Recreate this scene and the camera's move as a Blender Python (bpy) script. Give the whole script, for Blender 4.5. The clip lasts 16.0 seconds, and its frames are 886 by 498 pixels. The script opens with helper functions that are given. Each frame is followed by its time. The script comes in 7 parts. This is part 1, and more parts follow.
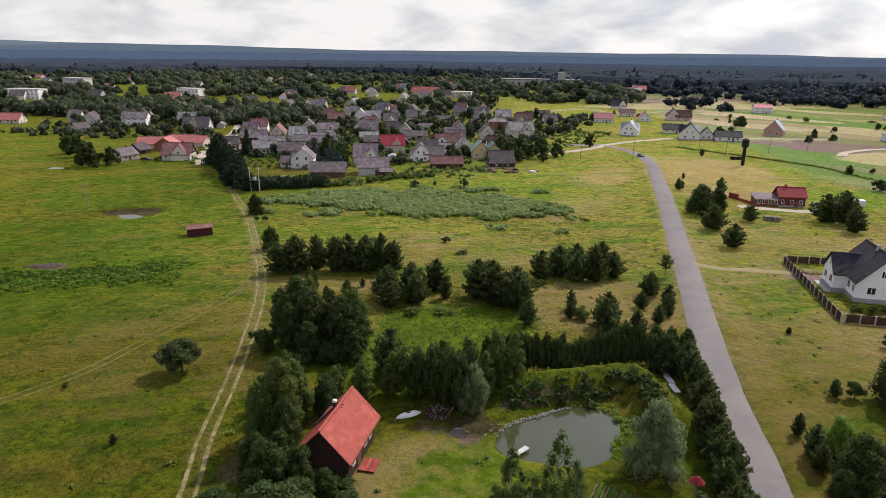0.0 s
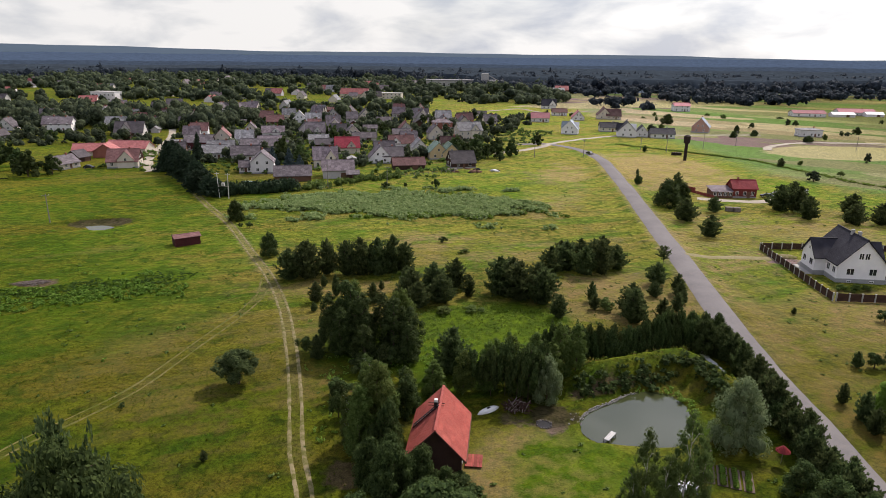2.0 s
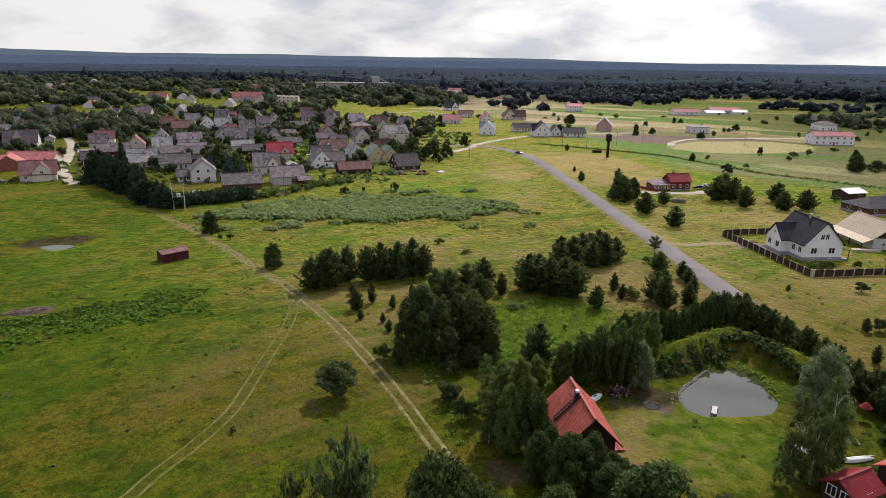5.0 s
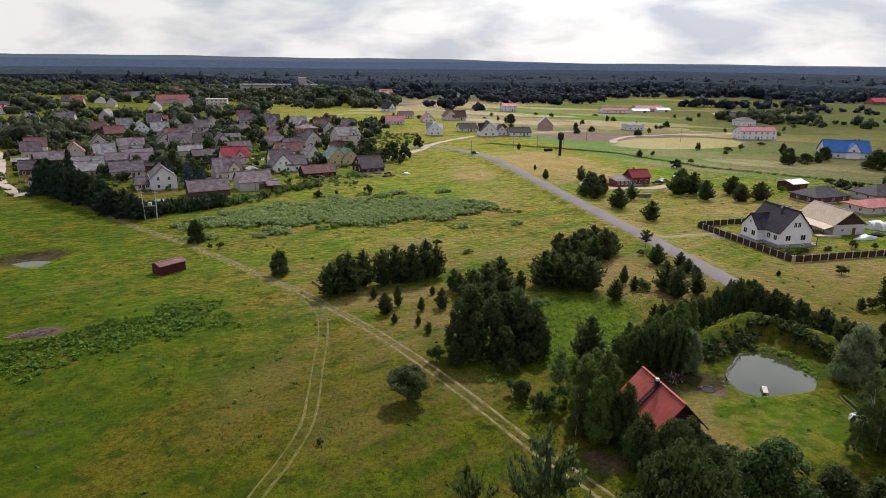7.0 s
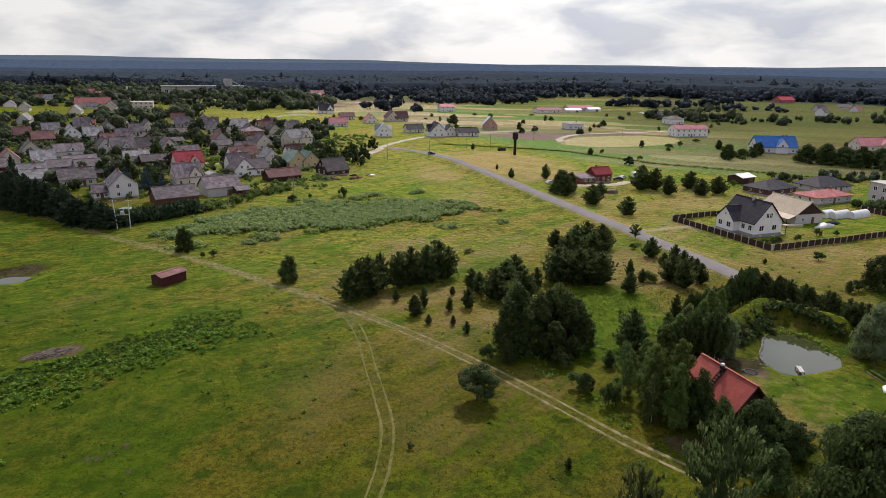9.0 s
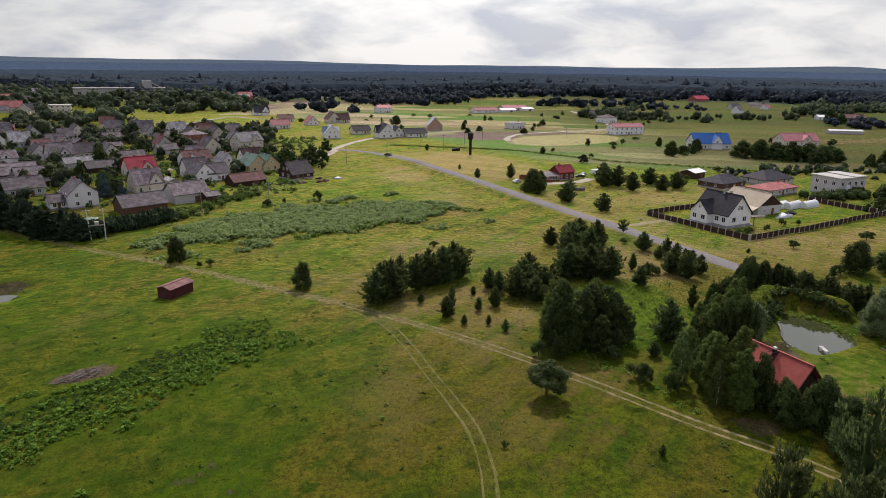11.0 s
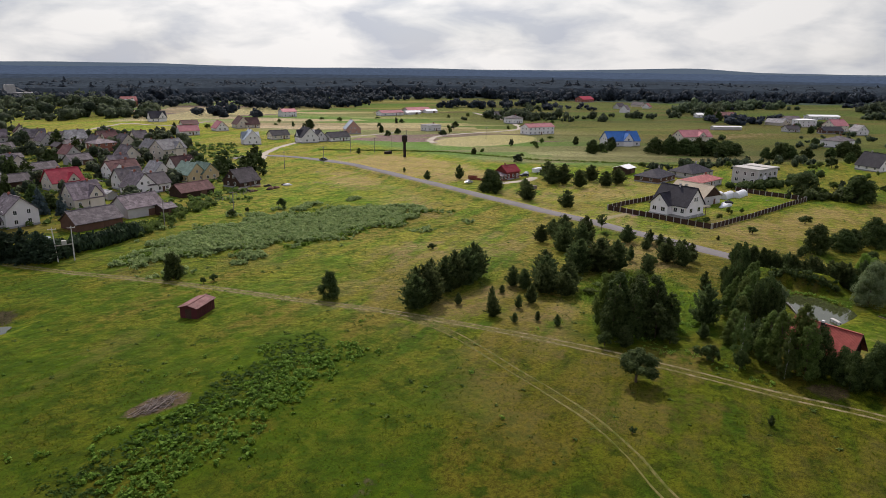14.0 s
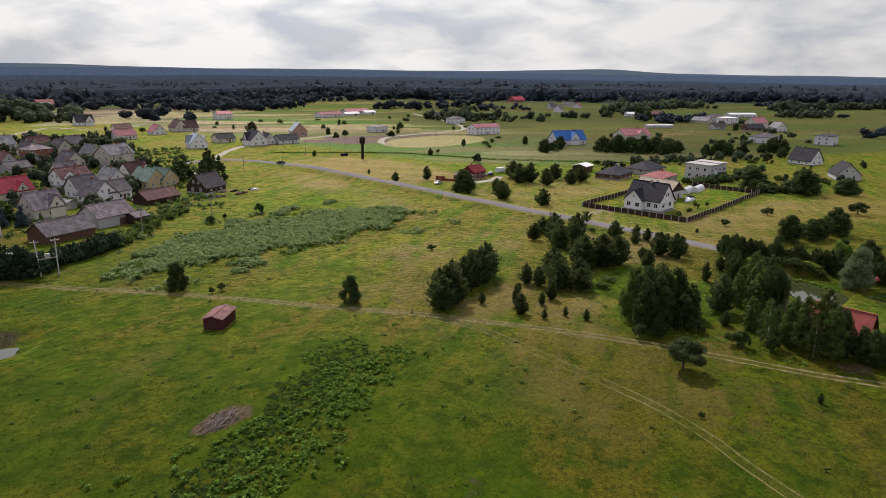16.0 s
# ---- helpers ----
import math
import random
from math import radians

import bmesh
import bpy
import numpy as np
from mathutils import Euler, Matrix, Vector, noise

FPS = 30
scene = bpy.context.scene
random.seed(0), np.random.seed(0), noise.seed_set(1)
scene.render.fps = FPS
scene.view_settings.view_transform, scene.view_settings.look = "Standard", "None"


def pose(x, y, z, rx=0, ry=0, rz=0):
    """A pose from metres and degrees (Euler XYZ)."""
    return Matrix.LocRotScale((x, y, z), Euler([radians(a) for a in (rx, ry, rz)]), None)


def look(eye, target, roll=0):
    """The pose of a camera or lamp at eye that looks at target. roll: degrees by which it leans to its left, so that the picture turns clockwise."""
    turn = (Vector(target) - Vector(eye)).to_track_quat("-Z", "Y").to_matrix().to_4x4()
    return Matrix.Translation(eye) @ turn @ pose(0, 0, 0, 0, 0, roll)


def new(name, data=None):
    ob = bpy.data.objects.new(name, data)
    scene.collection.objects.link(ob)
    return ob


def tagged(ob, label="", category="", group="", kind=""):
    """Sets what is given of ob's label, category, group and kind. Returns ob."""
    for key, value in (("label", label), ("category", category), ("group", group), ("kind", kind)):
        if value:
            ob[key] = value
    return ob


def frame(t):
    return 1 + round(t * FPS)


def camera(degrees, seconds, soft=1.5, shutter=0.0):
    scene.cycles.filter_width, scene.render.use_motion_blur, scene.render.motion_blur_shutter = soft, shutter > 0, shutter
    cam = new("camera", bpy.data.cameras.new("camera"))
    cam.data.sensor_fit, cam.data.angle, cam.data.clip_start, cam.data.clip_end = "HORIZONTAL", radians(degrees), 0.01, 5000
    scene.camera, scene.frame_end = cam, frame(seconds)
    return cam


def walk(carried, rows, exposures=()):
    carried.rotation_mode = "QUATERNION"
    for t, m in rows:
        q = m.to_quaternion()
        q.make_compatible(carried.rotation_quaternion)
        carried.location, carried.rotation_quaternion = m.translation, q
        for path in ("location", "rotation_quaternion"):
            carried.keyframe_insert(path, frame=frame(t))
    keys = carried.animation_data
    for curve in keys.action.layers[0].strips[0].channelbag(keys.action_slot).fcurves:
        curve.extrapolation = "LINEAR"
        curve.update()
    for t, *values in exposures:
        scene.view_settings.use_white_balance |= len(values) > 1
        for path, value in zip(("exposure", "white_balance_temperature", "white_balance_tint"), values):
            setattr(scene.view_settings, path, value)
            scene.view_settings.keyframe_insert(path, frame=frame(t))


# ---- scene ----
cam = camera(69.0, 16.0, 0.8)
METRES, EYE, TILT, LEAN, TURN = 160.72, 45.0, -0.27, -0.70, 13.3
ROWS = [
    (0.0, 0.0, 0.0, 0.0, 0.01, -16.75, -0.03),
    (0.5, -0.0321, -0.0021, 0.0005, -1.9, -16.73, -0.02),
    (1.0, -0.0643, -0.0031, 0.0008, -3.82, -16.69, -0.02),
    (1.5, -0.0964, -0.0027, 0.0011, -5.77, -16.66, -0.02),
    (2.0, -0.1281, -0.0014, 0.0012, -7.68, -16.66, -0.03),
    (2.5, -0.1595, 0.0013, 0.0016, -9.55, -16.63, -0.02),
    (3.0, -0.1912, 0.0048, 0.0018, -11.45, -16.61, -0.03),
    (3.5, -0.2228, 0.0094, 0.0022, -13.31, -16.56, 0.07),
    (4.0, -0.2539, 0.0153, 0.0025, -15.16, -16.51, -0.06),
    (6.5, -0.4036, 0.0621, 0.0036, -24.42, -16.38, -0.08),
    (7.0, -0.4317, 0.0744, 0.0043, -26.22, -16.37, -0.07),
    (7.5, -0.4593, 0.0872, 0.0042, -28.01, -16.33, -0.07),
    (8.0, -0.4865, 0.1012, 0.0041, -29.8, -16.33, -0.1),
    (8.5, -0.5132, 0.1164, 0.0043, -31.6, -16.3, -0.07),
    (9.0, -0.5394, 0.1324, 0.0042, -33.37, -16.28, -0.13),
    (11.5, -0.6657, 0.2254, 0.0054, -42.42, -16.18, -0.17),
    (12.0, -0.6892, 0.246, 0.0056, -44.22, -16.14, -0.18),
    (12.5, -0.7123, 0.2673, 0.0058, -46.05, -16.11, -0.2),
    (13.0, -0.7346, 0.2893, 0.0058, -47.84, -16.05, -0.2),
    (13.5, -0.756, 0.312, 0.0063, -49.63, -16.04, -0.2),
    (14.0, -0.7766, 0.3351, 0.0063, -51.39, -15.99, -0.19),
    (14.5, -0.7966, 0.359, 0.0065, -53.18, -15.96, -0.2),
    (15.0, -0.8157, 0.3833, 0.0068, -54.94, -15.97, -0.19),
    (15.5, -0.8337, 0.4084, 0.0068, -56.7, -15.91, -0.19),
    (16.0, -0.8498, 0.4322, 0.0069, -58.31, -15.9, -0.21),
]
walk(cam, [(t, pose(0, 0, EYE, TILT, LEAN, TURN) @ pose(METRES * x, METRES * y, METRES * z, 90 + pitch, roll, yaw)) for t, x, y, z, yaw, pitch, roll in ROWS], [(0.0, 0.15, 6500, 16), (7.0, 0.05, 6500, 16), (16.0, -0.12, 6500, 16)])

# ---- daylight: high thin cloud, a veiled sun beyond the village ----
SUN_AZ, SUN_EL = 60.0, 46.0          # degrees from +x, and above the ground
world = bpy.data.worlds.new("sky")
scene.world = world
world.use_nodes = True
wn, wl = world.node_tree.nodes, world.node_tree.links
wn.clear()
w_out = wn.new("ShaderNodeOutputWorld")
w_sky = wn.new("ShaderNodeTexSky")
w_sky.sky_type, w_sky.sun_disc = "NISHITA", False
w_sky.sun_elevation, w_sky.sun_rotation = radians(SUN_EL), radians(90 - SUN_AZ)
w_bg = wn.new("ShaderNodeBackground")
w_bg.inputs[1].default_value = 0.1
wl.new(w_sky.outputs[0], w_bg.inputs[0])
w_tc = wn.new("ShaderNodeTexCoord")
w_sep = wn.new("ShaderNodeSeparateXYZ")
wl.new(w_tc.outputs["Generated"], w_sep.inputs[0])


def wmath(op, a, b=None):
    n = wn.new("ShaderNodeMath")
    n.operation = op
    for i, v in enumerate((a, b)):
        if v is None:
            continue
        if isinstance(v, (int, float)):
            n.inputs[i].default_value = v
        else:
            wl.new(v, n.inputs[i])
    return n.outputs[0]


w_comb = wn.new("ShaderNodeMapping")       # cloud lies flatter than it is wide
w_comb.inputs["Scale"].default_value = (1.0, 1.0, 3.0)
wl.new(w_tc.outputs["Generated"], w_comb.inputs["Vector"])
w_n1 = wn.new("ShaderNodeTexNoise")
w_n1.inputs["Scale"].default_value, w_n1.inputs["Detail"].default_value, w_n1.inputs["Roughness"].default_value = 8.0, 8.0, 0.52
w_n1.inputs["Distortion"].default_value = 0.25
w_n2 = wn.new("ShaderNodeTexNoise")
w_n2.inputs["Scale"].default_value, w_n2.inputs["Detail"].default_value = 2.6, 4.0
wl.new(w_comb.outputs[0], w_n1.inputs["Vector"])
wl.new(w_comb.outputs[0], w_n2.inputs["Vector"])
w_ramp = wn.new("ShaderNodeValToRGB")
w_ramp.color_ramp.elements[0].position, w_ramp.color_ramp.elements[0].color = 0.39, (0.475, 0.515, 0.56, 1)
w_ramp.color_ramp.elements[1].position, w_ramp.color_ramp.elements[1].color = 0.56, (0.81, 0.82, 0.785, 1)
w_mid = w_ramp.color_ramp.elements.new(0.475)
w_mid.color = (0.65, 0.675, 0.67, 1)
wl.new(wmath("ADD", wmath("MULTIPLY", w_n1.outputs[0], 0.6), wmath("MULTIPLY", w_n2.outputs[0], 0.4)), w_ramp.inputs[0])
w_cloud = wn.new("ShaderNodeBackground")
w_cloud.inputs[1].default_value = 1.0
w_base = wn.new("ShaderNodeMapRange")      # thicker, greyer cloud overhead than towards the horizon
for i, v in enumerate((0.10, 0.55, 1.0, 0.72)):
    w_base.inputs[1 + i].default_value = v
wl.new(w_sep.outputs[2], w_base.inputs[0])
w_dot = wn.new("ShaderNodeVectorMath")      # the veiled sun brightens the cloud round it
w_dot.operation = "DOT_PRODUCT"
w_dot.inputs[1].default_value = (math.cos(radians(SUN_AZ)) * math.cos(radians(SUN_EL)), math.sin(radians(SUN_AZ)) * math.cos(radians(SUN_EL)), math.sin(radians(SUN_EL)))
wl.new(w_tc.outputs["Generated"], w_dot.inputs[0])
w_veil = wmath("ADD", wmath("MULTIPLY", wmath("POWER", wmath("MAXIMUM", w_dot.outputs["Value"], 0.0), 7.0), 2.2), 1.0)
w_tint = wn.new("ShaderNodeMix")            # bluer cloud towards the zenith
w_tint.data_type, w_tint.blend_type = "RGBA", "MULTIPLY"
w_tint.inputs[7].default_value = (0.95, 0.98, 1.20, 1)
w_zen = wn.new("ShaderNodeMapRange")
w_zen.inputs[1].default_value, w_zen.inputs[2].default_value = 0.12, 0.5
wl.new(w_sep.outputs[2], w_zen.inputs[0])
wl.new(w_zen.outputs[0], w_tint.inputs[0])
wl.new(w_ramp.outputs[0], w_tint.inputs[6])
wl.new(w_tint.outputs[2], w_cloud.inputs[0])
wl.new(wmath("MULTIPLY", w_base.outputs[0], w_veil), w_cloud.inputs[1])
w_mix = wn.new("ShaderNodeMixShader")
w_cov = wn.new("ShaderNodeMapRange")
w_cov.inputs[1].default_value, w_cov.inputs[2].default_value, w_cov.inputs[3].default_value, w_cov.inputs[4].default_value = 0.25, 0.5, 0.8, 0.98
wl.new(w_n2.outputs[0], w_cov.inputs[0])
wl.new(w_cov.outputs[0], w_mix.inputs[0])
wl.new(w_bg.outputs[0], w_mix.inputs[1])
wl.new(w_cloud.outputs[0], w_mix.inputs[2])
wl.new(w_mix.outputs[0], w_out.inputs[0])

sun = new("sun", bpy.data.lights.new("sun", "SUN"))
sun.data.energy, sun.data.angle, sun.data.color = 4.0, radians(2.0), (1.0, 0.91, 0.78)
sun.matrix_world = look((200, 300, 300), (200 - math.cos(radians(SUN_AZ)), 300 - math.sin(radians(SUN_AZ)), 300 - math.tan(radians(SUN_EL))))


# ---- materials ----
def material(name, rough=0.9, metal=0.0):
    m = bpy.data.materials.new(name)
    m.use_nodes = True
    b = m.node_tree.nodes["Principled BSDF"]
    b.inputs["Roughness"].default_value, b.inputs["Metallic"].default_value = rough, metal
    return m, m.node_tree.nodes, m.node_tree.links, b


def noise_node(n, l, coord, scale, detail=3.0, rough=0.55):
    t = n.new("ShaderNodeTexNoise")
    t.inputs["Scale"].default_value, t.inputs["Detail"].default_value, t.inputs["Roughness"].default_value = scale, detail, rough
    l.new(coord, t.inputs["Vector"])
    return t.outputs[0]


def span(n, l, value, a, b, c=0.0, d=1.0):
    r = n.new("ShaderNodeMapRange")
    l.new(value, r.inputs[0])
    for i, v in enumerate((a, b, c, d)):
        r.inputs[1 + i].default_value = v
    return r.outputs[0]


def mix(n, l, fac, a, b, how="MIX"):
    m = n.new("ShaderNodeMix")
    m.data_type, m.blend_type = "RGBA", how
    for sock, v in ((m.inputs[0], fac), (m.inputs[6], a), (m.inputs[7], b)):
        if isinstance(v, (int, float)):
            sock.default_value = v
        elif isinstance(v, tuple):
            sock.default_value = (*v, 1)
        else:
            l.new(v, sock)
    return m.outputs[2]


def calc(n, l, op, a, b):
    m = n.new("ShaderNodeMath")
    m.operation = op
    for i, v in enumerate((a, b)):
        if isinstance(v, (int, float)):
            m.inputs[i].default_value = v
        else:
            l.new(v, m.inputs[i])
    return m.outputs[0]


def bump(n, l, b, height, strength, distance):
    k = n.new("ShaderNodeBump")
    k.inputs["Strength"].default_value, k.inputs["Distance"].default_value = strength, distance
    l.new(height, k.inputs["Height"])
    l.new(k.outputs[0], b.inputs["Normal"])


def place(n):
    return n.new("ShaderNodeTexCoord").outputs["Object"]


def surface(name, c1, c2, rough=0.85, metal=0.0, coarse=0.6, fine=6.0, relief=0.3, wander=0.12):
    """A plain surface whose colour drifts between two tones at two scales, a little different on each object."""
    m, n, l, b = material(name, rough, metal)
    b.inputs["Specular IOR Level"].default_value = 0.4 if rough < 0.5 else 0.15
    p = place(n)
    big, small = noise_node(n, l, p, coarse, 4), noise_node(n, l, p, fine, 4)
    f = calc(n, l, "ADD", calc(n, l, "MULTIPLY", span(n, l, big, 0.35, 0.65), 0.65), calc(n, l, "MULTIPLY", span(n, l, small, 0.3, 0.7), 0.35))
    col = mix(n, l, f, c1, c2)
    info = n.new("ShaderNodeObjectInfo")
    hsv = n.new("ShaderNodeHueSaturation")
    l.new(span(n, l, info.outputs["Random"], 0, 1, 1 - wander, 1 + wander), hsv.inputs["Value"])
    l.new(col, hsv.inputs["Color"])
    l.new(hsv.outputs[0], b.inputs["Base Color"])
    if relief:
        bump(n, l, b, small, relief, 0.02)
    return m


def roofing(name, c1, c2, pitch=0.18, rough=0.7, stain=(0.10, 0.10, 0.085), stained=0.5):
    """Corrugated sheets or tiles: ribs along the slope, weather stains and paler patches."""
    m, n, l, b = material(name, rough)
    b.inputs["Specular IOR Level"].default_value = 0.1
    p = place(n)
    wave = n.new("ShaderNodeTexWave")
    wave.bands_direction = "X"
    wave.inputs["Scale"].default_value = 1.0 / (pitch * 3.2)
    wave.inputs["Distortion"].default_value = 0.0
    l.new(p, wave.inputs["Vector"])
    big, small = noise_node(n, l, p, 0.45, 4), noise_node(n, l, p, 4.0, 4)
    col = mix(n, l, span(n, l, big, 0.35, 0.68), c1, c2)
    col = mix(n, l, calc(n, l, "MULTIPLY", span(n, l, small, 0.45, 0.75), stained), col, stain)
    col = mix(n, l, calc(n, l, "MULTIPLY", wave.outputs[1], 0.22), col, tuple(v * 0.55 for v in c1))
    sheet = n.new("ShaderNodeTexVoronoi")       # single sheets weathered apart
    sheet.distance = "CHEBYCHEV"
    sheet.inputs["Scale"].default_value, sheet.inputs["Randomness"].default_value = 0.85, 0.35
    l.new(p, sheet.inputs["Vector"])
    tone = n.new("ShaderNodeSeparateColor")
    l.new(sheet.outputs["Color"], tone.inputs[0])
    col = mix(n, l, 1.0, col, span(n, l, tone.outputs[0], 0, 1, 1 - 0.55 * stained, 1 + 0.5 * stained), "MULTIPLY")
    col = mix(n, l, 1.0, col, span(n, l, noise_node(n, l, p, 1.6, 5, 0.7), 0.38, 0.62, 1 - 0.5 * stained, 1 + 0.4 * stained), "MULTIPLY")
    info = n.new("ShaderNodeObjectInfo")
    hsv = n.new("ShaderNodeHueSaturation")
    l.new(span(n, l, info.outputs["Random"], 0, 1, 0.72, 1.2), hsv.inputs["Value"])
    l.new(col, hsv.inputs["Color"])
    l.new(hsv.outputs[0], b.inputs["Base Color"])
    bump(n, l, b, wave.outputs[1], 0.6, 0.04)
    return m


def foliage(name, c1, c2, glow=0.25, wander=0.18, grain=0.0):
    """Leaves: each clump its own tone, some light coming through."""
    m, n, l, b = material(name, 0.75)
    geo, info = n.new("ShaderNodeNewGeometry"), n.new("ShaderNodeObjectInfo")
    col = mix(n, l, geo.outputs["Random Per Island"], c1, c2)
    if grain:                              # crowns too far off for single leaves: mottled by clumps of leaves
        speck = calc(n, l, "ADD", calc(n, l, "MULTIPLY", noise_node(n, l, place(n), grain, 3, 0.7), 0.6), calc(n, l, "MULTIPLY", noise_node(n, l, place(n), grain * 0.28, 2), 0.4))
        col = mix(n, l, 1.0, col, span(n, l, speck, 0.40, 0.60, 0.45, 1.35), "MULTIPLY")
        bump(n, l, b, speck, 1.0, 1.6 / grain)
    hsv = n.new("ShaderNodeHueSaturation")
    l.new(span(n, l, info.outputs["Random"], 0, 1, 1 - wander, 1 + wander), hsv.inputs["Value"])
    l.new(span(n, l, info.outputs["Random"], 0, 1, 0.485, 0.515), hsv.inputs["Hue"])
    l.new(col, hsv.inputs["Color"])
    l.new(hsv.outputs[0], b.inputs["Base Color"])
    b.inputs["Specular IOR Level"].default_value = 0.08
    tr = n.new("ShaderNodeBsdfTranslucent")
    l.new(hsv.outputs[0], tr.inputs[0])
    ms = n.new("ShaderNodeMixShader")
    ms.inputs[0].default_value = glow
    l.new(b.outputs[0], ms.inputs[1])
    l.new(tr.outputs[0], ms.inputs[2])
    l.new(ms.outputs[0], n["Material Output"].inputs[0])
    return m


GRASS, LUSH, DRY, BARE = (0.100, 0.120, 0.010), (0.078, 0.128, 0.004), (0.182, 0.152, 0.048), (0.150, 0.113, 0.080)


def meadow(name):
    """Meadow: green and dry drifts, lush and bare places from the sheet's own masks, field strips far off, grain down to single tufts."""
    m, n, l, b = material(name, 0.95)
    b.inputs["Specular IOR Level"].default_value = 0.05
    b.inputs["Sheen Weight"].default_value, b.inputs["Sheen Roughness"].default_value = 1.0, 0.26
    p = place(n)
    bent = n.new("ShaderNodeMapping")          # drifts lie along the slope of the field
    bent.vector_type = "TEXTURE"
    bent.inputs["Rotation"].default_value, bent.inputs["Scale"].default_value = (0, 0, radians(29)), (3.4, 0.75, 1)
    l.new(p, bent.inputs["Vector"])
    n60, n12, n3, n07, n02 = (noise_node(n, l, p, s, d, r) for s, d, r in ((0.018, 4, 0.6), (0.085, 5, 0.65), (0.36, 5, 0.68), (1.5, 4, 0.72), (6.0, 3, 0.75)))
    streak = noise_node(n, l, bent.outputs[0], 0.22, 2.5, 0.6)
    wide = noise_node(n, l, bent.outputs[0], 0.05, 4, 0.6)
    green = mix(n, l, span(n, l, n12, 0.42, 0.58), GRASS, (0.046, 0.086, 0.006))
    green = mix(n, l, span(n, l, streak, 0.45, 0.60, 0, 0.6), green, (0.140, 0.128, 0.016))
    green = mix(n, l, span(n, l, wide, 0.46, 0.57, 0, 0.75), green, (0.128, 0.106, 0.018))
    green = mix(n, l, span(n, l, n3, 0.48, 0.60, 0, 0.85), green, (0.030, 0.054, 0.003))

    def mask(key):
        a = n.new("ShaderNodeAttribute")
        a.attribute_name = key
        return a.outputs["Fac"]
    rag = calc(n, l, "ADD", calc(n, l, "MULTIPLY", calc(n, l, "SUBTRACT", n12, 0.5), 1.5), calc(n, l, "MULTIPLY", calc(n, l, "SUBTRACT", n3, 0.5), 1.6))
    rag = calc(n, l, "ADD", rag, calc(n, l, "MULTIPLY", calc(n, l, "SUBTRACT", streak, 0.5), 1.2))
    dry = calc(n, l, "ADD", calc(n, l, "ADD", mask("dry"), calc(n, l, "MULTIPLY", calc(n, l, "SUBTRACT", n60, 0.53), 2.0)), rag)
    col = mix(n, l, span(n, l, dry, 0.10, 0.80, 0.0, 0.9), green, mix(n, l, span(n, l, n07, 0.42, 0.60), DRY, mix(n, l, span(n, l, n3, 0.4, 0.6), (0.129, 0.112, 0.022), (0.158, 0.106, 0.038))))
    lush = calc(n, l, "ADD", mask("lush"), rag)
    col = mix(n, l, span(n, l, lush, 0.35, 0.85), col, mix(n, l, span(n, l, calc(n, l, "ADD", calc(n, l, "MULTIPLY", n07, 0.5), calc(n, l, "MULTIPLY", n3, 0.5)), 0.45, 0.56), LUSH, (0.034, 0.066, 0.003)))
    # strips of farmland: hay, stubble, fallow and young green
    lie = n.new("ShaderNodeMapping")
    lie.vector_type = "TEXTURE"
    lie.inputs["Rotation"].default_value, lie.inputs["Scale"].default_value = (0, 0, radians(-31)), (105, 24, 1)
    l.new(p, lie.inputs["Vector"])
    cell = n.new("ShaderNodeTexVoronoi")
    cell.voronoi_dimensions, cell.distance = "2D", "CHEBYCHEV"
    cell.inputs["Scale"].default_value, cell.inputs["Randomness"].default_value = 1.0, 0.75
    waver = n.new("ShaderNodeVectorMath")
    waver.operation = "ADD"
    l.new(lie.outputs[0], waver.inputs[0])
    l.new(mix(n, l, 1.0, mix(n, l, n60, (-0.5, -0.5, 0.0), (0.5, 0.5, 0.0)), (1.0, 1.0, 0.0), "MULTIPLY"), waver.inputs[1])
    l.new(waver.outputs[0], cell.inputs["Vector"])
    pick = n.new("ShaderNodeSeparateColor")
    l.new(cell.outputs["Color"], pick.inputs[0])
    strip = mix(n, l, span(n, l, pick.outputs[0], 0.30, 0.31), (0.090, 0.095, 0.034), (0.052, 0.098, 0.018))
    strip = mix(n, l, span(n, l, pick.outputs[0], 0.50, 0.51), strip, (0.150, 0.122, 0.058))
    strip = mix(n, l, span(n, l, pick.outputs[0], 0.68, 0.69), strip, (0.084, 0.112, 0.030))
    strip = mix(n, l, span(n, l, pick.outputs[0], 0.82, 0.83), strip, (0.230, 0.195, 0.100))
    strip = mix(n, l, span(n, l, pick.outputs[0], 0.91, 0.92), strip, (0.090, 0.062, 0.050))
    strip = mix(n, l, span(n, l, n12, 0.46, 0.66, 0, 0.4), strip, (0.066, 0.074, 0.028))
    # Brown and green eastern fields, darkened in colour for a cloud's shadow.
    strip = mix(n, l, calc(n, l, "MULTIPLY", mask("cloudshade"), 0.8), strip, mix(n, l, span(n, l, pick.outputs[1], 0.35, 0.65), (0.052, 0.048, 0.022), (0.040, 0.054, 0.018)))
    col = mix(n, l, span(n, l, calc(n, l, "ADD", mask("fallow"), calc(n, l, "MULTIPLY", rag, 0.12)), 0.3, 0.6, 0, 0.92), col, strip)
    col = mix(n, l, span(n, l, calc(n, l, "ADD", mask("crop"), calc(n, l, "MULTIPLY", rag, 0.25)), 0.4, 0.6), col, mix(n, l, n3, (0.230, 0.205, 0.090), (0.170, 0.162, 0.062)))
    bare = calc(n, l, "ADD", mask("bare"), calc(n, l, "MULTIPLY", rag, 0.9))
    col = mix(n, l, span(n, l, bare, 0.45, 0.8), col, mix(n, l, n07, BARE, (0.095, 0.070, 0.048)))
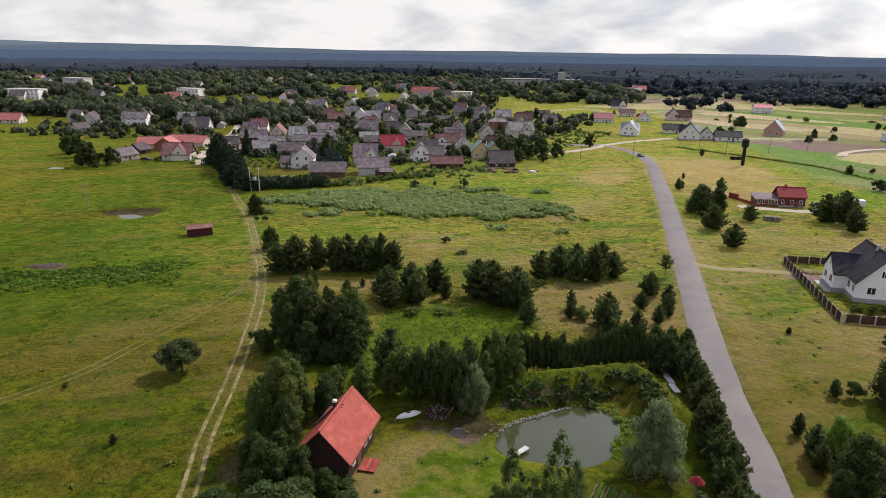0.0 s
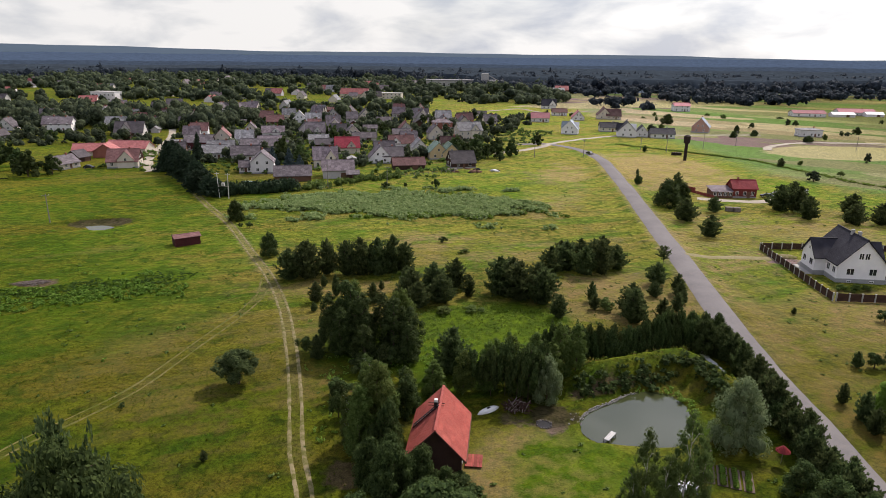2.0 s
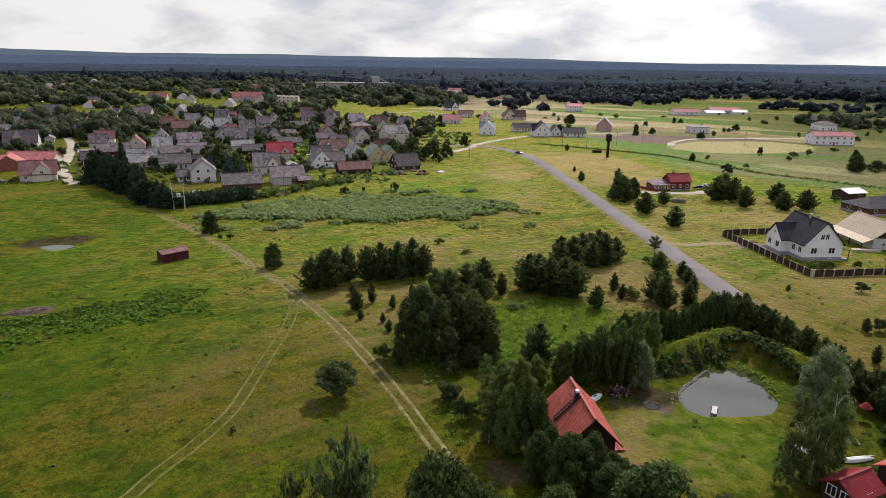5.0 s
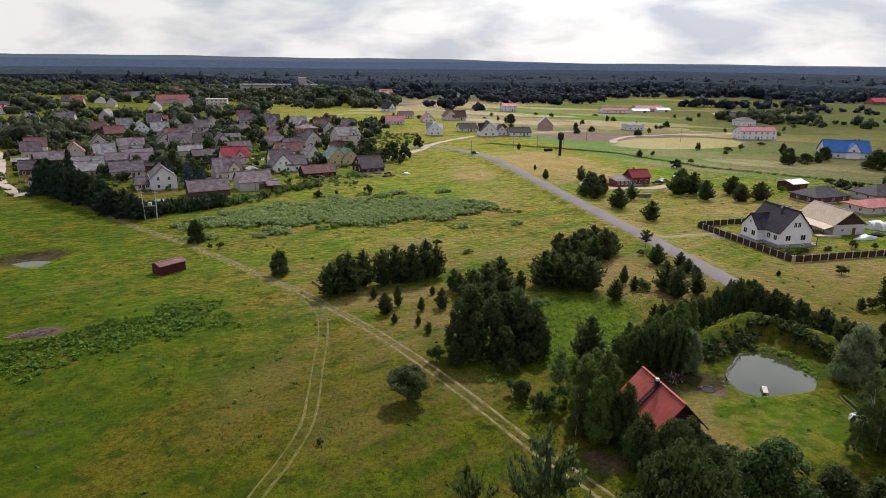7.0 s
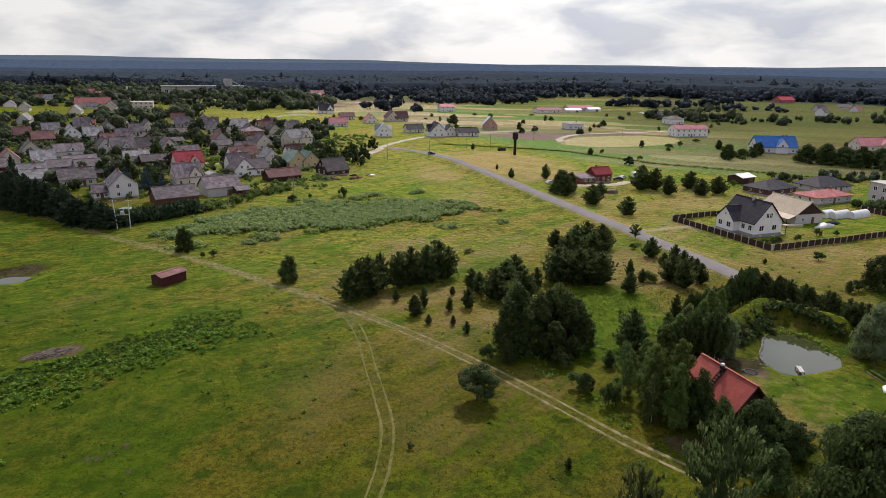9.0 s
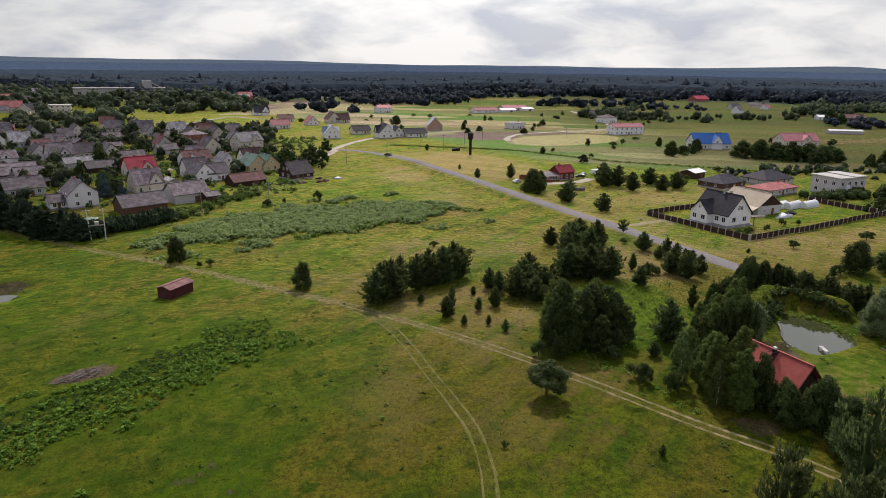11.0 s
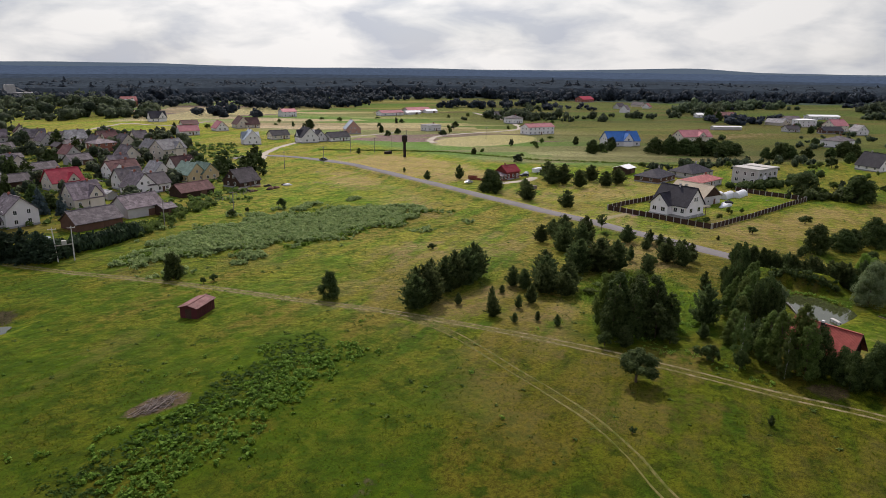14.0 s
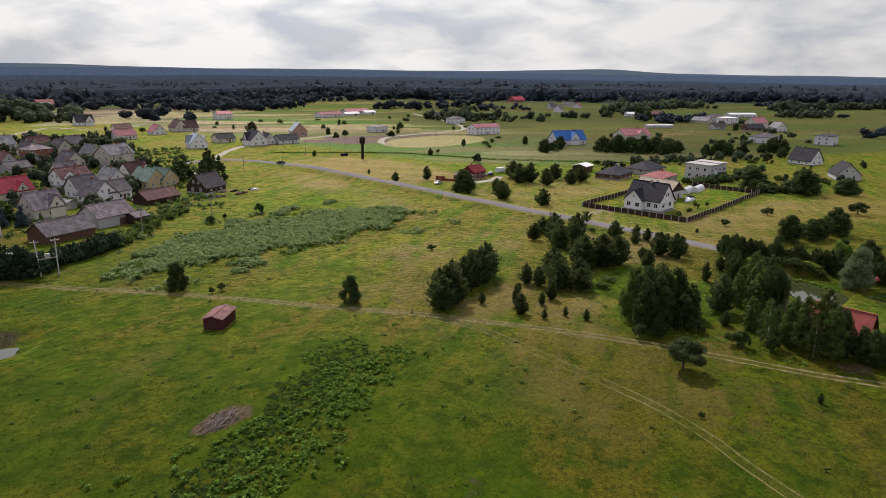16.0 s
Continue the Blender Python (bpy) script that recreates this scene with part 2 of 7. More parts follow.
    worn = calc(n, l, "ADD", mask("worn"), calc(n, l, "MULTIPLY", rag, 0.35))
    col = mix(n, l, span(n, l, worn, 0.35, 0.9, 0, 0.8), col, mix(n, l, n07, (0.175, 0.145, 0.062), (0.115, 0.110, 0.030)))
    # ground under the far woods: dark, with distance haze as blue in its colour
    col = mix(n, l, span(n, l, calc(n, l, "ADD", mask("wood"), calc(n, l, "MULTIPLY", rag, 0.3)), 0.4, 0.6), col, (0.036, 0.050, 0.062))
    col = mix(n, l, span(n, l, calc(n, l, "ADD", mask("mud"), calc(n, l, "MULTIPLY", rag, 0.7)), 0.4, 0.7), col, mix(n, l, span(n, l, n3, 0.4, 0.6), (0.038, 0.036, 0.018), (0.070, 0.058, 0.036)))
    # Paler grass beyond the near meadow; its added blue stands in for haze.
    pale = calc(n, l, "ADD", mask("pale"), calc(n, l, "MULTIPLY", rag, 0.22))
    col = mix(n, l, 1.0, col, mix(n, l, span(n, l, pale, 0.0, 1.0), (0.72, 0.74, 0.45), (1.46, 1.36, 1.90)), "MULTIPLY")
    grain = calc(n, l, "ADD", calc(n, l, "MULTIPLY", n07, 0.55), calc(n, l, "MULTIPLY", n02, 0.45))
    col = mix(n, l, 1.0, col, span(n, l, grain, 0.40, 0.60, 0.42, 1.12), "MULTIPLY")
    l.new(col, b.inputs["Base Color"])
    l.new(mix(n, l, 1.0, col, (7.0, 7.0, 6.5), "MULTIPLY"), b.inputs["Sheen Tint"])
    tussock = calc(n, l, "ADD", noise_node(n, l, p, 0.55, 1.5, 0.5), calc(n, l, "MULTIPLY", noise_node(n, l, p, 1.7, 1.0, 0.5), 0.22))
    bump(n, l, b, tussock, 0.6, 0.36)
    return m


MEADOW = meadow("meadow")


def asphalt(name, c1, c2, verge, grown=0.45):
    m, n, l, b = material(name, 0.9)
    b.inputs["Specular IOR Level"].default_value = 0.12
    p = place(n)
    n5, n1, n01 = noise_node(n, l, p, 0.15, 4), noise_node(n, l, p, 1.1, 4), noise_node(n, l, p, 22, 3)
    col = mix(n, l, span(n, l, n5, 0.35, 0.65), c1, c2)
    col = mix(n, l, span(n, l, n1, 0.62 - grown * 0.25, 0.80 - grown * 0.2, 0, grown), col, verge)
    col = mix(n, l, 1.0, col, span(n, l, n01, 0.3, 0.7, 0.85, 1.12), "MULTIPLY")
    l.new(col, b.inputs["Base Color"])
    bump(n, l, b, n01, 0.3, 0.01)
    return m


ASPHALT = asphalt("worn_asphalt", (0.156, 0.146, 0.146), (0.190, 0.178, 0.174), (0.205, 0.186, 0.168))
GRAVEL = asphalt("pale_gravel", (0.34, 0.30, 0.24), (0.42, 0.37, 0.30), (0.24, 0.22, 0.13))
SAND = asphalt("sandy_rut", (0.190, 0.155, 0.080), (0.255, 0.208, 0.122), (0.098, 0.098, 0.022), 0.95)
FAINT = asphalt("faint_rut", (0.128, 0.112, 0.032), (0.160, 0.134, 0.050), (0.066, 0.084, 0.010), 0.9)
STRAW = asphalt("trodden_verge", (0.27, 0.232, 0.130), (0.22, 0.190, 0.095), (0.13, 0.13, 0.03))

R_ASB = roofing("grey_asbestos_sheet", (0.118, 0.100, 0.110), (0.188, 0.162, 0.172))
R_PINK = roofing("pinkish_asbestos_sheet", (0.165, 0.132, 0.146), (0.235, 0.195, 0.212))
R_PALE = roofing("pale_asbestos_sheet", (0.25, 0.245, 0.25), (0.32, 0.315, 0.32))
R_DARK = roofing("dark_grey_tile", (0.032, 0.031, 0.040), (0.050, 0.049, 0.058), stain=(0.040, 0.040, 0.044), stained=0.2)
R_SLATE = roofing("slate_grey_sheet", (0.090, 0.078, 0.084), (0.130, 0.114, 0.120), stained=0.3)
R_BROWN = roofing("dark_brown_tile", (0.085, 0.045, 0.045), (0.120, 0.065, 0.062), stained=0.25)
R_MAROON = roofing("faded_maroon_sheet", (0.180, 0.085, 0.082), (0.235, 0.125, 0.118), stained=0.35)
R_RED = roofing("red_metal_tile", (0.330, 0.078, 0.062), (0.380, 0.100, 0.078), stain=(0.24, 0.06, 0.05), stained=0.25, rough=0.5)
R_CRIM = roofing("crimson_metal_tile", (0.340, 0.035, 0.058), (0.390, 0.052, 0.076), stain=(0.30, 0.03, 0.04), stained=0.2, rough=0.5)
R_WINE = roofing("wine_red_metal", (0.200, 0.025, 0.030), (0.240, 0.038, 0.042), stain=(0.14, 0.02, 0.02), stained=0.2, rough=0.5)
R_ROSE = roofing("rose_metal_tile", (0.430, 0.170, 0.190), (0.500, 0.220, 0.230), stained=0.15)
R_RUST = roofing("rust_red_sheet", (0.370, 0.125, 0.120), (0.450, 0.175, 0.165), stained=0.3)
R_BLUE = roofing("bright_blue_metal", (0.040, 0.145, 0.420), (0.055, 0.175, 0.480), stain=(0.03, 0.10, 0.30), stained=0.15, rough=0.45)
R_GREEN = roofing("grey_green_sheet", (0.165, 0.235, 0.190), (0.215, 0.290, 0.240), stained=0.35)
R_LBLUE = roofing("pale_blue_grey_metal", (0.330, 0.390, 0.450), (0.400, 0.450, 0.500), stained=0.2, rough=0.5)
R_BEIGE = roofing("beige_sheet", (0.560, 0.470, 0.350), (0.620, 0.540, 0.420), stained=0.1)
R_WHITE = roofing("white_metal_sheet", (0.74, 0.74, 0.73), (0.80, 0.80, 0.79), stained=0.1, rough=0.4)

W_WHITE = surface("white_render", (0.72, 0.70, 0.70), (0.80, 0.78, 0.77))
W_CREAM = surface("cream_render", (0.58, 0.52, 0.44), (0.66, 0.60, 0.51))
W_YELL = surface("yellow_render", (0.56, 0.43, 0.24), (0.62, 0.49, 0.29))
W_GREY = surface("grey_silicate_brick", (0.46, 0.44, 0.43), (0.56, 0.535, 0.52))
W_BRICK = surface("red_brick", (0.25, 0.095, 0.070), (0.32, 0.13, 0.095), fine=9)
W_PINKB = surface("pink_brick", (0.42, 0.24, 0.19), (0.50, 0.31, 0.25), fine=9)
W_WOOD = surface("dark_stained_wood", (0.045, 0.026, 0.020), (0.075, 0.042, 0.030), fine=9)
W_BROWN = surface("brown_boards", (0.12, 0.065, 0.045), (0.17, 0.095, 0.065), fine=9)
W_MAROON = surface("maroon_painted_boards", (0.070, 0.018, 0.022), (0.100, 0.028, 0.030), fine=7)
W_REDW = surface("red_painted_boards", (0.17, 0.035, 0.030), (0.22, 0.050, 0.042), fine=7)
CONCRETE = surface("weathered_concrete", (0.33, 0.32, 0.30), (0.43, 0.42, 0.39), fine=8)
PLINTH = surface("grey_plinth", (0.28, 0.28, 0.285), (0.36, 0.36, 0.36), fine=8)
FRAME = surface("white_window_frame", (0.72, 0.72, 0.70), (0.80, 0.80, 0.78), rough=0.5, relief=0)
RUST = surface("rusty_dark_steel", (0.020, 0.015, 0.014), (0.042, 0.028, 0.024), rough=0.7, fine=3)
POLE = surface("grey_weathered_pole", (0.22, 0.20, 0.18), (0.30, 0.28, 0.25), fine=5)
PALEPOLE = surface("pale_concrete_pole", (0.46, 0.45, 0.43), (0.56, 0.55, 0.52), fine=5)
STONE = surface("field_stone", (0.22, 0.205, 0.185), (0.34, 0.325, 0.30), fine=4, wander=0.3)
SOOT = surface("sooty_stone", (0.075, 0.068, 0.064), (0.13, 0.12, 0.115), fine=4, wander=0.3)
BARK = surface("bark", (0.075, 0.055, 0.040), (0.125, 0.095, 0.070), coarse=3, fine=14)
BIRCHBARK = surface("birch_bark", (0.48, 0.46, 0.43), (0.30, 0.28, 0.26), coarse=4, fine=14)
TWIGS = surface("grey_dead_twigs", (0.17, 0.14, 0.12), (0.26, 0.22, 0.19), fine=8)
PLASTIC = surface("white_film", (0.66, 0.68, 0.69), (0.76, 0.77, 0.78), rough=0.4)
HULL = surface("chalky_white_hull", (0.66, 0.66, 0.63), (0.76, 0.76, 0.73), rough=0.45)
BLACK = surface("black_rubber", (0.018, 0.018, 0.020), (0.030, 0.030, 0.032), rough=0.8)
CARPAINT = surface("dark_car_paint", (0.022, 0.024, 0.028), (0.030, 0.032, 0.036), rough=0.25, relief=0)
SILVER = surface("silver_car_paint", (0.36, 0.38, 0.40), (0.42, 0.44, 0.46), rough=0.3, relief=0)
SOIL = surface("turned_soil", (0.095, 0.070, 0.055), (0.140, 0.105, 0.080), coarse=1.0, fine=5, relief=0.8)

GLASS, _n, _l, _b = material("window_glass", 0.06)
_b.inputs["Base Color"].default_value = (0.022, 0.026, 0.030, 1)
_b.inputs["Specular IOR Level"].default_value = 0.6
WATER, _n, _l, _b = material("pond_water", 0.04)
_b.inputs["Base Color"].default_value = (0.042, 0.050, 0.020, 1)
_b.inputs["IOR"].default_value = 1.45
_w = noise_node(_n, _l, place(_n), 1.4, 3)
bump(_n, _l, _b, _w, 0.04, 0.03)

L_PINE = foliage("pine_needles", (0.040, 0.062, 0.022), (0.116, 0.148, 0.054), 0.48)
L_DARK = foliage("alder_leaves", (0.026, 0.044, 0.013), (0.086, 0.120, 0.036), 0.36)
L_MID = foliage("ash_leaves", (0.064, 0.102, 0.022), (0.140, 0.188, 0.048), 0.45)
L_WILLOW = foliage("silvery_willow_leaves", (0.105, 0.135, 0.058), (0.215, 0.255, 0.130), 0.45)
L_BIRCH = foliage("birch_leaves", (0.064, 0.098, 0.025), (0.115, 0.153, 0.047), 0.45)
L_SPRUCE = foliage("spruce_needles", (0.024, 0.042, 0.026), (0.054, 0.080, 0.046), 0.2)
L_BLUES = foliage("blue_spruce_needles", (0.055, 0.085, 0.090), (0.085, 0.120, 0.125), 0.12)
L_GRASS = foliage("meadow_grass", (0.066, 0.106, 0.008), (0.130, 0.162, 0.016), 0.5)
L_STRAW = foliage("dry_grass", (0.105, 0.104, 0.018), (0.180, 0.152, 0.044), 0.45)
L_WEED = foliage("pale_weed_leaves", (0.165, 0.255, 0.085), (0.340, 0.430, 0.180), 0.50)
L_NETTLE = foliage("nettle_leaves", (0.058, 0.118, 0.012), (0.190, 0.290, 0.046), 0.50)
L_REED = foliage("reed_leaves", (0.150, 0.260, 0.036), (0.240, 0.350, 0.070), 0.55)
L_SEDGE = foliage("sedge_leaves", (0.026, 0.052, 0.010), (0.056, 0.094, 0.016), 0.4)
L_HEDGE = foliage("dark_hedge_leaves", (0.018, 0.032, 0.017), (0.040, 0.062, 0.028), 0.15)
# The blue in these leaves is distance haze, put into their colour.
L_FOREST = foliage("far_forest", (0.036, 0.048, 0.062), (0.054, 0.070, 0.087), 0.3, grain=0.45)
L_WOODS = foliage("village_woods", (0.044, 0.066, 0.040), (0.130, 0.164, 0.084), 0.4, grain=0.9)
# Each belt bluer and lighter than the last: distance haze put into the colour.
HAZEWOOD = []
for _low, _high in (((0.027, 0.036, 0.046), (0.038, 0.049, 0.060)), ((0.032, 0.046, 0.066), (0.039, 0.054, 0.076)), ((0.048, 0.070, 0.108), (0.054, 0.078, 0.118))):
    _m, _n, _l, _b = material("haze_tinted_forest", 1.0)
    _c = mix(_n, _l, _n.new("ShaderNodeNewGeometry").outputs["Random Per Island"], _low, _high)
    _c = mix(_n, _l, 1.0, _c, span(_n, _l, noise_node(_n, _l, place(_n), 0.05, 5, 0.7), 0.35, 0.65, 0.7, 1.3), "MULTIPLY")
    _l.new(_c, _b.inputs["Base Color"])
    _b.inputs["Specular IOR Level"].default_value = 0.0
    HAZEWOOD.append(_m)

# Blue emission stands in for the air's haze over the hills.
HILLS, _n, _l, _b = material("haze_blue_hills", 1.0)
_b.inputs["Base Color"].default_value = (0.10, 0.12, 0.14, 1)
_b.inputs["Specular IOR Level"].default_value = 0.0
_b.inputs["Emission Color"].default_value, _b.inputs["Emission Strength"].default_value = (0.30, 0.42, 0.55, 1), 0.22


# ---- building helpers ----
class Shape:
    """Vertices and faces gathered for one mesh."""

    def __init__(self):
        self.v, self.f = [], []

    def add(self, verts, faces, m=None):
        k = len(self.v)
        self.v += [tuple(m @ Vector(p)) for p in verts] if m is not None else [tuple(p) for p in verts]
        self.f += [tuple(i + k for i in f) for f in faces]
        return self

    def box(self, x0, y0, z0, x1, y1, z1, m=None):
        return self.add([(x0, y0, z0), (x1, y0, z0), (x1, y1, z0), (x0, y1, z0), (x0, y0, z1), (x1, y0, z1), (x1, y1, z1), (x0, y1, z1)],
                        [(3, 2, 1, 0), (4, 5, 6, 7), (0, 1, 5, 4), (1, 2, 6, 5), (2, 3, 7, 6), (3, 0, 4, 7)], m)

    def slab(self, a, b, c, d, t, m=None):
        """A plate with the top corners a, b, c, d and the thickness t downwards."""
        top = [Vector(p) for p in (a, b, c, d)]
        low = [p - Vector((0, 0, t)) for p in top]
        return self.add(top + low, [(0, 1, 2, 3), (7, 6, 5, 4), (0, 4, 5, 1), (1, 5, 6, 2), (2, 6, 7, 3), (3, 7, 4, 0)], m)

    def tube(self, points, radii, sides=7):
        k = len(self.v)
        for i, (p, r) in enumerate(zip(points, radii)):
            p = Vector(p)
            q = Vector(points[min(i + 1, len(points) - 1)]) - Vector(points[max(i - 1, 0)])
            q = q.to_track_quat("Z", "Y") if q.length > 1e-6 else Vector((0, 0, 1)).to_track_quat("Z", "Y")
            for s in range(sides):
                a = 2 * math.pi * s / sides
                self.v.append(tuple(p + q @ Vector((r * math.cos(a), r * math.sin(a), 0))))
        for i in range(len(points) - 1):
            for s in range(sides):
                a, b = k + i * sides + s, k + i * sides + (s + 1) % sides
                self.f.append((a, b, b + sides, a + sides))
        self.f.append(tuple(k + s for s in reversed(range(sides))))
        self.f.append(tuple(k + (len(points) - 1) * sides + s for s in range(sides)))
        return self

    def mesh(self, name, mat, smooth=False):
        me = bpy.data.meshes.new(name)
        me.from_pydata(self.v, [], self.f)
        me.materials.append(mat)
        if smooth:
            me.polygons.foreach_set("use_smooth", [True] * len(me.polygons))
        me.update()
        return me


def array_mesh(name, v, f, mat, smooth=False):
    """A mesh from arrays of vertices and of triangles or quads."""
    me = bpy.data.meshes.new(name)
    me.vertices.add(len(v))
    me.vertices.foreach_set("co", np.asarray(v, np.float32).ravel())
    k = f.shape[1]
    me.loops.add(f.size)
    me.loops.foreach_set("vertex_index", f.ravel().astype(np.int32))
    me.polygons.add(len(f))
    me.polygons.foreach_set("loop_start", np.arange(0, f.size, k, dtype=np.int32))
    if smooth:
        me.polygons.foreach_set("use_smooth", np.ones(len(f), bool))
    me.materials.append(mat)
    me.update(calc_edges=True)
    return me


def part(name, shape, mat, parent, label=""):
    me = shape if isinstance(shape, bpy.types.Mesh) else shape.mesh(name, mat)
    ob = new(name, me)
    ob.parent = parent
    if label:
        ob["label"] = label
    return ob


def thing(name, x, y, rz, label, category, group="", kind="", z=None):
    ob = new(name)
    ob.empty_display_size = 0.5
    ob.matrix_world = pose(x, y, gz(x, y) if z is None else z, 0, 0, rz)
    return tagged(ob, label, category, group, kind)


def bell(d, r):
    """1 at d = 0, falling smoothly to 0 at d = r."""
    q = np.clip(1 - np.abs(d) / r, 0, 1)
    return q * q * (3 - 2 * q)


def seg(x, y, ax, ay, bx, by):
    """Distance from the line a-b."""
    dx, dy = bx - ax, by - ay
    t = np.clip(((x - ax) * dx + (y - ay) * dy) / (dx * dx + dy * dy), 0, 1)
    return np.hypot(x - ax - t * dx, y - ay - t * dy)


def oval(x, y, cx, cy, rx, ry, turn=0.0):
    """1 inside an oval, falling to 0 over its outer third."""
    c, s = math.cos(radians(turn)), math.sin(radians(turn))
    u, v = (x - cx) * c + (y - cy) * s, -(x - cx) * s + (y - cy) * c
    return np.clip((1.25 - np.hypot(u / rx, v / ry)) / 0.5, 0, 1)


POND = (-1.7, 71.6)


def pond_radius(a):
    """The pond's reach from its middle: long towards the bank's corner and the jetty, narrow between."""
    return 6.71 + 0.73 * np.cos(1 * a) - 0.32 * np.sin(1 * a) + 0.16 * np.cos(2 * a) + 1.23 * np.sin(2 * a) - 0.57 * np.cos(3 * a) - 0.18 * np.sin(3 * a) - 0.33 * np.cos(4 * a) + 0.04 * np.sin(4 * a)


def pond_edge(x, y):
    """Below 1 inside the pond."""
    u, v = x - POND[0], y - POND[1]
    return np.hypot(u, v) / pond_radius(np.arctan2(v, u))


def road_x(y):
    return np.interp(y, [-300, 64, 85, 107, 137, 170, 218, 260, 300], [19, 21.3, 20.6, 20.9, 21.8, 22.7, 24.1, 24.6, 25])


def land(x, y):
    """Height of the land."""
    x, y = np.asarray(x, float), np.asarray(y, float)
    z = -0.95 * (1 + np.tanh((y - 112) / 56)) + 0.34 * np.tanh(x / 170)
    z = z + 1.1 * bell(x - road_x(y), 9) * np.clip((y - 90) / 40, 0, 1) * np.clip((330 - y) / 40, 0, 1)
    berm = np.minimum(seg(x, y, -9, 80, 8, 87.5), seg(x, y, 8, 87.5, 13.2, 76))
    z = z + 2.9 * bell(np.maximum(berm - 0.8, 0), 3.4) * np.clip((x + 13) / 8, 0, 1) * np.clip((y - 66) / 10, 0, 1)
    z = z - 1.3 * np.clip((1.03 - pond_edge(x, y)) / 0.14, 0, 1)
    z = z - 0.8 * oval(x, y, -133, 160, 10, 6.5, 25)
    r = np.hypot(x, y)
    z = z + 0.010 * np.clip(x - 250, 0, 700) * np.clip((r - 250) / 500, 0, 1)
    z = z + 30 * np.clip((r - 2300) / 2000, 0, 1) ** 1.2
    return z + 0.12 * np.sin(x / 9.3 + np.sin(y / 13)) * np.sin(y / 11.1) + 0.06 * np.sin(x / 3.1 + y / 4.7)


def gz(x, y):
    return float(land(x, y))


# ---- the land ----
def steps(lo, hi, fine, far):
    """Coordinates: fine steps from lo to hi, then growing ones out to far."""
    mid = np.arange(lo, hi + 0.01, fine)
    out, d, p = [], fine, 0.0
    while p < far:
        d *= 1.09
        p += d
        out.append(p)
    out = np.array(out)
    return np.concatenate([(lo - out)[::-1], mid, hi + out])


gx, gy = steps(-150, 130, 1.6, 4300), steps(30, 250, 1.6, 4300)
X, Y = np.meshgrid(gx, gy)
Xf, Yf = X.ravel(), Y.ravel()
Zf = land(Xf, Yf)
nx, ny = len(gx), len(gy)
ii = (np.arange(ny - 1)[:, None] * nx + np.arange(nx - 1)[None, :]).ravel()
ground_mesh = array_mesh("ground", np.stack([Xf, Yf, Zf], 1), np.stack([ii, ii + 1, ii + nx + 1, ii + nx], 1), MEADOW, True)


def put_mask(key, values):
    a = ground_mesh.attributes.new(key, "FLOAT", "POINT")
    a.data.foreach_set("value", np.asarray(values, np.float32))


def top(*fields):
    return np.max(np.stack(fields), 0)


R_ = np.hypot(Xf, Yf)
put_mask("dry", top(0.95 * oval(Xf, Yf, 4, 118, 17, 14), 0.5 * oval(Xf, Yf, -48, 104, 9, 8), 0.8 * oval(Xf, Yf, -50, 116, 14, 5, 15), 0.55 * oval(Xf, Yf, -62, 80, 24, 22, 20), 0.35 * oval(Xf, Yf, -25, 150, 30, 14),
                    0.35 * oval(Xf, Yf, -150, 235, 50, 14, 20), 0.7 * oval(Xf, Yf, 48, 108, 26, 18, 5), 0.75 * oval(Xf, Yf, 50, 275, 26, 50), 0.45 * oval(Xf, Yf, 0, 240, 12, 60, -10), 1.0 * oval(Xf, Yf, -15, 59, 9, 8),
                    0.45 * oval(Xf, Yf, 30, 130, 8, 70), 0.4 * oval(Xf, Yf, 75, 185, 40, 16), 0.7 * oval(Xf, Yf, -116, 136, 9, 3.5, 35), 0.6 * oval(Xf, Yf, -127, 128, 6, 3, 35), 0.5 * oval(Xf, Yf, 350, 420, 120, 120), 0.75 * oval(Xf, Yf, 80, 106, 34, 10, 8), 0.5 * oval(Xf, Yf, 62, 178, 26, 9, -5), 0.6 * oval(Xf, Yf, 40, 175, 8, 40), 0.85 * oval(Xf, Yf, 27, 100, 3, 44, -1), 0.55 * oval(Xf, Yf, 120, 90, 40, 16, 0), 0.5 * oval(Xf, Yf, 160, 270, 60, 30, -40)))
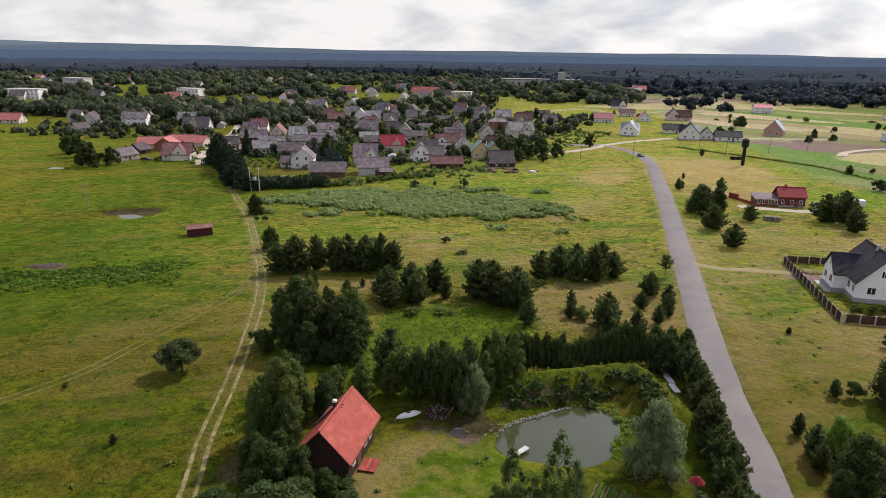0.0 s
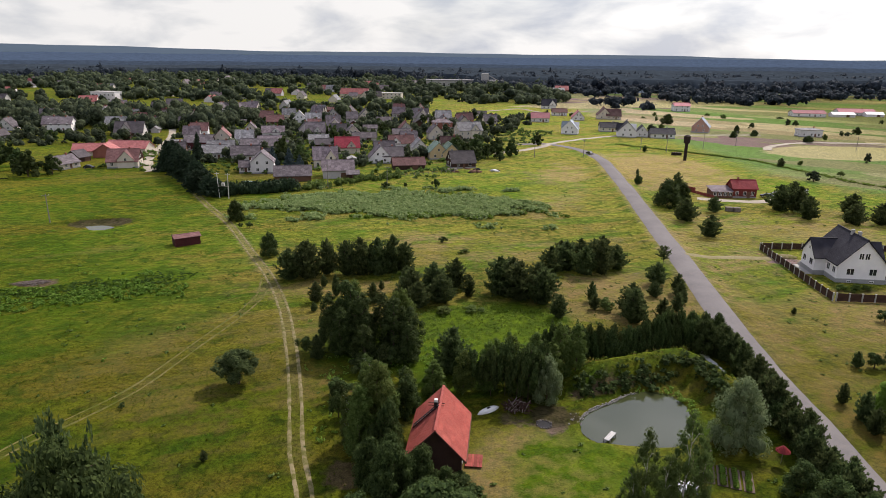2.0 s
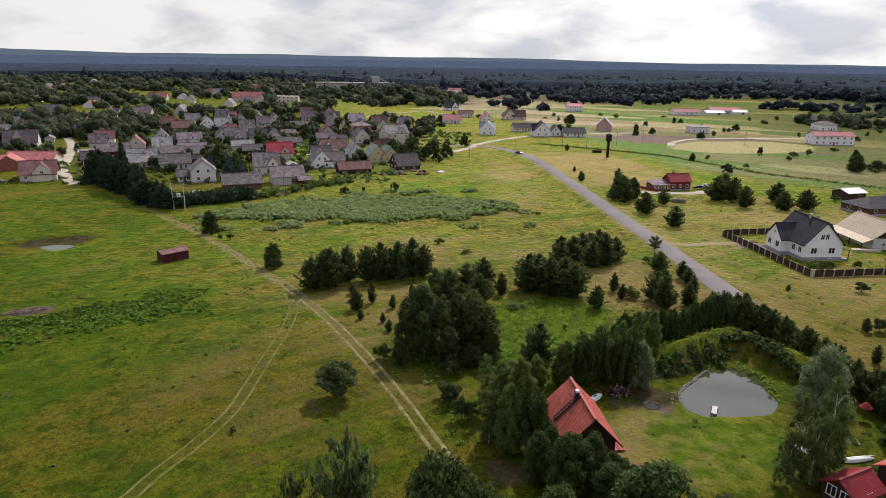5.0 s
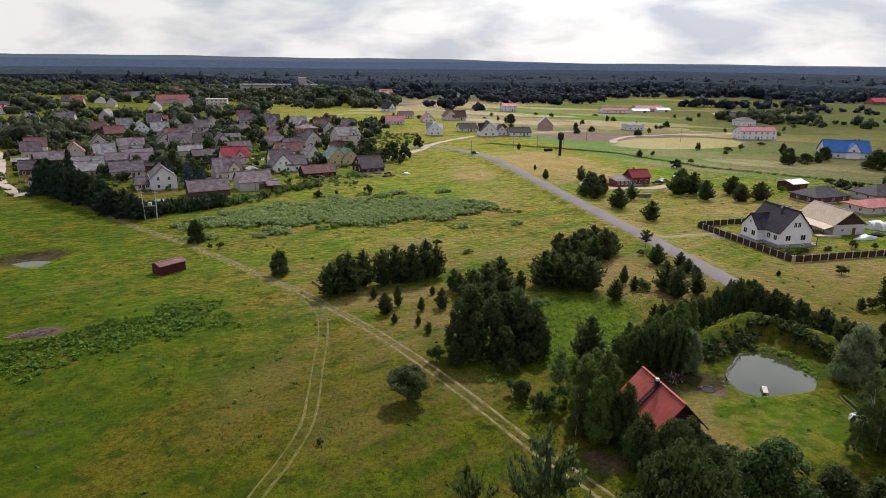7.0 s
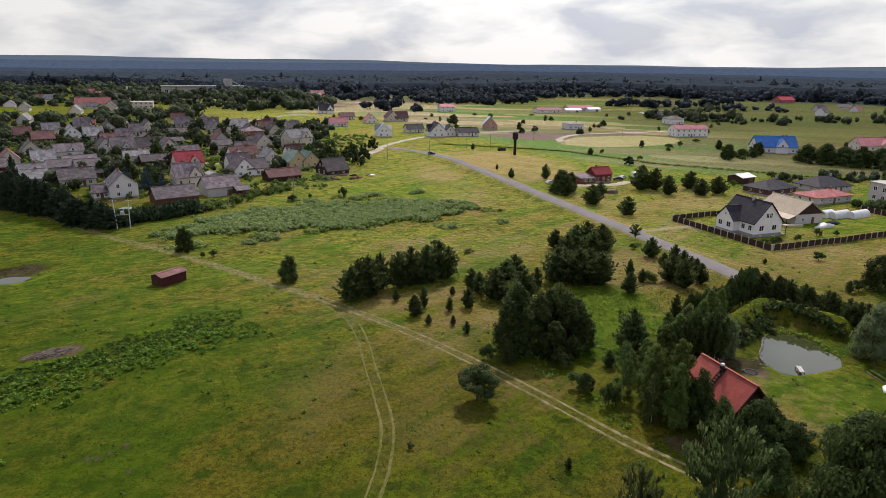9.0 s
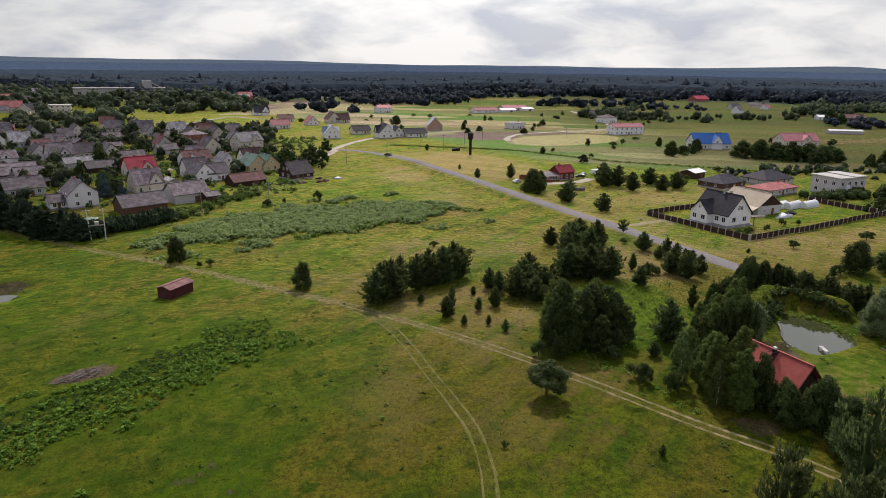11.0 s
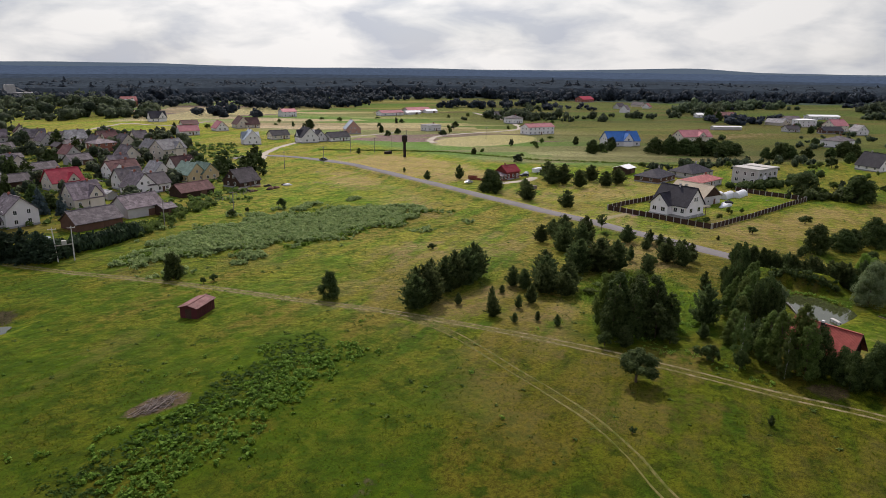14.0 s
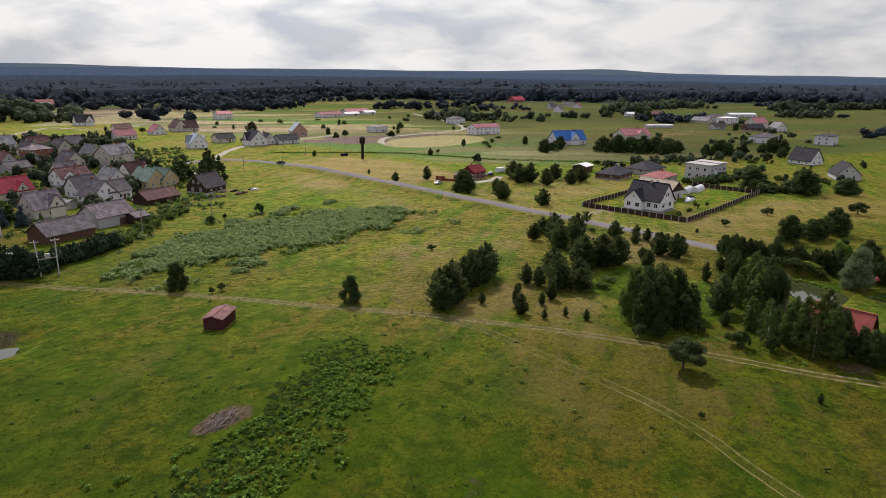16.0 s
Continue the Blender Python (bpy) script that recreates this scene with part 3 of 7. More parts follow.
put_mask("lush", top(0.8 * oval(Xf, Yf, -103, 105, 27, 15, 29), 0.5 * oval(Xf, Yf, -120, 98, 22, 14, 29), 0.6 * oval(Xf, Yf, -118, 160, 20, 12, 30), 1.1 * oval(Xf, Yf, -22, 101, 15, 10, 15), 0.95 * oval(Xf, Yf, -30, 90, 22, 10, 10), 0.7 * oval(Xf, Yf, 86, 250, 18, 18), 0.5 * oval(Xf, Yf, -72, 152, 22, 10, 30),
                     0.7 * oval(Xf, Yf, -54, 200, 46, 20, 3), 0.7 * oval(Xf, Yf, 270, 215, 50, 22, 0), 0.5 * oval(Xf, Yf, 240, 480, 120, 70), 0.6 * oval(Xf, Yf, 110, 215, 50, 16, -30), 0.7 * oval(Xf, Yf, 95, 138, 22, 12), 0.6 * bell(np.minimum(seg(Xf, Yf, -9, 80, 8, 87.5), seg(Xf, Yf, 8, 87.5, 13.2, 76)), 1.6), 0.8 * oval(Xf, Yf, -9, 58, 11, 9), 0.58 * oval(Xf, Yf, -125, 128, 62, 34, 35), 0.52 * oval(Xf, Yf, -60, 220, 75, 26, 5), 0.52 * oval(Xf, Yf, -150, 190, 45, 36, 20), 0.4 * oval(Xf, Yf, -82, 98, 14, 12, 30), 0.42 * oval(Xf, Yf, 34, 120, 9, 16), 0.4 * oval(Xf, Yf, 75, 175, 40, 8), 0.6 * oval(Xf, Yf, -122, 84, 46, 36, 30), 0.45 * oval(Xf, Yf, -92, 52, 28, 18, 20)))
put_mask("bare", top(1.1 * oval(Xf, Yf, -114.6, 110.8, 4.8, 2.2, 15), oval(Xf, Yf, -36.5, 55.5, 3.2, 2.6), 0.62 * oval(Xf, Yf, -16, 70.5, 6, 2.6, 20), 0.7 * oval(Xf, Yf, 330, 275, 70, 14, -10), 0.8 * oval(Xf, Yf, 48, 150, 5, 5),
                     0.55 * bell(seg(Xf, Yf, -10, 75.5, 2, 82.5), 3.0), 0.7 * oval(Xf, Yf, -12, 70.5, 3, 4)))
TRACK = [(-8, -90), (-22, -20), (-30, 20), (-36.5, 40), (-39.2, 50), (-43.2, 59.5), (-47.8, 73), (-53.2, 87.5), (-60.4, 104.5), (-68.6, 120.3), (-81.2, 140.5), (-98, 166.5), (-116.5, 191), (-135, 217), (-150, 238)]
SPUR = [(-104, -60), (-92, 0), (-82, 40), (-76.5, 56), (-73.2, 63), (-70.4, 71), (-69.2, 79), (-68.3, 88), (-67, 99), (-66.8, 109.5), (-69.5, 120)]
put_mask("worn", top(*(0.75 * bell(np.maximum(seg(Xf, Yf, *a_, *b_) - 0.6, 0), 2.2) for a_, b_ in zip(TRACK, TRACK[1:])), *(0.55 * bell(np.maximum(seg(Xf, Yf, *a_, *b_) - 0.4, 0), 2.2) for a_, b_ in zip(SPUR, SPUR[1:])),
                     0.75 * bell(np.maximum(np.abs(Xf - road_x(Yf)) - 2.6, 0), 3.0) * (Yf < 330)))
put_mask("crop", top(oval(Xf, Yf, 160, 350, 46, 26, 10), oval(Xf, Yf, 130, 690, 160, 40, 25), 0.5 * oval(Xf, Yf, 330, 600, 90, 26, 15)))
# strips of fallow land between the far farms
put_mask("fallow", np.clip((Xf - 70 + (Yf - 240) * 0.15) / 60, 0, 1) * np.clip((Yf + Xf * 0.5 - 270) / 50, 0, 1))
# where a cloud's shadow is painted into the eastern fields
put_mask("cloudshade", top(0.95 * np.clip((Xf - 150) / 120, 0, 1) * np.clip((Xf - 0.75 * Yf + 190) / 130, 0, 1), oval(Xf, Yf, 480, 300, 330, 170, 25), oval(Xf, Yf, 820, 330, 420, 260, 20), 0.8 * oval(Xf, Yf, 260, 200, 110, 45, 20)))
# pale lawn, reed hollow and far grass; the far part also carries painted haze
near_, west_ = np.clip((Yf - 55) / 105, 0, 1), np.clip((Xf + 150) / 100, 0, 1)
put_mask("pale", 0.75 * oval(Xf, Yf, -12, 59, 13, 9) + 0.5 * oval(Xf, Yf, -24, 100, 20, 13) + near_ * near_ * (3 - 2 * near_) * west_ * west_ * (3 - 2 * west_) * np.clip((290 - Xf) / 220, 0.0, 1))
put_mask("mud", top(0.9 * oval(Xf, Yf, -134.0, 162.6, 8.5, 4.6, 25), 0.8 * oval(Xf, Yf, -12.5, 71, 4, 3.2)))
# ground below the far forest, coloured with the same painted haze
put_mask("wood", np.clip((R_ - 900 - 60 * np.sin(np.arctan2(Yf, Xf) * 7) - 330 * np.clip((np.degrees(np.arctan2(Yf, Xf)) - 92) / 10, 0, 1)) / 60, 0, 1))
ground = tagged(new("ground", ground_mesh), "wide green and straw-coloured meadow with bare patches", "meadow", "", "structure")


# ---- roads and tracks ----
def smooth_line(points, step=2.0):
    """A smooth line through a few bends."""
    p = [Vector((*q, 0)) for q in points]
    p = [2 * p[0] - p[1]] + p + [2 * p[-1] - p[-2]]
    out = []
    for i in range(1, len(p) - 2):
        n = max(2, int((p[i + 1] - p[i]).length / step))
        for k in range(n):
            t = k / n
            a, b, c, d = p[i - 1:i + 3]
            out.append(0.5 * (2 * b + (c - a) * t + (2 * a - 5 * b + 4 * c - d) * t * t + (3 * b - a - 3 * c + d) * t ** 3))
    return out + [p[-2]]


def ribbon(name, points, width, mat, label, category, lift=0.05, ragged=0.0, across=4, step=2.0, seed=1, shift=0.0):
    """A strip of road laid on the land, its edges ragged by that many metres."""
    rnd = random.Random(seed)
    line = smooth_line(points, step)
    v, f = [], []
    wl_, wr_ = 0.0, 0.0
    for i, p in enumerate(line):
        d = (line[min(i + 1, len(line) - 1)] - line[max(i - 1, 0)]).normalized()
        side = Vector((d.y, -d.x, 0))
        wl_ = 0.6 * wl_ + 0.4 * rnd.uniform(-ragged, ragged) * 2
        wr_ = 0.6 * wr_ + 0.4 * rnd.uniform(-ragged, ragged) * 2
        for k in range(across + 1):
            u = k / across
            q = p + side * (shift + (-width / 2 - wl_) * (1 - u) + (width / 2 + wr_) * u)
            edge = 0.0 if 0 < k < across else -0.12
            v.append((q.x, q.y, gz(q.x, q.y) + lift + 0.06 * math.sin(math.pi * u) + edge * min(1, lift * 8)))
    for i in range(len(line) - 1):
        for k in range(across):
            a = i * (across + 1) + k
            f.append((a, a + 1, a + across + 2, a + across + 1))
    return tagged(new(name, array_mesh(name, np.array(v), np.array(f), mat, True)), label, category, "", "structure")


MAIN = [(19, -260), (20.5, 0), (21.2, 64), (20.6, 85), (20.9, 107), (21.8, 137), (22.7, 170), (24.1, 218), (24.7, 260), (24.6, 295), (21.5, 326), (13, 346), (0, 356), (-14, 352)]
ribbon("road_1", MAIN, 5.3, ASPHALT, "worn pale grey asphalt road between grass verges", "road", 0.13, 0.08, 6)
ribbon("road_2", [(6, 358), (-5, 338), (-15, 325), (-30, 316), (-60, 312), (-90, 318)], 4.6, GRAVEL, "pale gravel street leading into the village", "road", 0.14, 0.25)
ribbon("road_3", [(2, 354), (13, 368), (30, 388), (52, 404), (80, 412), (140, 425)], 4.2, GRAVEL, "pale gravel road past scattered houses", "road", 0.15, 0.25)
ribbon("road_4", [(24, 148.5), (34, 150.4), (45.5, 151)], 2.6, STRAW, "trodden straw-coloured driveway to the fenced house", "driveway", 0.10, 0.25)
ribbon("road_5", [(-60, 530), (-46, 550), (-24, 580), (-8, 596), (4, 571), (20, 560), (60, 590)], 3.6, GRAVEL, "pale narrow field road", "road", 0.3, 0.3)
ribbon("road_6", [(118, 352), (126, 368), (150, 388), (185, 392), (240, 400), (290, 470), (330, 560)], 4.5, GRAVEL, "pale field road round a mown plot", "road", 0.25, 0.3)
ribbon("road_7", [(-162, 240.5), (-168, 250), (-178, 267), (-187, 288), (-195, 311), (-209, 347), (-228, 385)], 4.4, GRAVEL, "pale gravel village lane", "road", 0.12, 0.3)
ribbon("road_8", [(-167, 247), (-155, 243), (-148, 244)], 4.2, GRAVEL, "pale gravel yard entrance", "road", 0.13, 0.3)
for k, sh in enumerate((-0.8, 0.8)):
    ribbon(f"road_{9 + k}", TRACK, 0.5, SAND, "sandy wheel rut of a meadow track", "track", 0.035, 0.06, 2, 0.8, 20 + k, sh)
for k, sh in enumerate((-0.8, 0.8)):
    ribbon(f"road_{11 + k}", SPUR, 0.36, FAINT, "faint wheel rut in the meadow", "track", 0.03, 0.07, 2, 0.8, 30 + k, sh)

# hills at the horizon, their haze painted in as a blue glow
hv, hf = [], []
for i in range(241):
    a = radians(-30 + 220 * i / 240)
    up = 47 + 5 * math.sin(i / 9) + 3 * math.sin(i / 3.7 + 1) + 1.0 * math.sin(i / 1.3) + 26 * max(0, min(1, (math.degrees(a) - 95) / 45)) + 14 * math.exp(-((math.degrees(a) - 33) / 4) ** 2)
    hv += [(4250 * math.cos(a), 4250 * math.sin(a), -20), (4250 * math.cos(a), 4250 * math.sin(a), up), (4600 * math.cos(a), 4600 * math.sin(a), up - 5)]
for i in range(240):
    k = i * 3
    hf += [(k, k + 3, k + 4, k + 1), (k + 1, k + 4, k + 5, k + 2)]
tagged(new("backdrop", Shape().add(hv, hf).mesh("backdrop", HILLS, True)), "low wooded hills at the horizon, tinted blue for haze", "hills", "", "structure")


# ---- houses ----
def gable_walls(s, L, W, eave, ridge, m=None):
    a, b = L / 2, W / 2
    return s.add([(-a, -b, -0.6), (a, -b, -0.6), (a, b, -0.6), (-a, b, -0.6), (-a, -b, eave), (a, -b, eave), (a, b, eave), (-a, b, eave), (-a, 0, ridge), (a, 0, ridge)],
                 [(3, 2, 1, 0), (0, 1, 5, 4), (2, 3, 7, 6), (1, 2, 6, 9, 5), (3, 0, 4, 8, 7), (4, 5, 9, 8), (7, 8, 9, 6)], m)


def gable_roof(s, L, W, eave, ridge, over=0.45, thick=0.2, m=None, back=None):
    a, b = L / 2 + over, W / 2
    fall = (ridge - eave) / b
    a0 = a if back is None else back
    up = thick + 0.02
    for q in (-1, 1):
        e = (b + over) * q
        ze = eave - over * fall + up
        pts = [(-a0, 0, ridge + up), (a, 0, ridge + up), (a, e, ze), (-a0, e, ze)]
        s.slab(*(pts if q < 0 else pts[::-1]), thick, m)
    s.box(-a0, -0.16, ridge + up - 0.05, a, 0.16, ridge + up + 0.07, m)
    return s


def hip_roof(s, L, W, eave, ridge, over=0.5):
    a, b, r = L / 2 + over, W / 2 + over, max(0.3, L / 2 - W / 2 * 0.9)
    return s.add([(-a, -b, eave - 0.15), (a, -b, eave - 0.15), (a, b, eave - 0.15), (-a, b, eave - 0.15), (-a, -b, eave + 0.05), (a, -b, eave + 0.05), (a, b, eave + 0.05), (-a, b, eave + 0.05), (-r, 0, ridge), (r, 0, ridge)],
                 [(3, 2, 1, 0), (0, 1, 5, 4), (1, 2, 6, 5), (2, 3, 7, 6), (3, 0, 4, 7), (4, 5, 9, 8), (6, 7, 8, 9), (5, 6, 9), (7, 4, 8)])


WINDOWS = {}


def lattice(s, us, ws, holes, y0, y1):
    """One flat frame in the x-z plane with open cells."""
    nu, nw = len(us), len(ws)
    k = len(s.v)
    s.v += [(u, y, w) for y in (y0, y1) for w in ws for u in us]
    at = lambda i, j, side: k + side * nu * nw + j * nu + i
    solid = lambda i, j: 0 <= i < nu - 1 and 0 <= j < nw - 1 and (i, j) not in holes
    for j in range(nw - 1):
        for i in range(nu - 1):
            if not solid(i, j):
                continue
            s.f += [(at(i, j, 0), at(i + 1, j, 0), at(i + 1, j + 1, 0), at(i, j + 1, 0)), (at(i, j + 1, 1), at(i + 1, j + 1, 1), at(i + 1, j, 1), at(i, j, 1))]
            for di, dj, p, q in ((0, -1, (i, j), (i + 1, j)), (1, 0, (i + 1, j), (i + 1, j + 1)), (0, 1, (i + 1, j + 1), (i, j + 1)), (-1, 0, (i, j + 1), (i, j))):
                if not solid(i + di, j + dj):
                    s.f.append((at(*q, 0), at(*p, 0), at(*p, 1), at(*q, 1)))
    return s


def window(parent, x, y, z, turn, w=1.1, h=1.35):
    """A window whose outer face looks along -y before the turn: frame with a mullion, and a pane set back in it."""
    if (w, h) not in WINDOWS:
        fr, pn = Shape(), Shape()
        t = 0.1
        lattice(fr, (-w / 2, -w / 2 + t, -0.04, 0.04, w / 2 - t, w / 2), (0, t, h - t, h), {(1, 1), (3, 1)}, -0.05, 0.03)
        pn.box(-w / 2 + t, -0.02, t, w / 2 - t, 0.02, h - t)
        WINDOWS[w, h] = fr.mesh("window", FRAME), pn.mesh("pane", GLASS)
    fr, pn = WINDOWS[w, h]
    ob = part("window", fr, None, parent)
    ob.matrix_basis = pose(x, y, z, 0, 0, turn)
    part("pane", pn, None, ob)
    return ob


DOORS = {}


def door(parent, x, y, z, turn, mat):
    if mat.name not in DOORS:
        DOORS[mat.name] = Shape().box(-0.5, -0.06, 0, 0.5, 0.02, 2.05).box(-0.38, -0.08, 0.25, 0.38, -0.06, 0.95).box(-0.38, -0.08, 1.1, 0.38, -0.06, 1.85).mesh("door", mat)
    ob = part("door", DOORS[mat.name], None, parent)
    ob.matrix_basis = pose(x, y, z, 0, 0, turn)


def window_row(parent, L, W, z, n_front, n_side, front=True, back=True, h=1.35, w=1.1):
    for q, yes in ((-1, front), (1, back)):
        for i in range(n_front if yes else 0):
            window(parent, L * ((i + 0.5) / n_front - 0.5), q * W / 2, z, 0 if q < 0 else 180, w, h)
    for q in (-1, 1):
        for i in range(n_side):
            window(parent, q * L / 2, W * 0.82 * ((i + 0.5) / n_side - 0.5), z, 90 if q > 0 else -90, w, h)


def house(x, y, L, W, H, roof, wall, label, rz=0.0, eave=None, gable=None, chimneys=((0.2, 0.0),), dormer=None, plinth=True, rows=1, attic=True, name="house", category="house", hip=False, windows=3, group=""):
    """A house with its ridge along its own x: walls, roof, chimneys, dormer, plinth, windows and a door."""
    eave = eave or max(2.4, H - W * 0.52)
    if x < 0 and y > 225 and y < 480 and L < 20:
        rz += 17                       # the village's streets run askew to the road
    ob = thing(name, x, y, rz, label, category, group)
    s = Shape()
    if hip:
        s.box(-L / 2, -W / 2, -0.6, L / 2, W / 2, eave)
    else:
        gable_walls(s, L, W, eave, H - 0.05)
    part("wall", s, wall, ob)
    if gable and not hip:
        for q in (-1, 1):
            g = Shape()
            a = q * (L / 2 + 0.03)
            pts = [(a, -W / 2 + 0.02, eave), (a, W / 2 - 0.02, eave), (a, 0, H - 0.08)]
            g.add(pts + [(p[0] - q * 0.05, p[1], p[2]) for p in pts], [(0, 1, 2), (5, 4, 3), (0, 3, 4, 1), (1, 4, 5, 2), (2, 5, 3, 0)])
            part("gable", g, gable, ob)
    part("roof", hip_roof(Shape(), L, W, eave, H) if hip else gable_roof(Shape(), L, W, eave, H), roof, ob)
    for u, v in chimneys:
        zc = H + 0.75
        c = part("chimney", Shape().box(-0.3, -0.3, H - 1.6, 0.3, 0.3, zc).box(-0.36, -0.36, zc, 0.36, 0.36, zc + 0.12).box(-0.2, -0.2, zc + 0.12, 0.2, 0.2, zc + 0.2), CONCRETE if roof is R_DARK else W_BRICK, ob)
        c.location = (u * L, v * W, 0)
    if plinth:
        p = Shape()
        for x0, y0, x1, y1 in ((-L / 2 - 0.05, -W / 2 - 0.05, L / 2 + 0.05, -W / 2), (-L / 2 - 0.05, W / 2, L / 2 + 0.05, W / 2 + 0.05), (-L / 2 - 0.05, -W / 2, -L / 2, W / 2), (L / 2, -W / 2, L / 2 + 0.05, W / 2)):
            p.box(x0, y0, -0.5, x1, y1, 0.55)
        part("plinth", p, PLINTH, ob)
    if dormer:
        u, w, hd, q = dormer          # place along the ridge, width, ridge height, side
        m = Matrix.Translation((u * L, 0, 0)) @ Matrix.Rotation(radians(90 * q), 4, "Z")
        reach = W + 0.5
        d = part("dormer", gable_walls(Shape(), reach, w, min(eave + 0.6, hd - 1.2), hd - 0.05, m), wall, ob)
        part("dormer_roof", gable_roof(Shape(), reach, w, min(eave + 0.6, hd - 1.2), hd, 0.35, 0.15, m, back=0.0), roof, d)
        window(ob, u * L, q * (W / 2 + 0.26), eave + 0.1 if hd - eave > 2 else eave - 1.2, 180 if q > 0 else 0, 1.1, 1.2)
    if windows:
        for k in range(rows):
            window_row(ob, L, W, 0.95 + 2.75 * k, windows, 2)
        if attic and not hip and H - eave > 2.4:
            for q in (-1, 1):
                for v in ((-0.13, 0.13) if W > 8.5 else (0.0,)):
                    window(ob, q * (L / 2 + (0.03 if gable else 0)), v * W, max(eave + 0.15, 0.95 + 2.75 * rows), 90 if q > 0 else -90, 0.95, 1.15)
        door(ob, L * 0.5 / windows * (0 if windows % 2 == 0 else 1), -W / 2, 0.1, 0, W_BROWN)
    return ob


def barn(x, y, L, W, H, roof, wall, label, rz=0.0, eave=None, category="barn", name="barn"):
    W = W * 1.08 if y > 225 and y < 480 and x < 0 and W > 5.6 else W
    ob = house(x, y, L, W, H, roof, wall, label, rz, eave or max(2.1, H - W * 0.33), chimneys=(), plinth=False, windows=0, name=name, category=category)
    g = part("gate", Shape().box(-1.3, -0.07, 0, 1.3, 0.02, 2.2).box(-0.05, -0.1, 0, 0.05, -0.07, 2.2), W_BROWN, ob)
    g.location = (L * 0.18, -W / 2, 0)
    return ob


# the village by the hedge
h1 = house(-118, 248, 9.5, 9, 8.6, R_ASB, W_WHITE, "white rendered house with a grey sheet roof beside a tall hedge", 90, 4.6, windows=3, rows=2, attic=False)
house(-124.5, 246.5, 5, 6, 4.6, R_ASB, W_WHITE, "low white annexe with a grey sheet roof", 0, 2.5, chimneys=(), windows=2, name="annexe", category="annexe")
barn(-100.5, 233, 13.5, 8.5, 5.4, R_ASB, W_BROWN, "long barn with a weathered grey roof behind a hedge")
barn(-85.5, 243, 12, 9, 6.5, R_PINK, W_GREY, "barn with a pinkish weathered roof and grey walls")
barn(-78.5, 238, 4.5, 5.5, 3.4, R_ASB, W_WOOD, "small dark shed against a barn", 0, 2.4, name="shed", category="shed")
house(-97, 266, 10, 9, 8.2, R_PINK, W_CREAM, "cream house with a pinkish roof and a gabled dormer", dormer=(0.22, 4.5, 7.2, -1))
house(-97, 305, 11.5, 9, 7.6, R_CRIM, W_CREAM, "cream house with a bright crimson metal roof", eave=3.2, dormer=(0.16, 4.2, 6.2, -1), chimneys=((-0.1, 0.05),))
house(-107.5, 361, 9.5, 9, 7.6, R_ASB, W_CREAM, "cream gabled house with a grey roof", 90)
barn(-99, 353, 13, 7, 4.5, R_ASB, W_GREY, "long low outbuilding with a grey roof")
house(-128, 357, 10.5, 10, 9.2, R_ASB, W_GREY, "tall grey house with a steep grey roof and dormer", dormer=(0.1, 4, 7.0, -1), eave=4.2)
house(-132, 411, 9, 9, 8, R_ASB, W_GREY, "grey house with a steep roof among trees")
house(-150.5, 351, 12, 8, 7, R_PINK, W_WHITE, "white house with a pale pinkish roof", dormer=(0.12, 4, 6.2, -1), eave=4.0)
barn(-120.5, 338, 11, 6, 4.5, R_PALE, W_GREY, "low outbuilding with a pale grey roof")
barn(-112, 322, 11, 7, 4.5, R_SLATE, W_WOOD, "low dark outbuilding with a slate roof")
barn(-135.5, 311, 13, 8, 5, R_ASB, W_GREY, "long grey barn in the village")
barn(-148, 311, 9, 7, 5, R_ASB, W_GREY, "small grey barn in the village")
barn(-142, 324, 13, 7, 5, R_PINK, W_GREY, "barn with a pinkish weathered roof")
house(-155, 292, 12, 8.5, 6.2, R_PALE, W_GREY, "grey house with a pale sheet roof", eave=3.0)
house(-136, 275, 12, 9, 6.4, R_ASB, W_GREY, "grey house with a weathered roof behind tall trees", eave=3.0)
house(-163, 438, 11, 9, 8, R_PALE, W_WHITE, "white house with a pale roof", 90)
barn(-157, 468, 11, 7, 5, R_ASB, W_GREY, "grey-roofed outbuilding among trees")
house(-147, 467, 9, 8.5, 7.6, R_SLATE, W_GREY, "grey gabled house with a slate roof", 90)
house(-124, 471, 9.5, 9, 7.6, R_ASB, W_CREAM, "cream gabled house with a grey roof", 90)
barn(-105, 445, 10, 7, 4.5, R_ASB, W_GREY, "low grey outbuilding in a garden")
house(-85, 487, 12, 9, 7.6, R_ASB, W_CREAM, "cream house with a grey roof", dormer=(0.2, 5, 7, -1))
barn(-81, 371, 10, 7, 5, R_ASB, W_GREY, "grey outbuilding with a sheet roof")
house(-73, 321, 12.5, 9, 7.2, R_MAROON, W_WHITE, "white house with a faded maroon roof", eave=3.6, dormer=(-0.25, 5, 6.4, -1))
house(-76, 280, 9, 9.5, 7.8, R_ASB, W_WHITE, "white gabled house with a grey roof", 90, gable=None)
house(-70.5, 281.5, 9, 8.5, 6.8, R_SLATE, W_WHITE, "white house with a dark boarded gable", 0, 3.4, gable=W_WOOD, chimneys=((0.0, 0.1),))
barn(-61, 266.5, 13.5, 7, 4.6, R_MAROON, W_WOOD, "long barn with a faded maroon roof and dark walls")
house(-52, 297, 10, 8.5, 7.6, R_GREEN, W_YELL, "yellow house with a grey-green sheet roof", 90, eave=3.4)
house(-46, 297.5, 9, 8, 7.0, R_GREEN, W_YELL, "yellow gabled wing with a grey-green roof", 90, eave=3.2, chimneys=())
house(-48, 322, 10, 8, 7.2, R_BROWN, W_WHITE, "white house with a dark brown tiled roof", dormer=(0.25, 5, 6.6, -1))
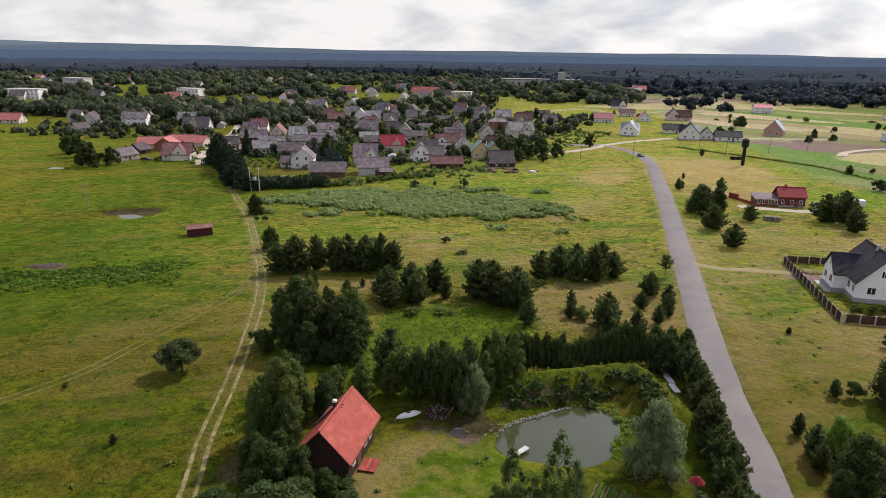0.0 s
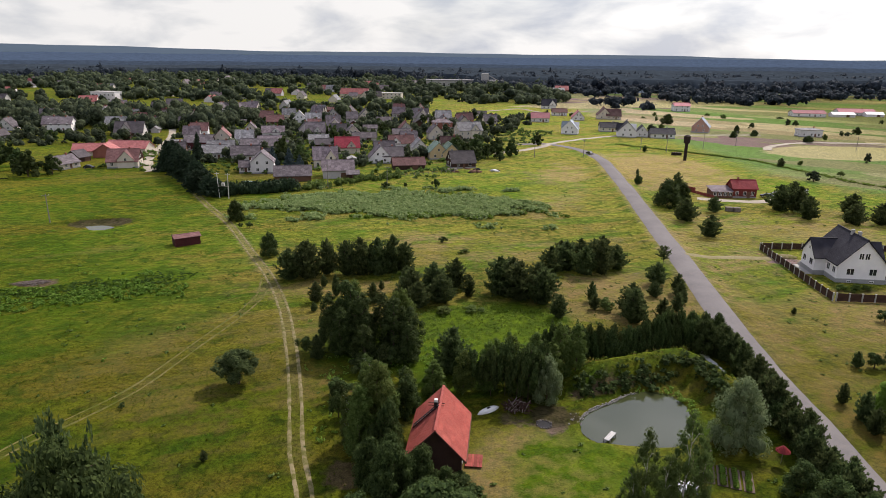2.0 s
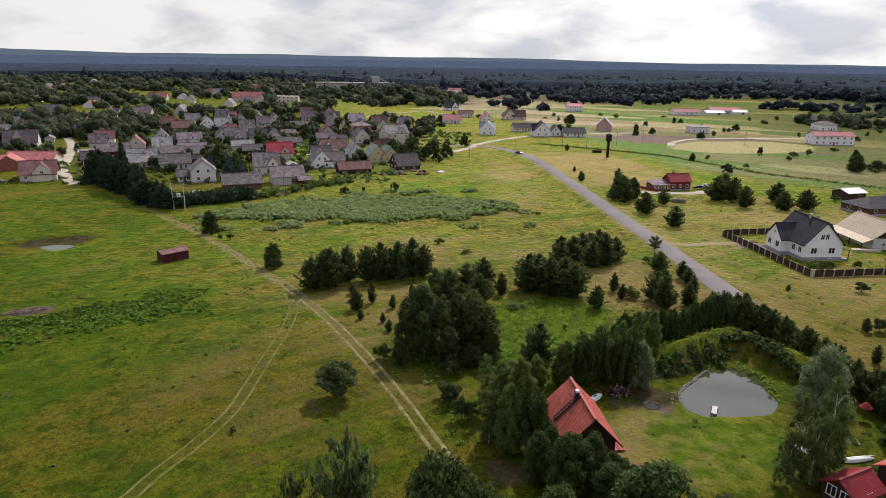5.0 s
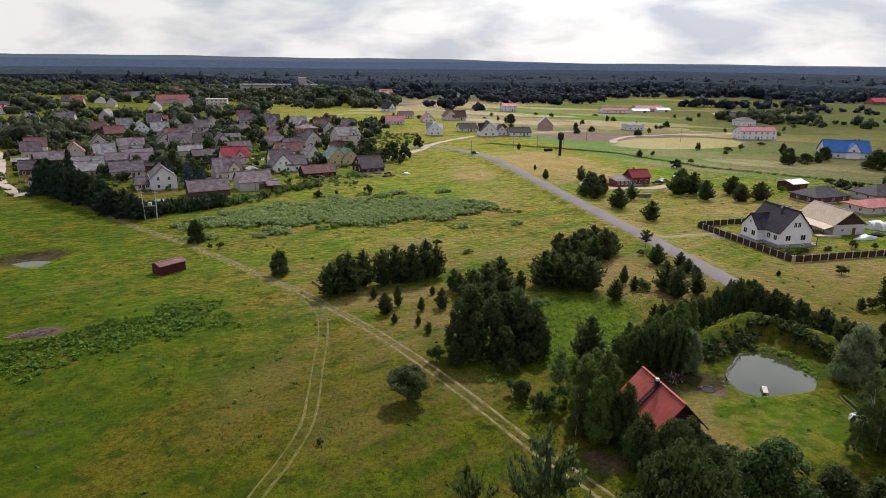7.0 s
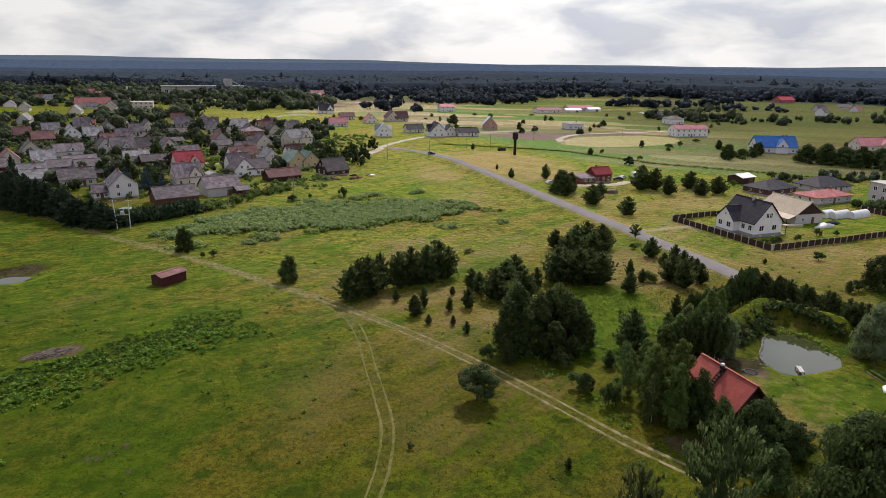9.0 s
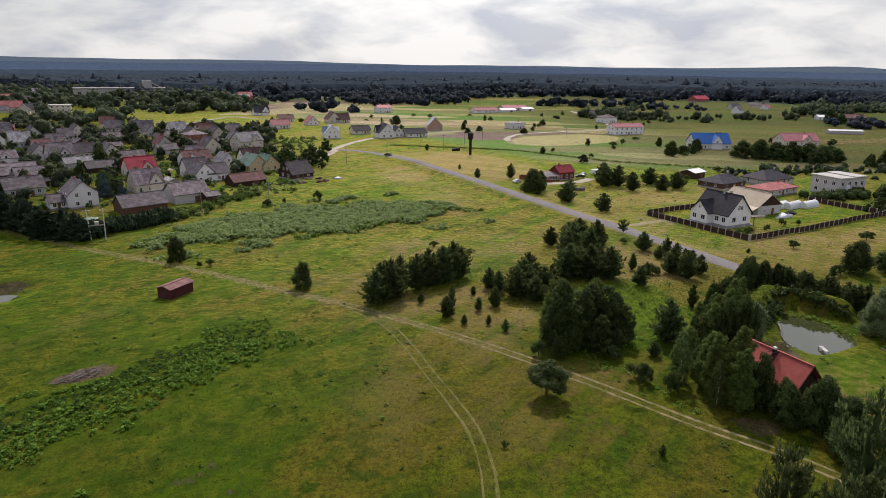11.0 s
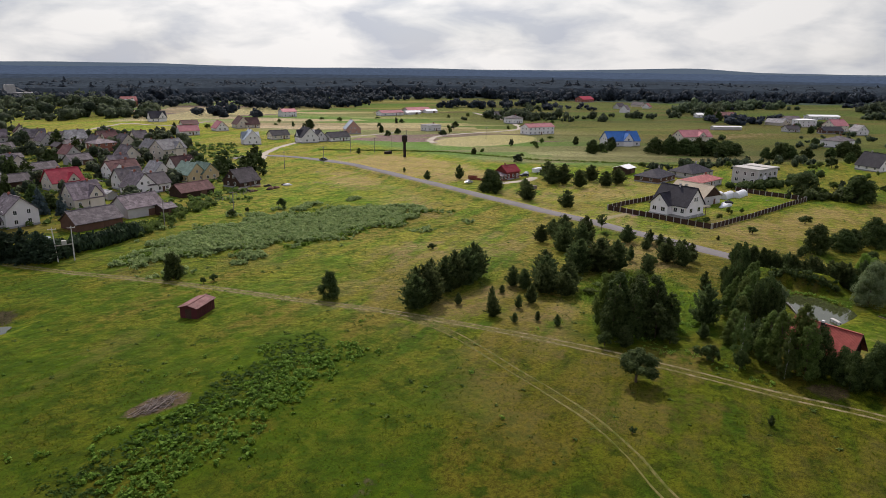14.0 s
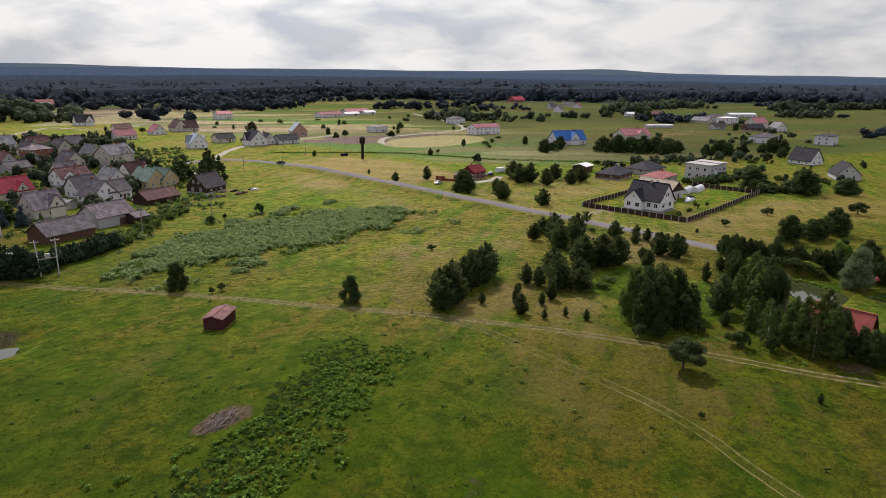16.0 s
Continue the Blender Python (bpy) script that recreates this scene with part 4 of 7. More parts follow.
house(-39, 274, 10.5, 9.5, 6.8, R_SLATE, W_WOOD, "barn-like house with a steep slate-grey roof", 4, 2.4, chimneys=(), windows=2)
house(-41.5, 364, 13.5, 10.5, 10.2, R_PALE, W_CREAM, "large cream three-storey house with a pale roof and dormers", 6, 6.0, dormer=(0.18, 4.5, 9.2, -1), rows=2, windows=4)
house(-61.5, 416, 12, 9, 7, R_PINK, W_BRICK, "red brick house with a low pinkish roof", eave=5.0, hip=True, rows=2)
house(-66, 469, 11, 9, 7.6, R_PALE, W_WHITE, "white house with a pale roof")
house(-50, 462, 11, 8, 7, R_BROWN, W_CREAM, "cream house with a dark brown roof")
house(-32, 460, 9, 8, 6.5, R_ASB, W_CREAM, "cream house with a grey roof at the village edge")
house(18, 607, 13, 10, 8.4, R_DARK, W_WHITE, "white gabled house with a dark roof by a field", dormer=(0.25, 6, 8, -1))
house(22.5, 537, 12, 8, 5.6, R_MAROON, W_WHITE, "low white house with a maroon roof", eave=3)
house(4.5, 482, 13, 9, 6.5, R_ROSE, W_WHITE, "white house with a rose-coloured roof", eave=3.2)
house(34, 503, 11, 9, 7, R_ROSE, W_WHITE, "white house with a rose metal roof", 90)
house(55, 516, 11, 10, 8.4, R_BROWN, W_CREAM, "cream gabled house with a dark brown roof", 90)
house(62, 514, 11, 9, 7.6, R_BROWN, W_CREAM, "cream house wing with a dark brown roof", chimneys=())
house(20, 410, 11, 10, 8.6, R_LBLUE, W_WHITE, "white house with a pale blue-grey roof", 80, dormer=(0.1, 4.5, 7.4, 1))
house(46.5, 429, 12, 9, 5.6, R_DARK, W_CREAM, "low cream house with a dark roof", eave=2.8)
house(53, 401, 13, 11, 9, R_DARK, W_WHITE, "white gabled house with a steep dark roof", 84, eave=3.6, dormer=(0.1, 5, 7.6, 1))
house(62.5, 403, 9, 7, 6.8, R_DARK, W_WHITE, "white wing with a dark roof", 84, chimneys=())
house(73.5, 399, 14, 9, 5.6, R_DARK, W_WHITE, "long low white house with a dark roof", eave=2.8)
house(107, 437, 12, 10.5, 9.2, R_LBLUE, W_PINKB, "pink brick house with a steep pale blue-grey roof", 70, eave=3.6)
house(136, 607, 14, 11, 7.4, R_ROSE, W_WHITE, "half-finished white and red house in the fields", rows=2, eave=5)
house(232, 576, 26, 11, 5.2, R_ROSE, W_WHITE, "long farm building with a rose roof", eave=3, category="farm building")
house(279, 595, 30, 12, 5.6, R_ROSE, W_GREY, "long farm building with a rose roof and white sheds", eave=3, category="farm building")
barn(262, 580, 18, 8, 3.8, R_WHITE, W_WHITE, "white-roofed farm shed in the fields")
barn(290, 586, 14, 8, 3.8, R_WHITE, W_WHITE, "white-roofed farm shed in the fields")
house(169, 424, 13, 9, 5.4, R_PALE, W_WHITE, "white house with a flat pale roof and terrace", hip=True, eave=4.4)
house(223.5, 364, 24, 10, 7.8, R_ROSE, W_WHITE, "long white two-storey house with a rose roof", -8, eave=5.6, rows=2, windows=6, chimneys=((-0.2, 0), (0.25, 0)))
house(276, 444, 13, 11, 7, R_SLATE, W_WHITE, "white house with a grey hipped roof", hip=True, eave=4.6, rows=1)
house(214, 282, 22, 12, 9, R_BLUE, W_WHITE, "white house with a bright blue metal roof and gable", -24, eave=3.6, dormer=(0.12, 6.5, 8.2, -1), chimneys=((0.2, 0.0), (0.3, 0.05)), windows=5)
house(599, 634, 24, 14, 8, R_CRIM, W_BRICK, "far red-roofed farmhouse in fields", eave=4, windows=4)
house(283, 273, 24, 12, 7.4, R_ROSE, W_CREAM, "cream house with a wide rose roof behind trees", -20, eave=3.4, dormer=(0.15, 6, 6.6, -1), windows=5)
house(118, 168, 18, 9.5, 4.4, R_RUST, W_GREY, "low grey brick house with a rust-red hipped roof", 4, eave=2.7, hip=True, windows=4)
house(113, 187, 16, 11, 5.2, R_DARK, W_BROWN, "low brown house with a slate hipped roof", 8, eave=2.4, hip=True, windows=3)
house(138, 185, 17, 12, 5.6, R_DARK, W_GREY, "low house with a dark hipped roof", 0, eave=2.4, hip=True, windows=3)
barn(119.5, 208, 8, 7, 3.6, R_WHITE, W_WOOD, "small dark shed with a white metal roof", 10, 2.6, name="shed", category="shed")
house(231, 142, 13, 10, 8.6, R_DARK, W_WHITE, "white gabled house with a steep black roof", 70, eave=2.6)
house(188, 113, 13, 10, 7.2, R_DARK, W_GREY, "grey house with a dark steep roof", 30, eave=2.6)
house(333, 199, 18, 14, 7, R_SLATE, W_WHITE, "white house with a grey hipped roof", hip=True, eave=4.4, windows=4)

house(352, 165, 14, 11, 8, R_SLATE, W_WHITE, "white terraced house with a dark low roof", hip=True, eave=6.4, rows=2, windows=4)
house(451, 247, 15, 12, 9.5, R_ROSE, W_CREAM, "tall cream house with a rose roof in the fields", -20, eave=5, rows=2)
house(427, 241, 16, 9, 5.2, R_DARK, W_BROWN, "low brown house with a dark roof in the fields", -35, eave=2.6)
house(436, 224, 11, 9, 7.4, R_PALE, W_WHITE, "white gabled house with a pale roof in the fields", 55, eave=3.2)
house(473, 281, 15, 12, 7, R_WHITE, W_WHITE, "white flat-roofed house in the fields", -30, hip=True, eave=6.2, rows=2, chimneys=())
house(477, 305, 13, 9, 5.4, R_PALE, W_CREAM, "cream house with a pale roof in the fields", -30, eave=3)
house(491, 301, 14, 10, 7, R_PINK, W_CREAM, "cream house with a pinkish roof in the fields", -30, eave=4.4)
house(415, 266, 11, 8, 5, R_SLATE, W_GREY, "low grey house with a slate roof in the fields", -30, eave=2.6)
house(572, 307, 32, 10, 4.4, R_WHITE, W_WHITE, "long white farm building in the fields", -33, eave=3.2, chimneys=(), windows=6, category="farm building")
house(384, 304, 24, 6, 3, R_WHITE, W_GREY, "long low white-roofed farm shed", -33, eave=2.4, chimneys=(), windows=0, category="farm building")
house(487, 388, 12, 8, 4.6, R_WHITE, W_WHITE, "small white farm building by trees", -33, eave=3, chimneys=(), windows=3)
house(508, 374, 18, 10, 5.6, R_MAROON, W_BROWN, "low brown farmhouse with a maroon roof by trees", -33, eave=2.8)
house(308, 497, 13, 9, 6, R_SLATE, W_GREY, "grey farmhouse with a slate roof among trees", 0, eave=3)

# the village beyond the lane
house(-365, 345, 13, 10, 6.2, R_RUST, W_CREAM, "cream house with a rust-red roof by trees")
house(-284, 361, 13, 11, 8.2, R_ASB, W_WHITE, "white house with a grey roof and a balcony", eave=4.6, rows=2)
house(-318, 360, 11, 9, 7.2, R_ASB, W_GREY, "grey gabled house with a sheet roof", 90)
house(-292, 320, 8, 7, 5.2, R_SLATE, W_GREY, "small grey gabled house", 60, windows=1)
barn(-212, 280, 16, 8, 5, R_RUST, W_CREAM, "long barn with a rust-red roof")
barn(-201, 292, 20, 8, 5, R_RUST, W_CREAM, "long barn with a rust-red roof")
barn(-202, 275, 9, 9, 6, R_RUST, W_BRICK, "rust-red roofed building by a lane", 90)
house(-179, 251, 12, 9.5, 7.2, R_MAROON, W_CREAM, "house with a brown roof and paired boarded gables", eave=2.8, dormer=(0.12, 6.5, 6.9, -1), gable=W_WOOD)
house(-201, 243, 9, 8, 5.2, R_ASB, W_CREAM, "small cream house with a grey roof", 60, windows=2)
barn(-206, 260, 6, 7, 4.6, R_SLATE, W_WOOD, "dark gabled village shed", 60, name="shed", category="shed")
house(-262, 382, 13, 9, 7, R_PALE, W_GREY, "grey house with a pale roof")
house(-234, 349, 15, 12, 8, R_SLATE, W_GREY, "large house with a dark grey roof", dormer=(-0.1, 6, 7.6, -1))
house(-247, 395, 12, 9, 6, R_PINK, W_GREY, "grey house with a pinkish roof")
house(-161, 258, 9.5, 9, 8.2, R_MAROON, W_WHITE, "white gabled house with a steep brown roof by a hedge", 90, eave=3.2)
house(-172, 305, 13, 9, 7, R_ASB, W_MAROON, "maroon boarded house with a grey roof", eave=4)
house(-152, 279, 11, 8.5, 6, R_PALE, W_GREY, "grey house with a pale sheet roof", eave=3)
house(-174, 286, 8, 7, 6, R_ASB, W_BROWN, "brown boarded house with a grey roof", eave=3)
house(-192, 449, 12, 9, 6.6, R_MAROON, W_GREY, "grey house with a maroon roof among trees")
house(-175, 423, 11, 8, 6.2, R_MAROON, W_BROWN, "brown house with a maroon roof")
house(-219, 445, 11, 9, 6.2, R_PALE, W_GREY, "grey house with a pale roof among trees")
house(-150, 427, 10, 9, 8, R_PALE, W_GREY, "pale grey steep-roofed house among trees")

# larger buildings far off
def block(x, y, L, W, H, rz, wall, label, storeys, cols):
    ob = thing("apartment_building", x, y, rz, label, "apartment building")
    part("wall", Shape().box(-L / 2, -W / 2, -1, L / 2, W / 2, H), wall, ob)
    part("roof", Shape().box(-L / 2 - 0.3, -W / 2 - 0.3, H, L / 2 + 0.3, W / 2 + 0.3, H + 0.45), CONCRETE, ob)
    for k in range(storeys):
        for i in range(cols):
            window(ob, L * ((i + 0.5) / cols - 0.5), -W / 2, 1.0 + k * H / storeys, 0, 1.6, 1.5)
    return ob


block(-521, 513, 34, 12, 9, 5, W_WHITE, "white three-storey apartment block beyond trees", 3, 8)
block(-565, 626, 26, 14, 14, 5, W_GREY, "pale apartment block beyond trees", 4, 6)
block(-401, 592, 24, 12, 8.5, 0, W_WHITE, "white two-storey public building among trees", 2, 6)
block(-150, 700, 34, 12, 6, 0, W_CREAM, "long cream building with a flat roof", 2, 8)
house(-186, 706, 30, 15, 10, R_RUST, W_CREAM, "large cream building with a rust-red roof", eave=4.6, windows=6)
house(38, 810, 20, 14, 9, R_PALE, W_WHITE, "far white house with a red neighbour", eave=6, windows=4)
house(46, 824, 16, 12, 11, R_RUST, W_BRICK, "far red-roofed house behind trees", eave=7, windows=3)
works = thing("factory_building", -82, 950, 6, "long grey concrete works with a raised conveyor and tower", "factory")
part("wall", Shape().box(-55, -12, -1, 55, 12, 11), CONCRETE, works)
part("roof", Shape().box(-56, -13, 11, 56, 13, 12), R_PALE, works)
part("tower", Shape().box(24, -6, 12, 34, 4, 21), CONCRETE, works)
part("conveyor", Shape().slab((34, -2, 19), (34, 1, 19), (66, 1, 3), (66, -2, 3), 1.2), CONCRETE, works)
for i in range(11):
    window(works, -50 + i * 10, -12, 3, 0, 4.0, 4.5)


# ---- trees ----
def ico(sub):
    bm = bmesh.new()
    bmesh.ops.create_icosphere(bm, subdivisions=sub, radius=1)
    v = np.array([p.co[:] for p in bm.verts])
    bm.verts.index_update()
    f = np.array([[q.index for q in p.verts] for p in bm.faces])
    bm.free()
    return v, f


ICO1, ICO2 = ico(1), ico(2)


def leafy(lobes, n, size, rng, core=0.78, long=1.0, droop=0.0, ball=ICO1, flat=0.5, outward=0.0, squash=1.0):
    """Crown: dark inner lobes and n bent leaf sprays round them. Lobes are rows x, y, z, rx, ry, rz. Returns vertices and triangles."""
    lobes = np.asarray(lobes, float)
    vs, fs, k = [], [], 0
    bv, bf = ball
    for q in lobes:
        v = bv * (1 + rng.normal(0, 0.10, (len(bv), 1))) * q[3:] * core + q[:3]
        vs.append(v)
        fs.append(bf + k)
        k += len(v)
    area = (lobes[:, 3] * lobes[:, 4] * lobes[:, 5]) ** (2 / 3)
    which = rng.choice(len(lobes), n, p=area / area.sum())
    d = rng.normal(0, 1, (n, 3))
    d[:, 2] += 0.25
    d /= np.linalg.norm(d, axis=1, keepdims=True)
    c = lobes[which, :3] + d * lobes[which, 3:] * rng.uniform(0.72, 1.12, (n, 1))
    nrm = d + rng.normal(0, flat, (n, 3))
    nrm[:, 2] += 0.5
    nrm /= np.linalg.norm(nrm, axis=1, keepdims=True)
    t = np.cross(nrm, rng.normal(0, 1, (n, 3)))
    t[:, 2] -= droop
    t += outward * (d + rng.normal(0, 0.35, (n, 3)))
    t /= np.linalg.norm(t, axis=1, keepdims=True) + 1e-9
    b = np.cross(nrm, t)
    s = size * rng.uniform(0.55, 1.35, (n, 1))
    w = s / long
    quad = np.stack([c - t * s, c - b * w * 0.9 + nrm * 0.12 * s, c + t * s, c + b * w * 0.9 + nrm * 0.12 * s], 1)
    quad[:, :, 2] = c[:, None, 2] + (quad[:, :, 2] - c[:, None, 2]) * squash
    quad = quad.reshape(-1, 3)
    i = k + np.arange(n)[:, None] * 4
    fs.append(np.concatenate([i + [0, 1, 2], i + [0, 2, 3]], 0))
    vs.append(quad)
    return np.concatenate(vs), np.concatenate(fs)


def wood(h, r, rng, limbs, spread, lean=0.04):
    """Tapered trunk with limbs, up to the height h."""
    s = Shape()
    bend = [(rng.normal(0, lean) * h * t, rng.normal(0, lean) * h * t, h * t) for t in (0, 0.35, 0.7, 1.0)]
    bend[0] = (0, 0, -0.4)
    s.tube(bend, [r * 1.25, r, r * 0.62, r * 0.2], 7)
    for i in range(limbs):
        t = 0.3 + 0.6 * i / max(1, limbs - 1)
        a = i * 2.4 + rng.uniform(0, 0.6)
        p = Vector((np.interp(t, (0, 0.35, 0.7, 1), [b[0] for b in bend]), np.interp(t, (0, 0.35, 0.7, 1), [b[1] for b in bend]), h * t))
        o = Vector((math.cos(a), math.sin(a), 0.65)) * spread * (1.1 - 0.6 * t)
        s.tube([p, p + o * 0.55 + Vector((0, 0, 0.05 * h)), p + o], [r * 0.4, r * 0.26, r * 0.08], 5)
    return s


def lobes_round(rng, n, low=0.3):
    """A broad uneven crown, 1 high and 1 wide, from the height low."""
    out = [(0, 0, 0.5 * (low + 0.9), 0.24, 0.24, 0.26)]
    side = rng.uniform(0, 6.28)
    for i in range(n):
        a, u = i * 2.399 + rng.uniform(-0.5, 0.5), (i + 0.5) / n
        z = low + (0.92 - low) * u + rng.normal(0, 0.03)
        rad = 0.37 * math.sin(math.pi * min(1, 0.28 + 0.70 * u)) ** 0.7 * rng.uniform(0.6, 1.12) * (1 + 0.15 * math.cos(a - side))
        q = rng.uniform(0.10, 0.185) * (1.1 - 0.35 * u)
        out.append((rad * math.cos(a), rad * math.sin(a), z, q, q, q * rng.uniform(0.7, 1.05)))
    return out


def branchy(rng, whorls, per, low, power, up, uneven, tuft, needle, core=0.5, belly=0.5):
    """A conifer's crown, 1 high and 1 wide: whorls of branches, each carrying sprays of needles that point outwards and up, round a dark core."""
    pts, ways = [], []
    for i in range(whorls):
        u = i / (whorls - 1)
        z = low + (0.95 - low) * u
        env = 0.5 * (1 - u) ** power * min(1, belly + 2.6 * u) + 0.025
        for k in range(max(4, round(per * (1 - 0.45 * u)))):
            a = rng.uniform(0, 6.283)
            reach = env * rng.uniform(1 - uneven, 1 + uneven * 0.6)
            rise = up * reach * rng.uniform(0.5, 1.5) + rng.normal(0, 0.015)
            n = max(2, round(tuft * reach / 0.5))
            q = np.linspace(0.34, 1, n)
            side = rng.normal(0, 0.035, n) * q
            pts.append(np.stack([reach * q * math.cos(a) - side * math.sin(a), reach * q * math.sin(a) + side * math.cos(a), z + rise * q ** 1.4], 1))
            ways.append(np.tile((math.cos(a), math.sin(a), 0.75), (n, 1)))
    top_ = np.linspace(0.9, 1.0, 5)
    pts.append(np.stack([0 * top_, 0 * top_, top_], 1))
    ways.append(np.tile((0, 0, 1.0), (5, 1)))
    p, w = np.repeat(np.concatenate(pts), 6, 0), np.repeat(np.concatenate(ways), 6, 0)
    n = len(p)
    d = w + rng.normal(0, 0.62, (n, 3))
    d /= np.linalg.norm(d, axis=1, keepdims=True)
    b = np.cross(d, rng.normal(0, 1, (n, 3)))
    b /= np.linalg.norm(b, axis=1, keepdims=True) + 1e-9
    size = needle * rng.uniform(0.6, 1.35, (n, 1))
    p = p + rng.normal(0, 0.012, (n, 3))
    quad = np.stack([p, p + d * size * 0.5 - b * size * 0.27, p + d * size, p + d * size * 0.5 + b * size * 0.27], 1).reshape(-1, 3)
    vs, fs, k = [], [], 0
    for i in range(9):
        u = (i + 0.5) / 9
        r = (0.5 * (1 - u) ** power * min(1, belly + 2.6 * u)) * core
        a = i * 2.4
        v = ICO1[0] * (1 + rng.normal(0, 0.16, (len(ICO1[0]), 1))) * (r, r, 0.085) + (0.25 * r * math.cos(a), 0.25 * r * math.sin(a), low + (0.92 - low) * u)
        vs.append(v)
        fs.append(ICO1[1] + k)
        k += len(v)
    i = k + np.arange(n)[:, None] * 4
    return np.concatenate(vs + [quad]), np.concatenate(fs + [i + [0, 1, 2], i + [0, 2, 3]])


KINDS = {
    # kind: name, label, leaves, bark, lobes, sprays, spray size, length, droop, trunk height and radius
    "pine": ("pine_tree", "young bushy dark green pine in rough grass", L_PINE, BARK, "cone", 5200, 0.040, 4.2, -0.7, 0.80, 0.022),
    "mature": ("pine_tree", "dark green pine with an open crown", L_PINE, BARK, "open", 7500, 0.020, 2.6, -0.4, 0.86, 0.020),
    "broad": ("broadleaf_tree", "broad dark green leafy tree in the meadow", L_DARK, BARK, "round", 6800, 0.023, 1.4, 0.2, 0.72, 0.026),
    "light": ("broadleaf_tree", "mid-green leafy tree among shrubs", L_MID, BARK, "round", 5600, 0.024, 1.5, 0.2, 0.72, 0.022),
    "alder": ("broadleaf_tree", "tall dark green leafy tree in a clump", L_DARK, BARK, "tall", 6600, 0.027, 1.5, 0.0, 0.88, 0.022),
    "ash": ("broadleaf_tree", "tall mid-green leafy tree beside the cabin", L_MID, BARK, "tall", 6600, 0.027, 1.5, 0.0, 0.88, 0.022),
    "lime": ("broadleaf_tree", "bright yellow-green leafy tree at the field's edge", L_REED, BARK, "round", 5600, 0.024, 1.5, 0.2, 0.72, 0.022),
    "high": ("broadleaf_tree", "tall leafy tree with a round crown beside the track", L_DARK, BARK, "high", 17000, 0.013, 1.5, 0.0, 0.9, 0.022),
    "lone": ("apple_tree", "lone round grey-green tree with a short trunk in the meadow", L_PINE, BARK, "lone", 4600, 0.034, 2.0, 0.0, 0.7, 0.030),
    "willow": ("willow_tree", "silvery grey-green willow beside the pond", L_WILLOW, BARK, "round", 8600, 0.024, 2.4, 0.4, 0.68, 0.03),
    "birch": ("birch_tree", "slender birch with light airy green foliage", L_BIRCH, BIRCHBARK, "tall", 5600, 0.021, 1.8, 0.5, 0.9, 0.018),
    "row": ("row_tree", "slim leafy tree with a bare trunk in a close row", L_DARK, BARK, "row", 3000, 0.034, 1.6, 0.2, 0.9, 0.020),
    "spruce": ("spruce_tree", "tall dark spruce in a row", L_SPRUCE, BARK, "spire", 1600, 0.040, 2.2, 0.5, 0.92, 0.016),
    "hedgepine": ("pine_tree", "dark bushy pine in a close row by gardens", L_SPRUCE, BARK, "cone", 5200, 0.040, 4.2, -0.7, 0.80, 0.022),
    "blue": ("spruce_tree", "blue-grey spruce in a garden", L_BLUES, BARK, "spire", 1000, 0.05, 2.0, 0.5, 0.9, 0.018),
    "bush": ("shrub", "low green shrub in the grass", L_MID, BARK, "dome", 1100, 0.048, 1.6, 0.2, 0.5, 0.03),
    "darkbush": ("shrub", "rounded dark green shrub in the grass", L_DARK, BARK, "dome", 1100, 0.048, 1.6, 0.2, 0.5, 0.03),
    "garden": ("garden_tree", "green garden tree between houses", L_WOODS, BARK, "round", 480, 0.075, 1.4, 0.2, 0.7, 0.028),
    "gardendark": ("garden_tree", "dark green garden tree between houses", L_DARK, BARK, "round", 480, 0.075, 1.4, 0.2, 0.7, 0.028),
    "orchard": ("fruit_bush", "low green garden shrub", L_MID, BARK, "dome", 260, 0.10, 1.4, 0.2, 0.5, 0.03),
}
PLANTS = {}


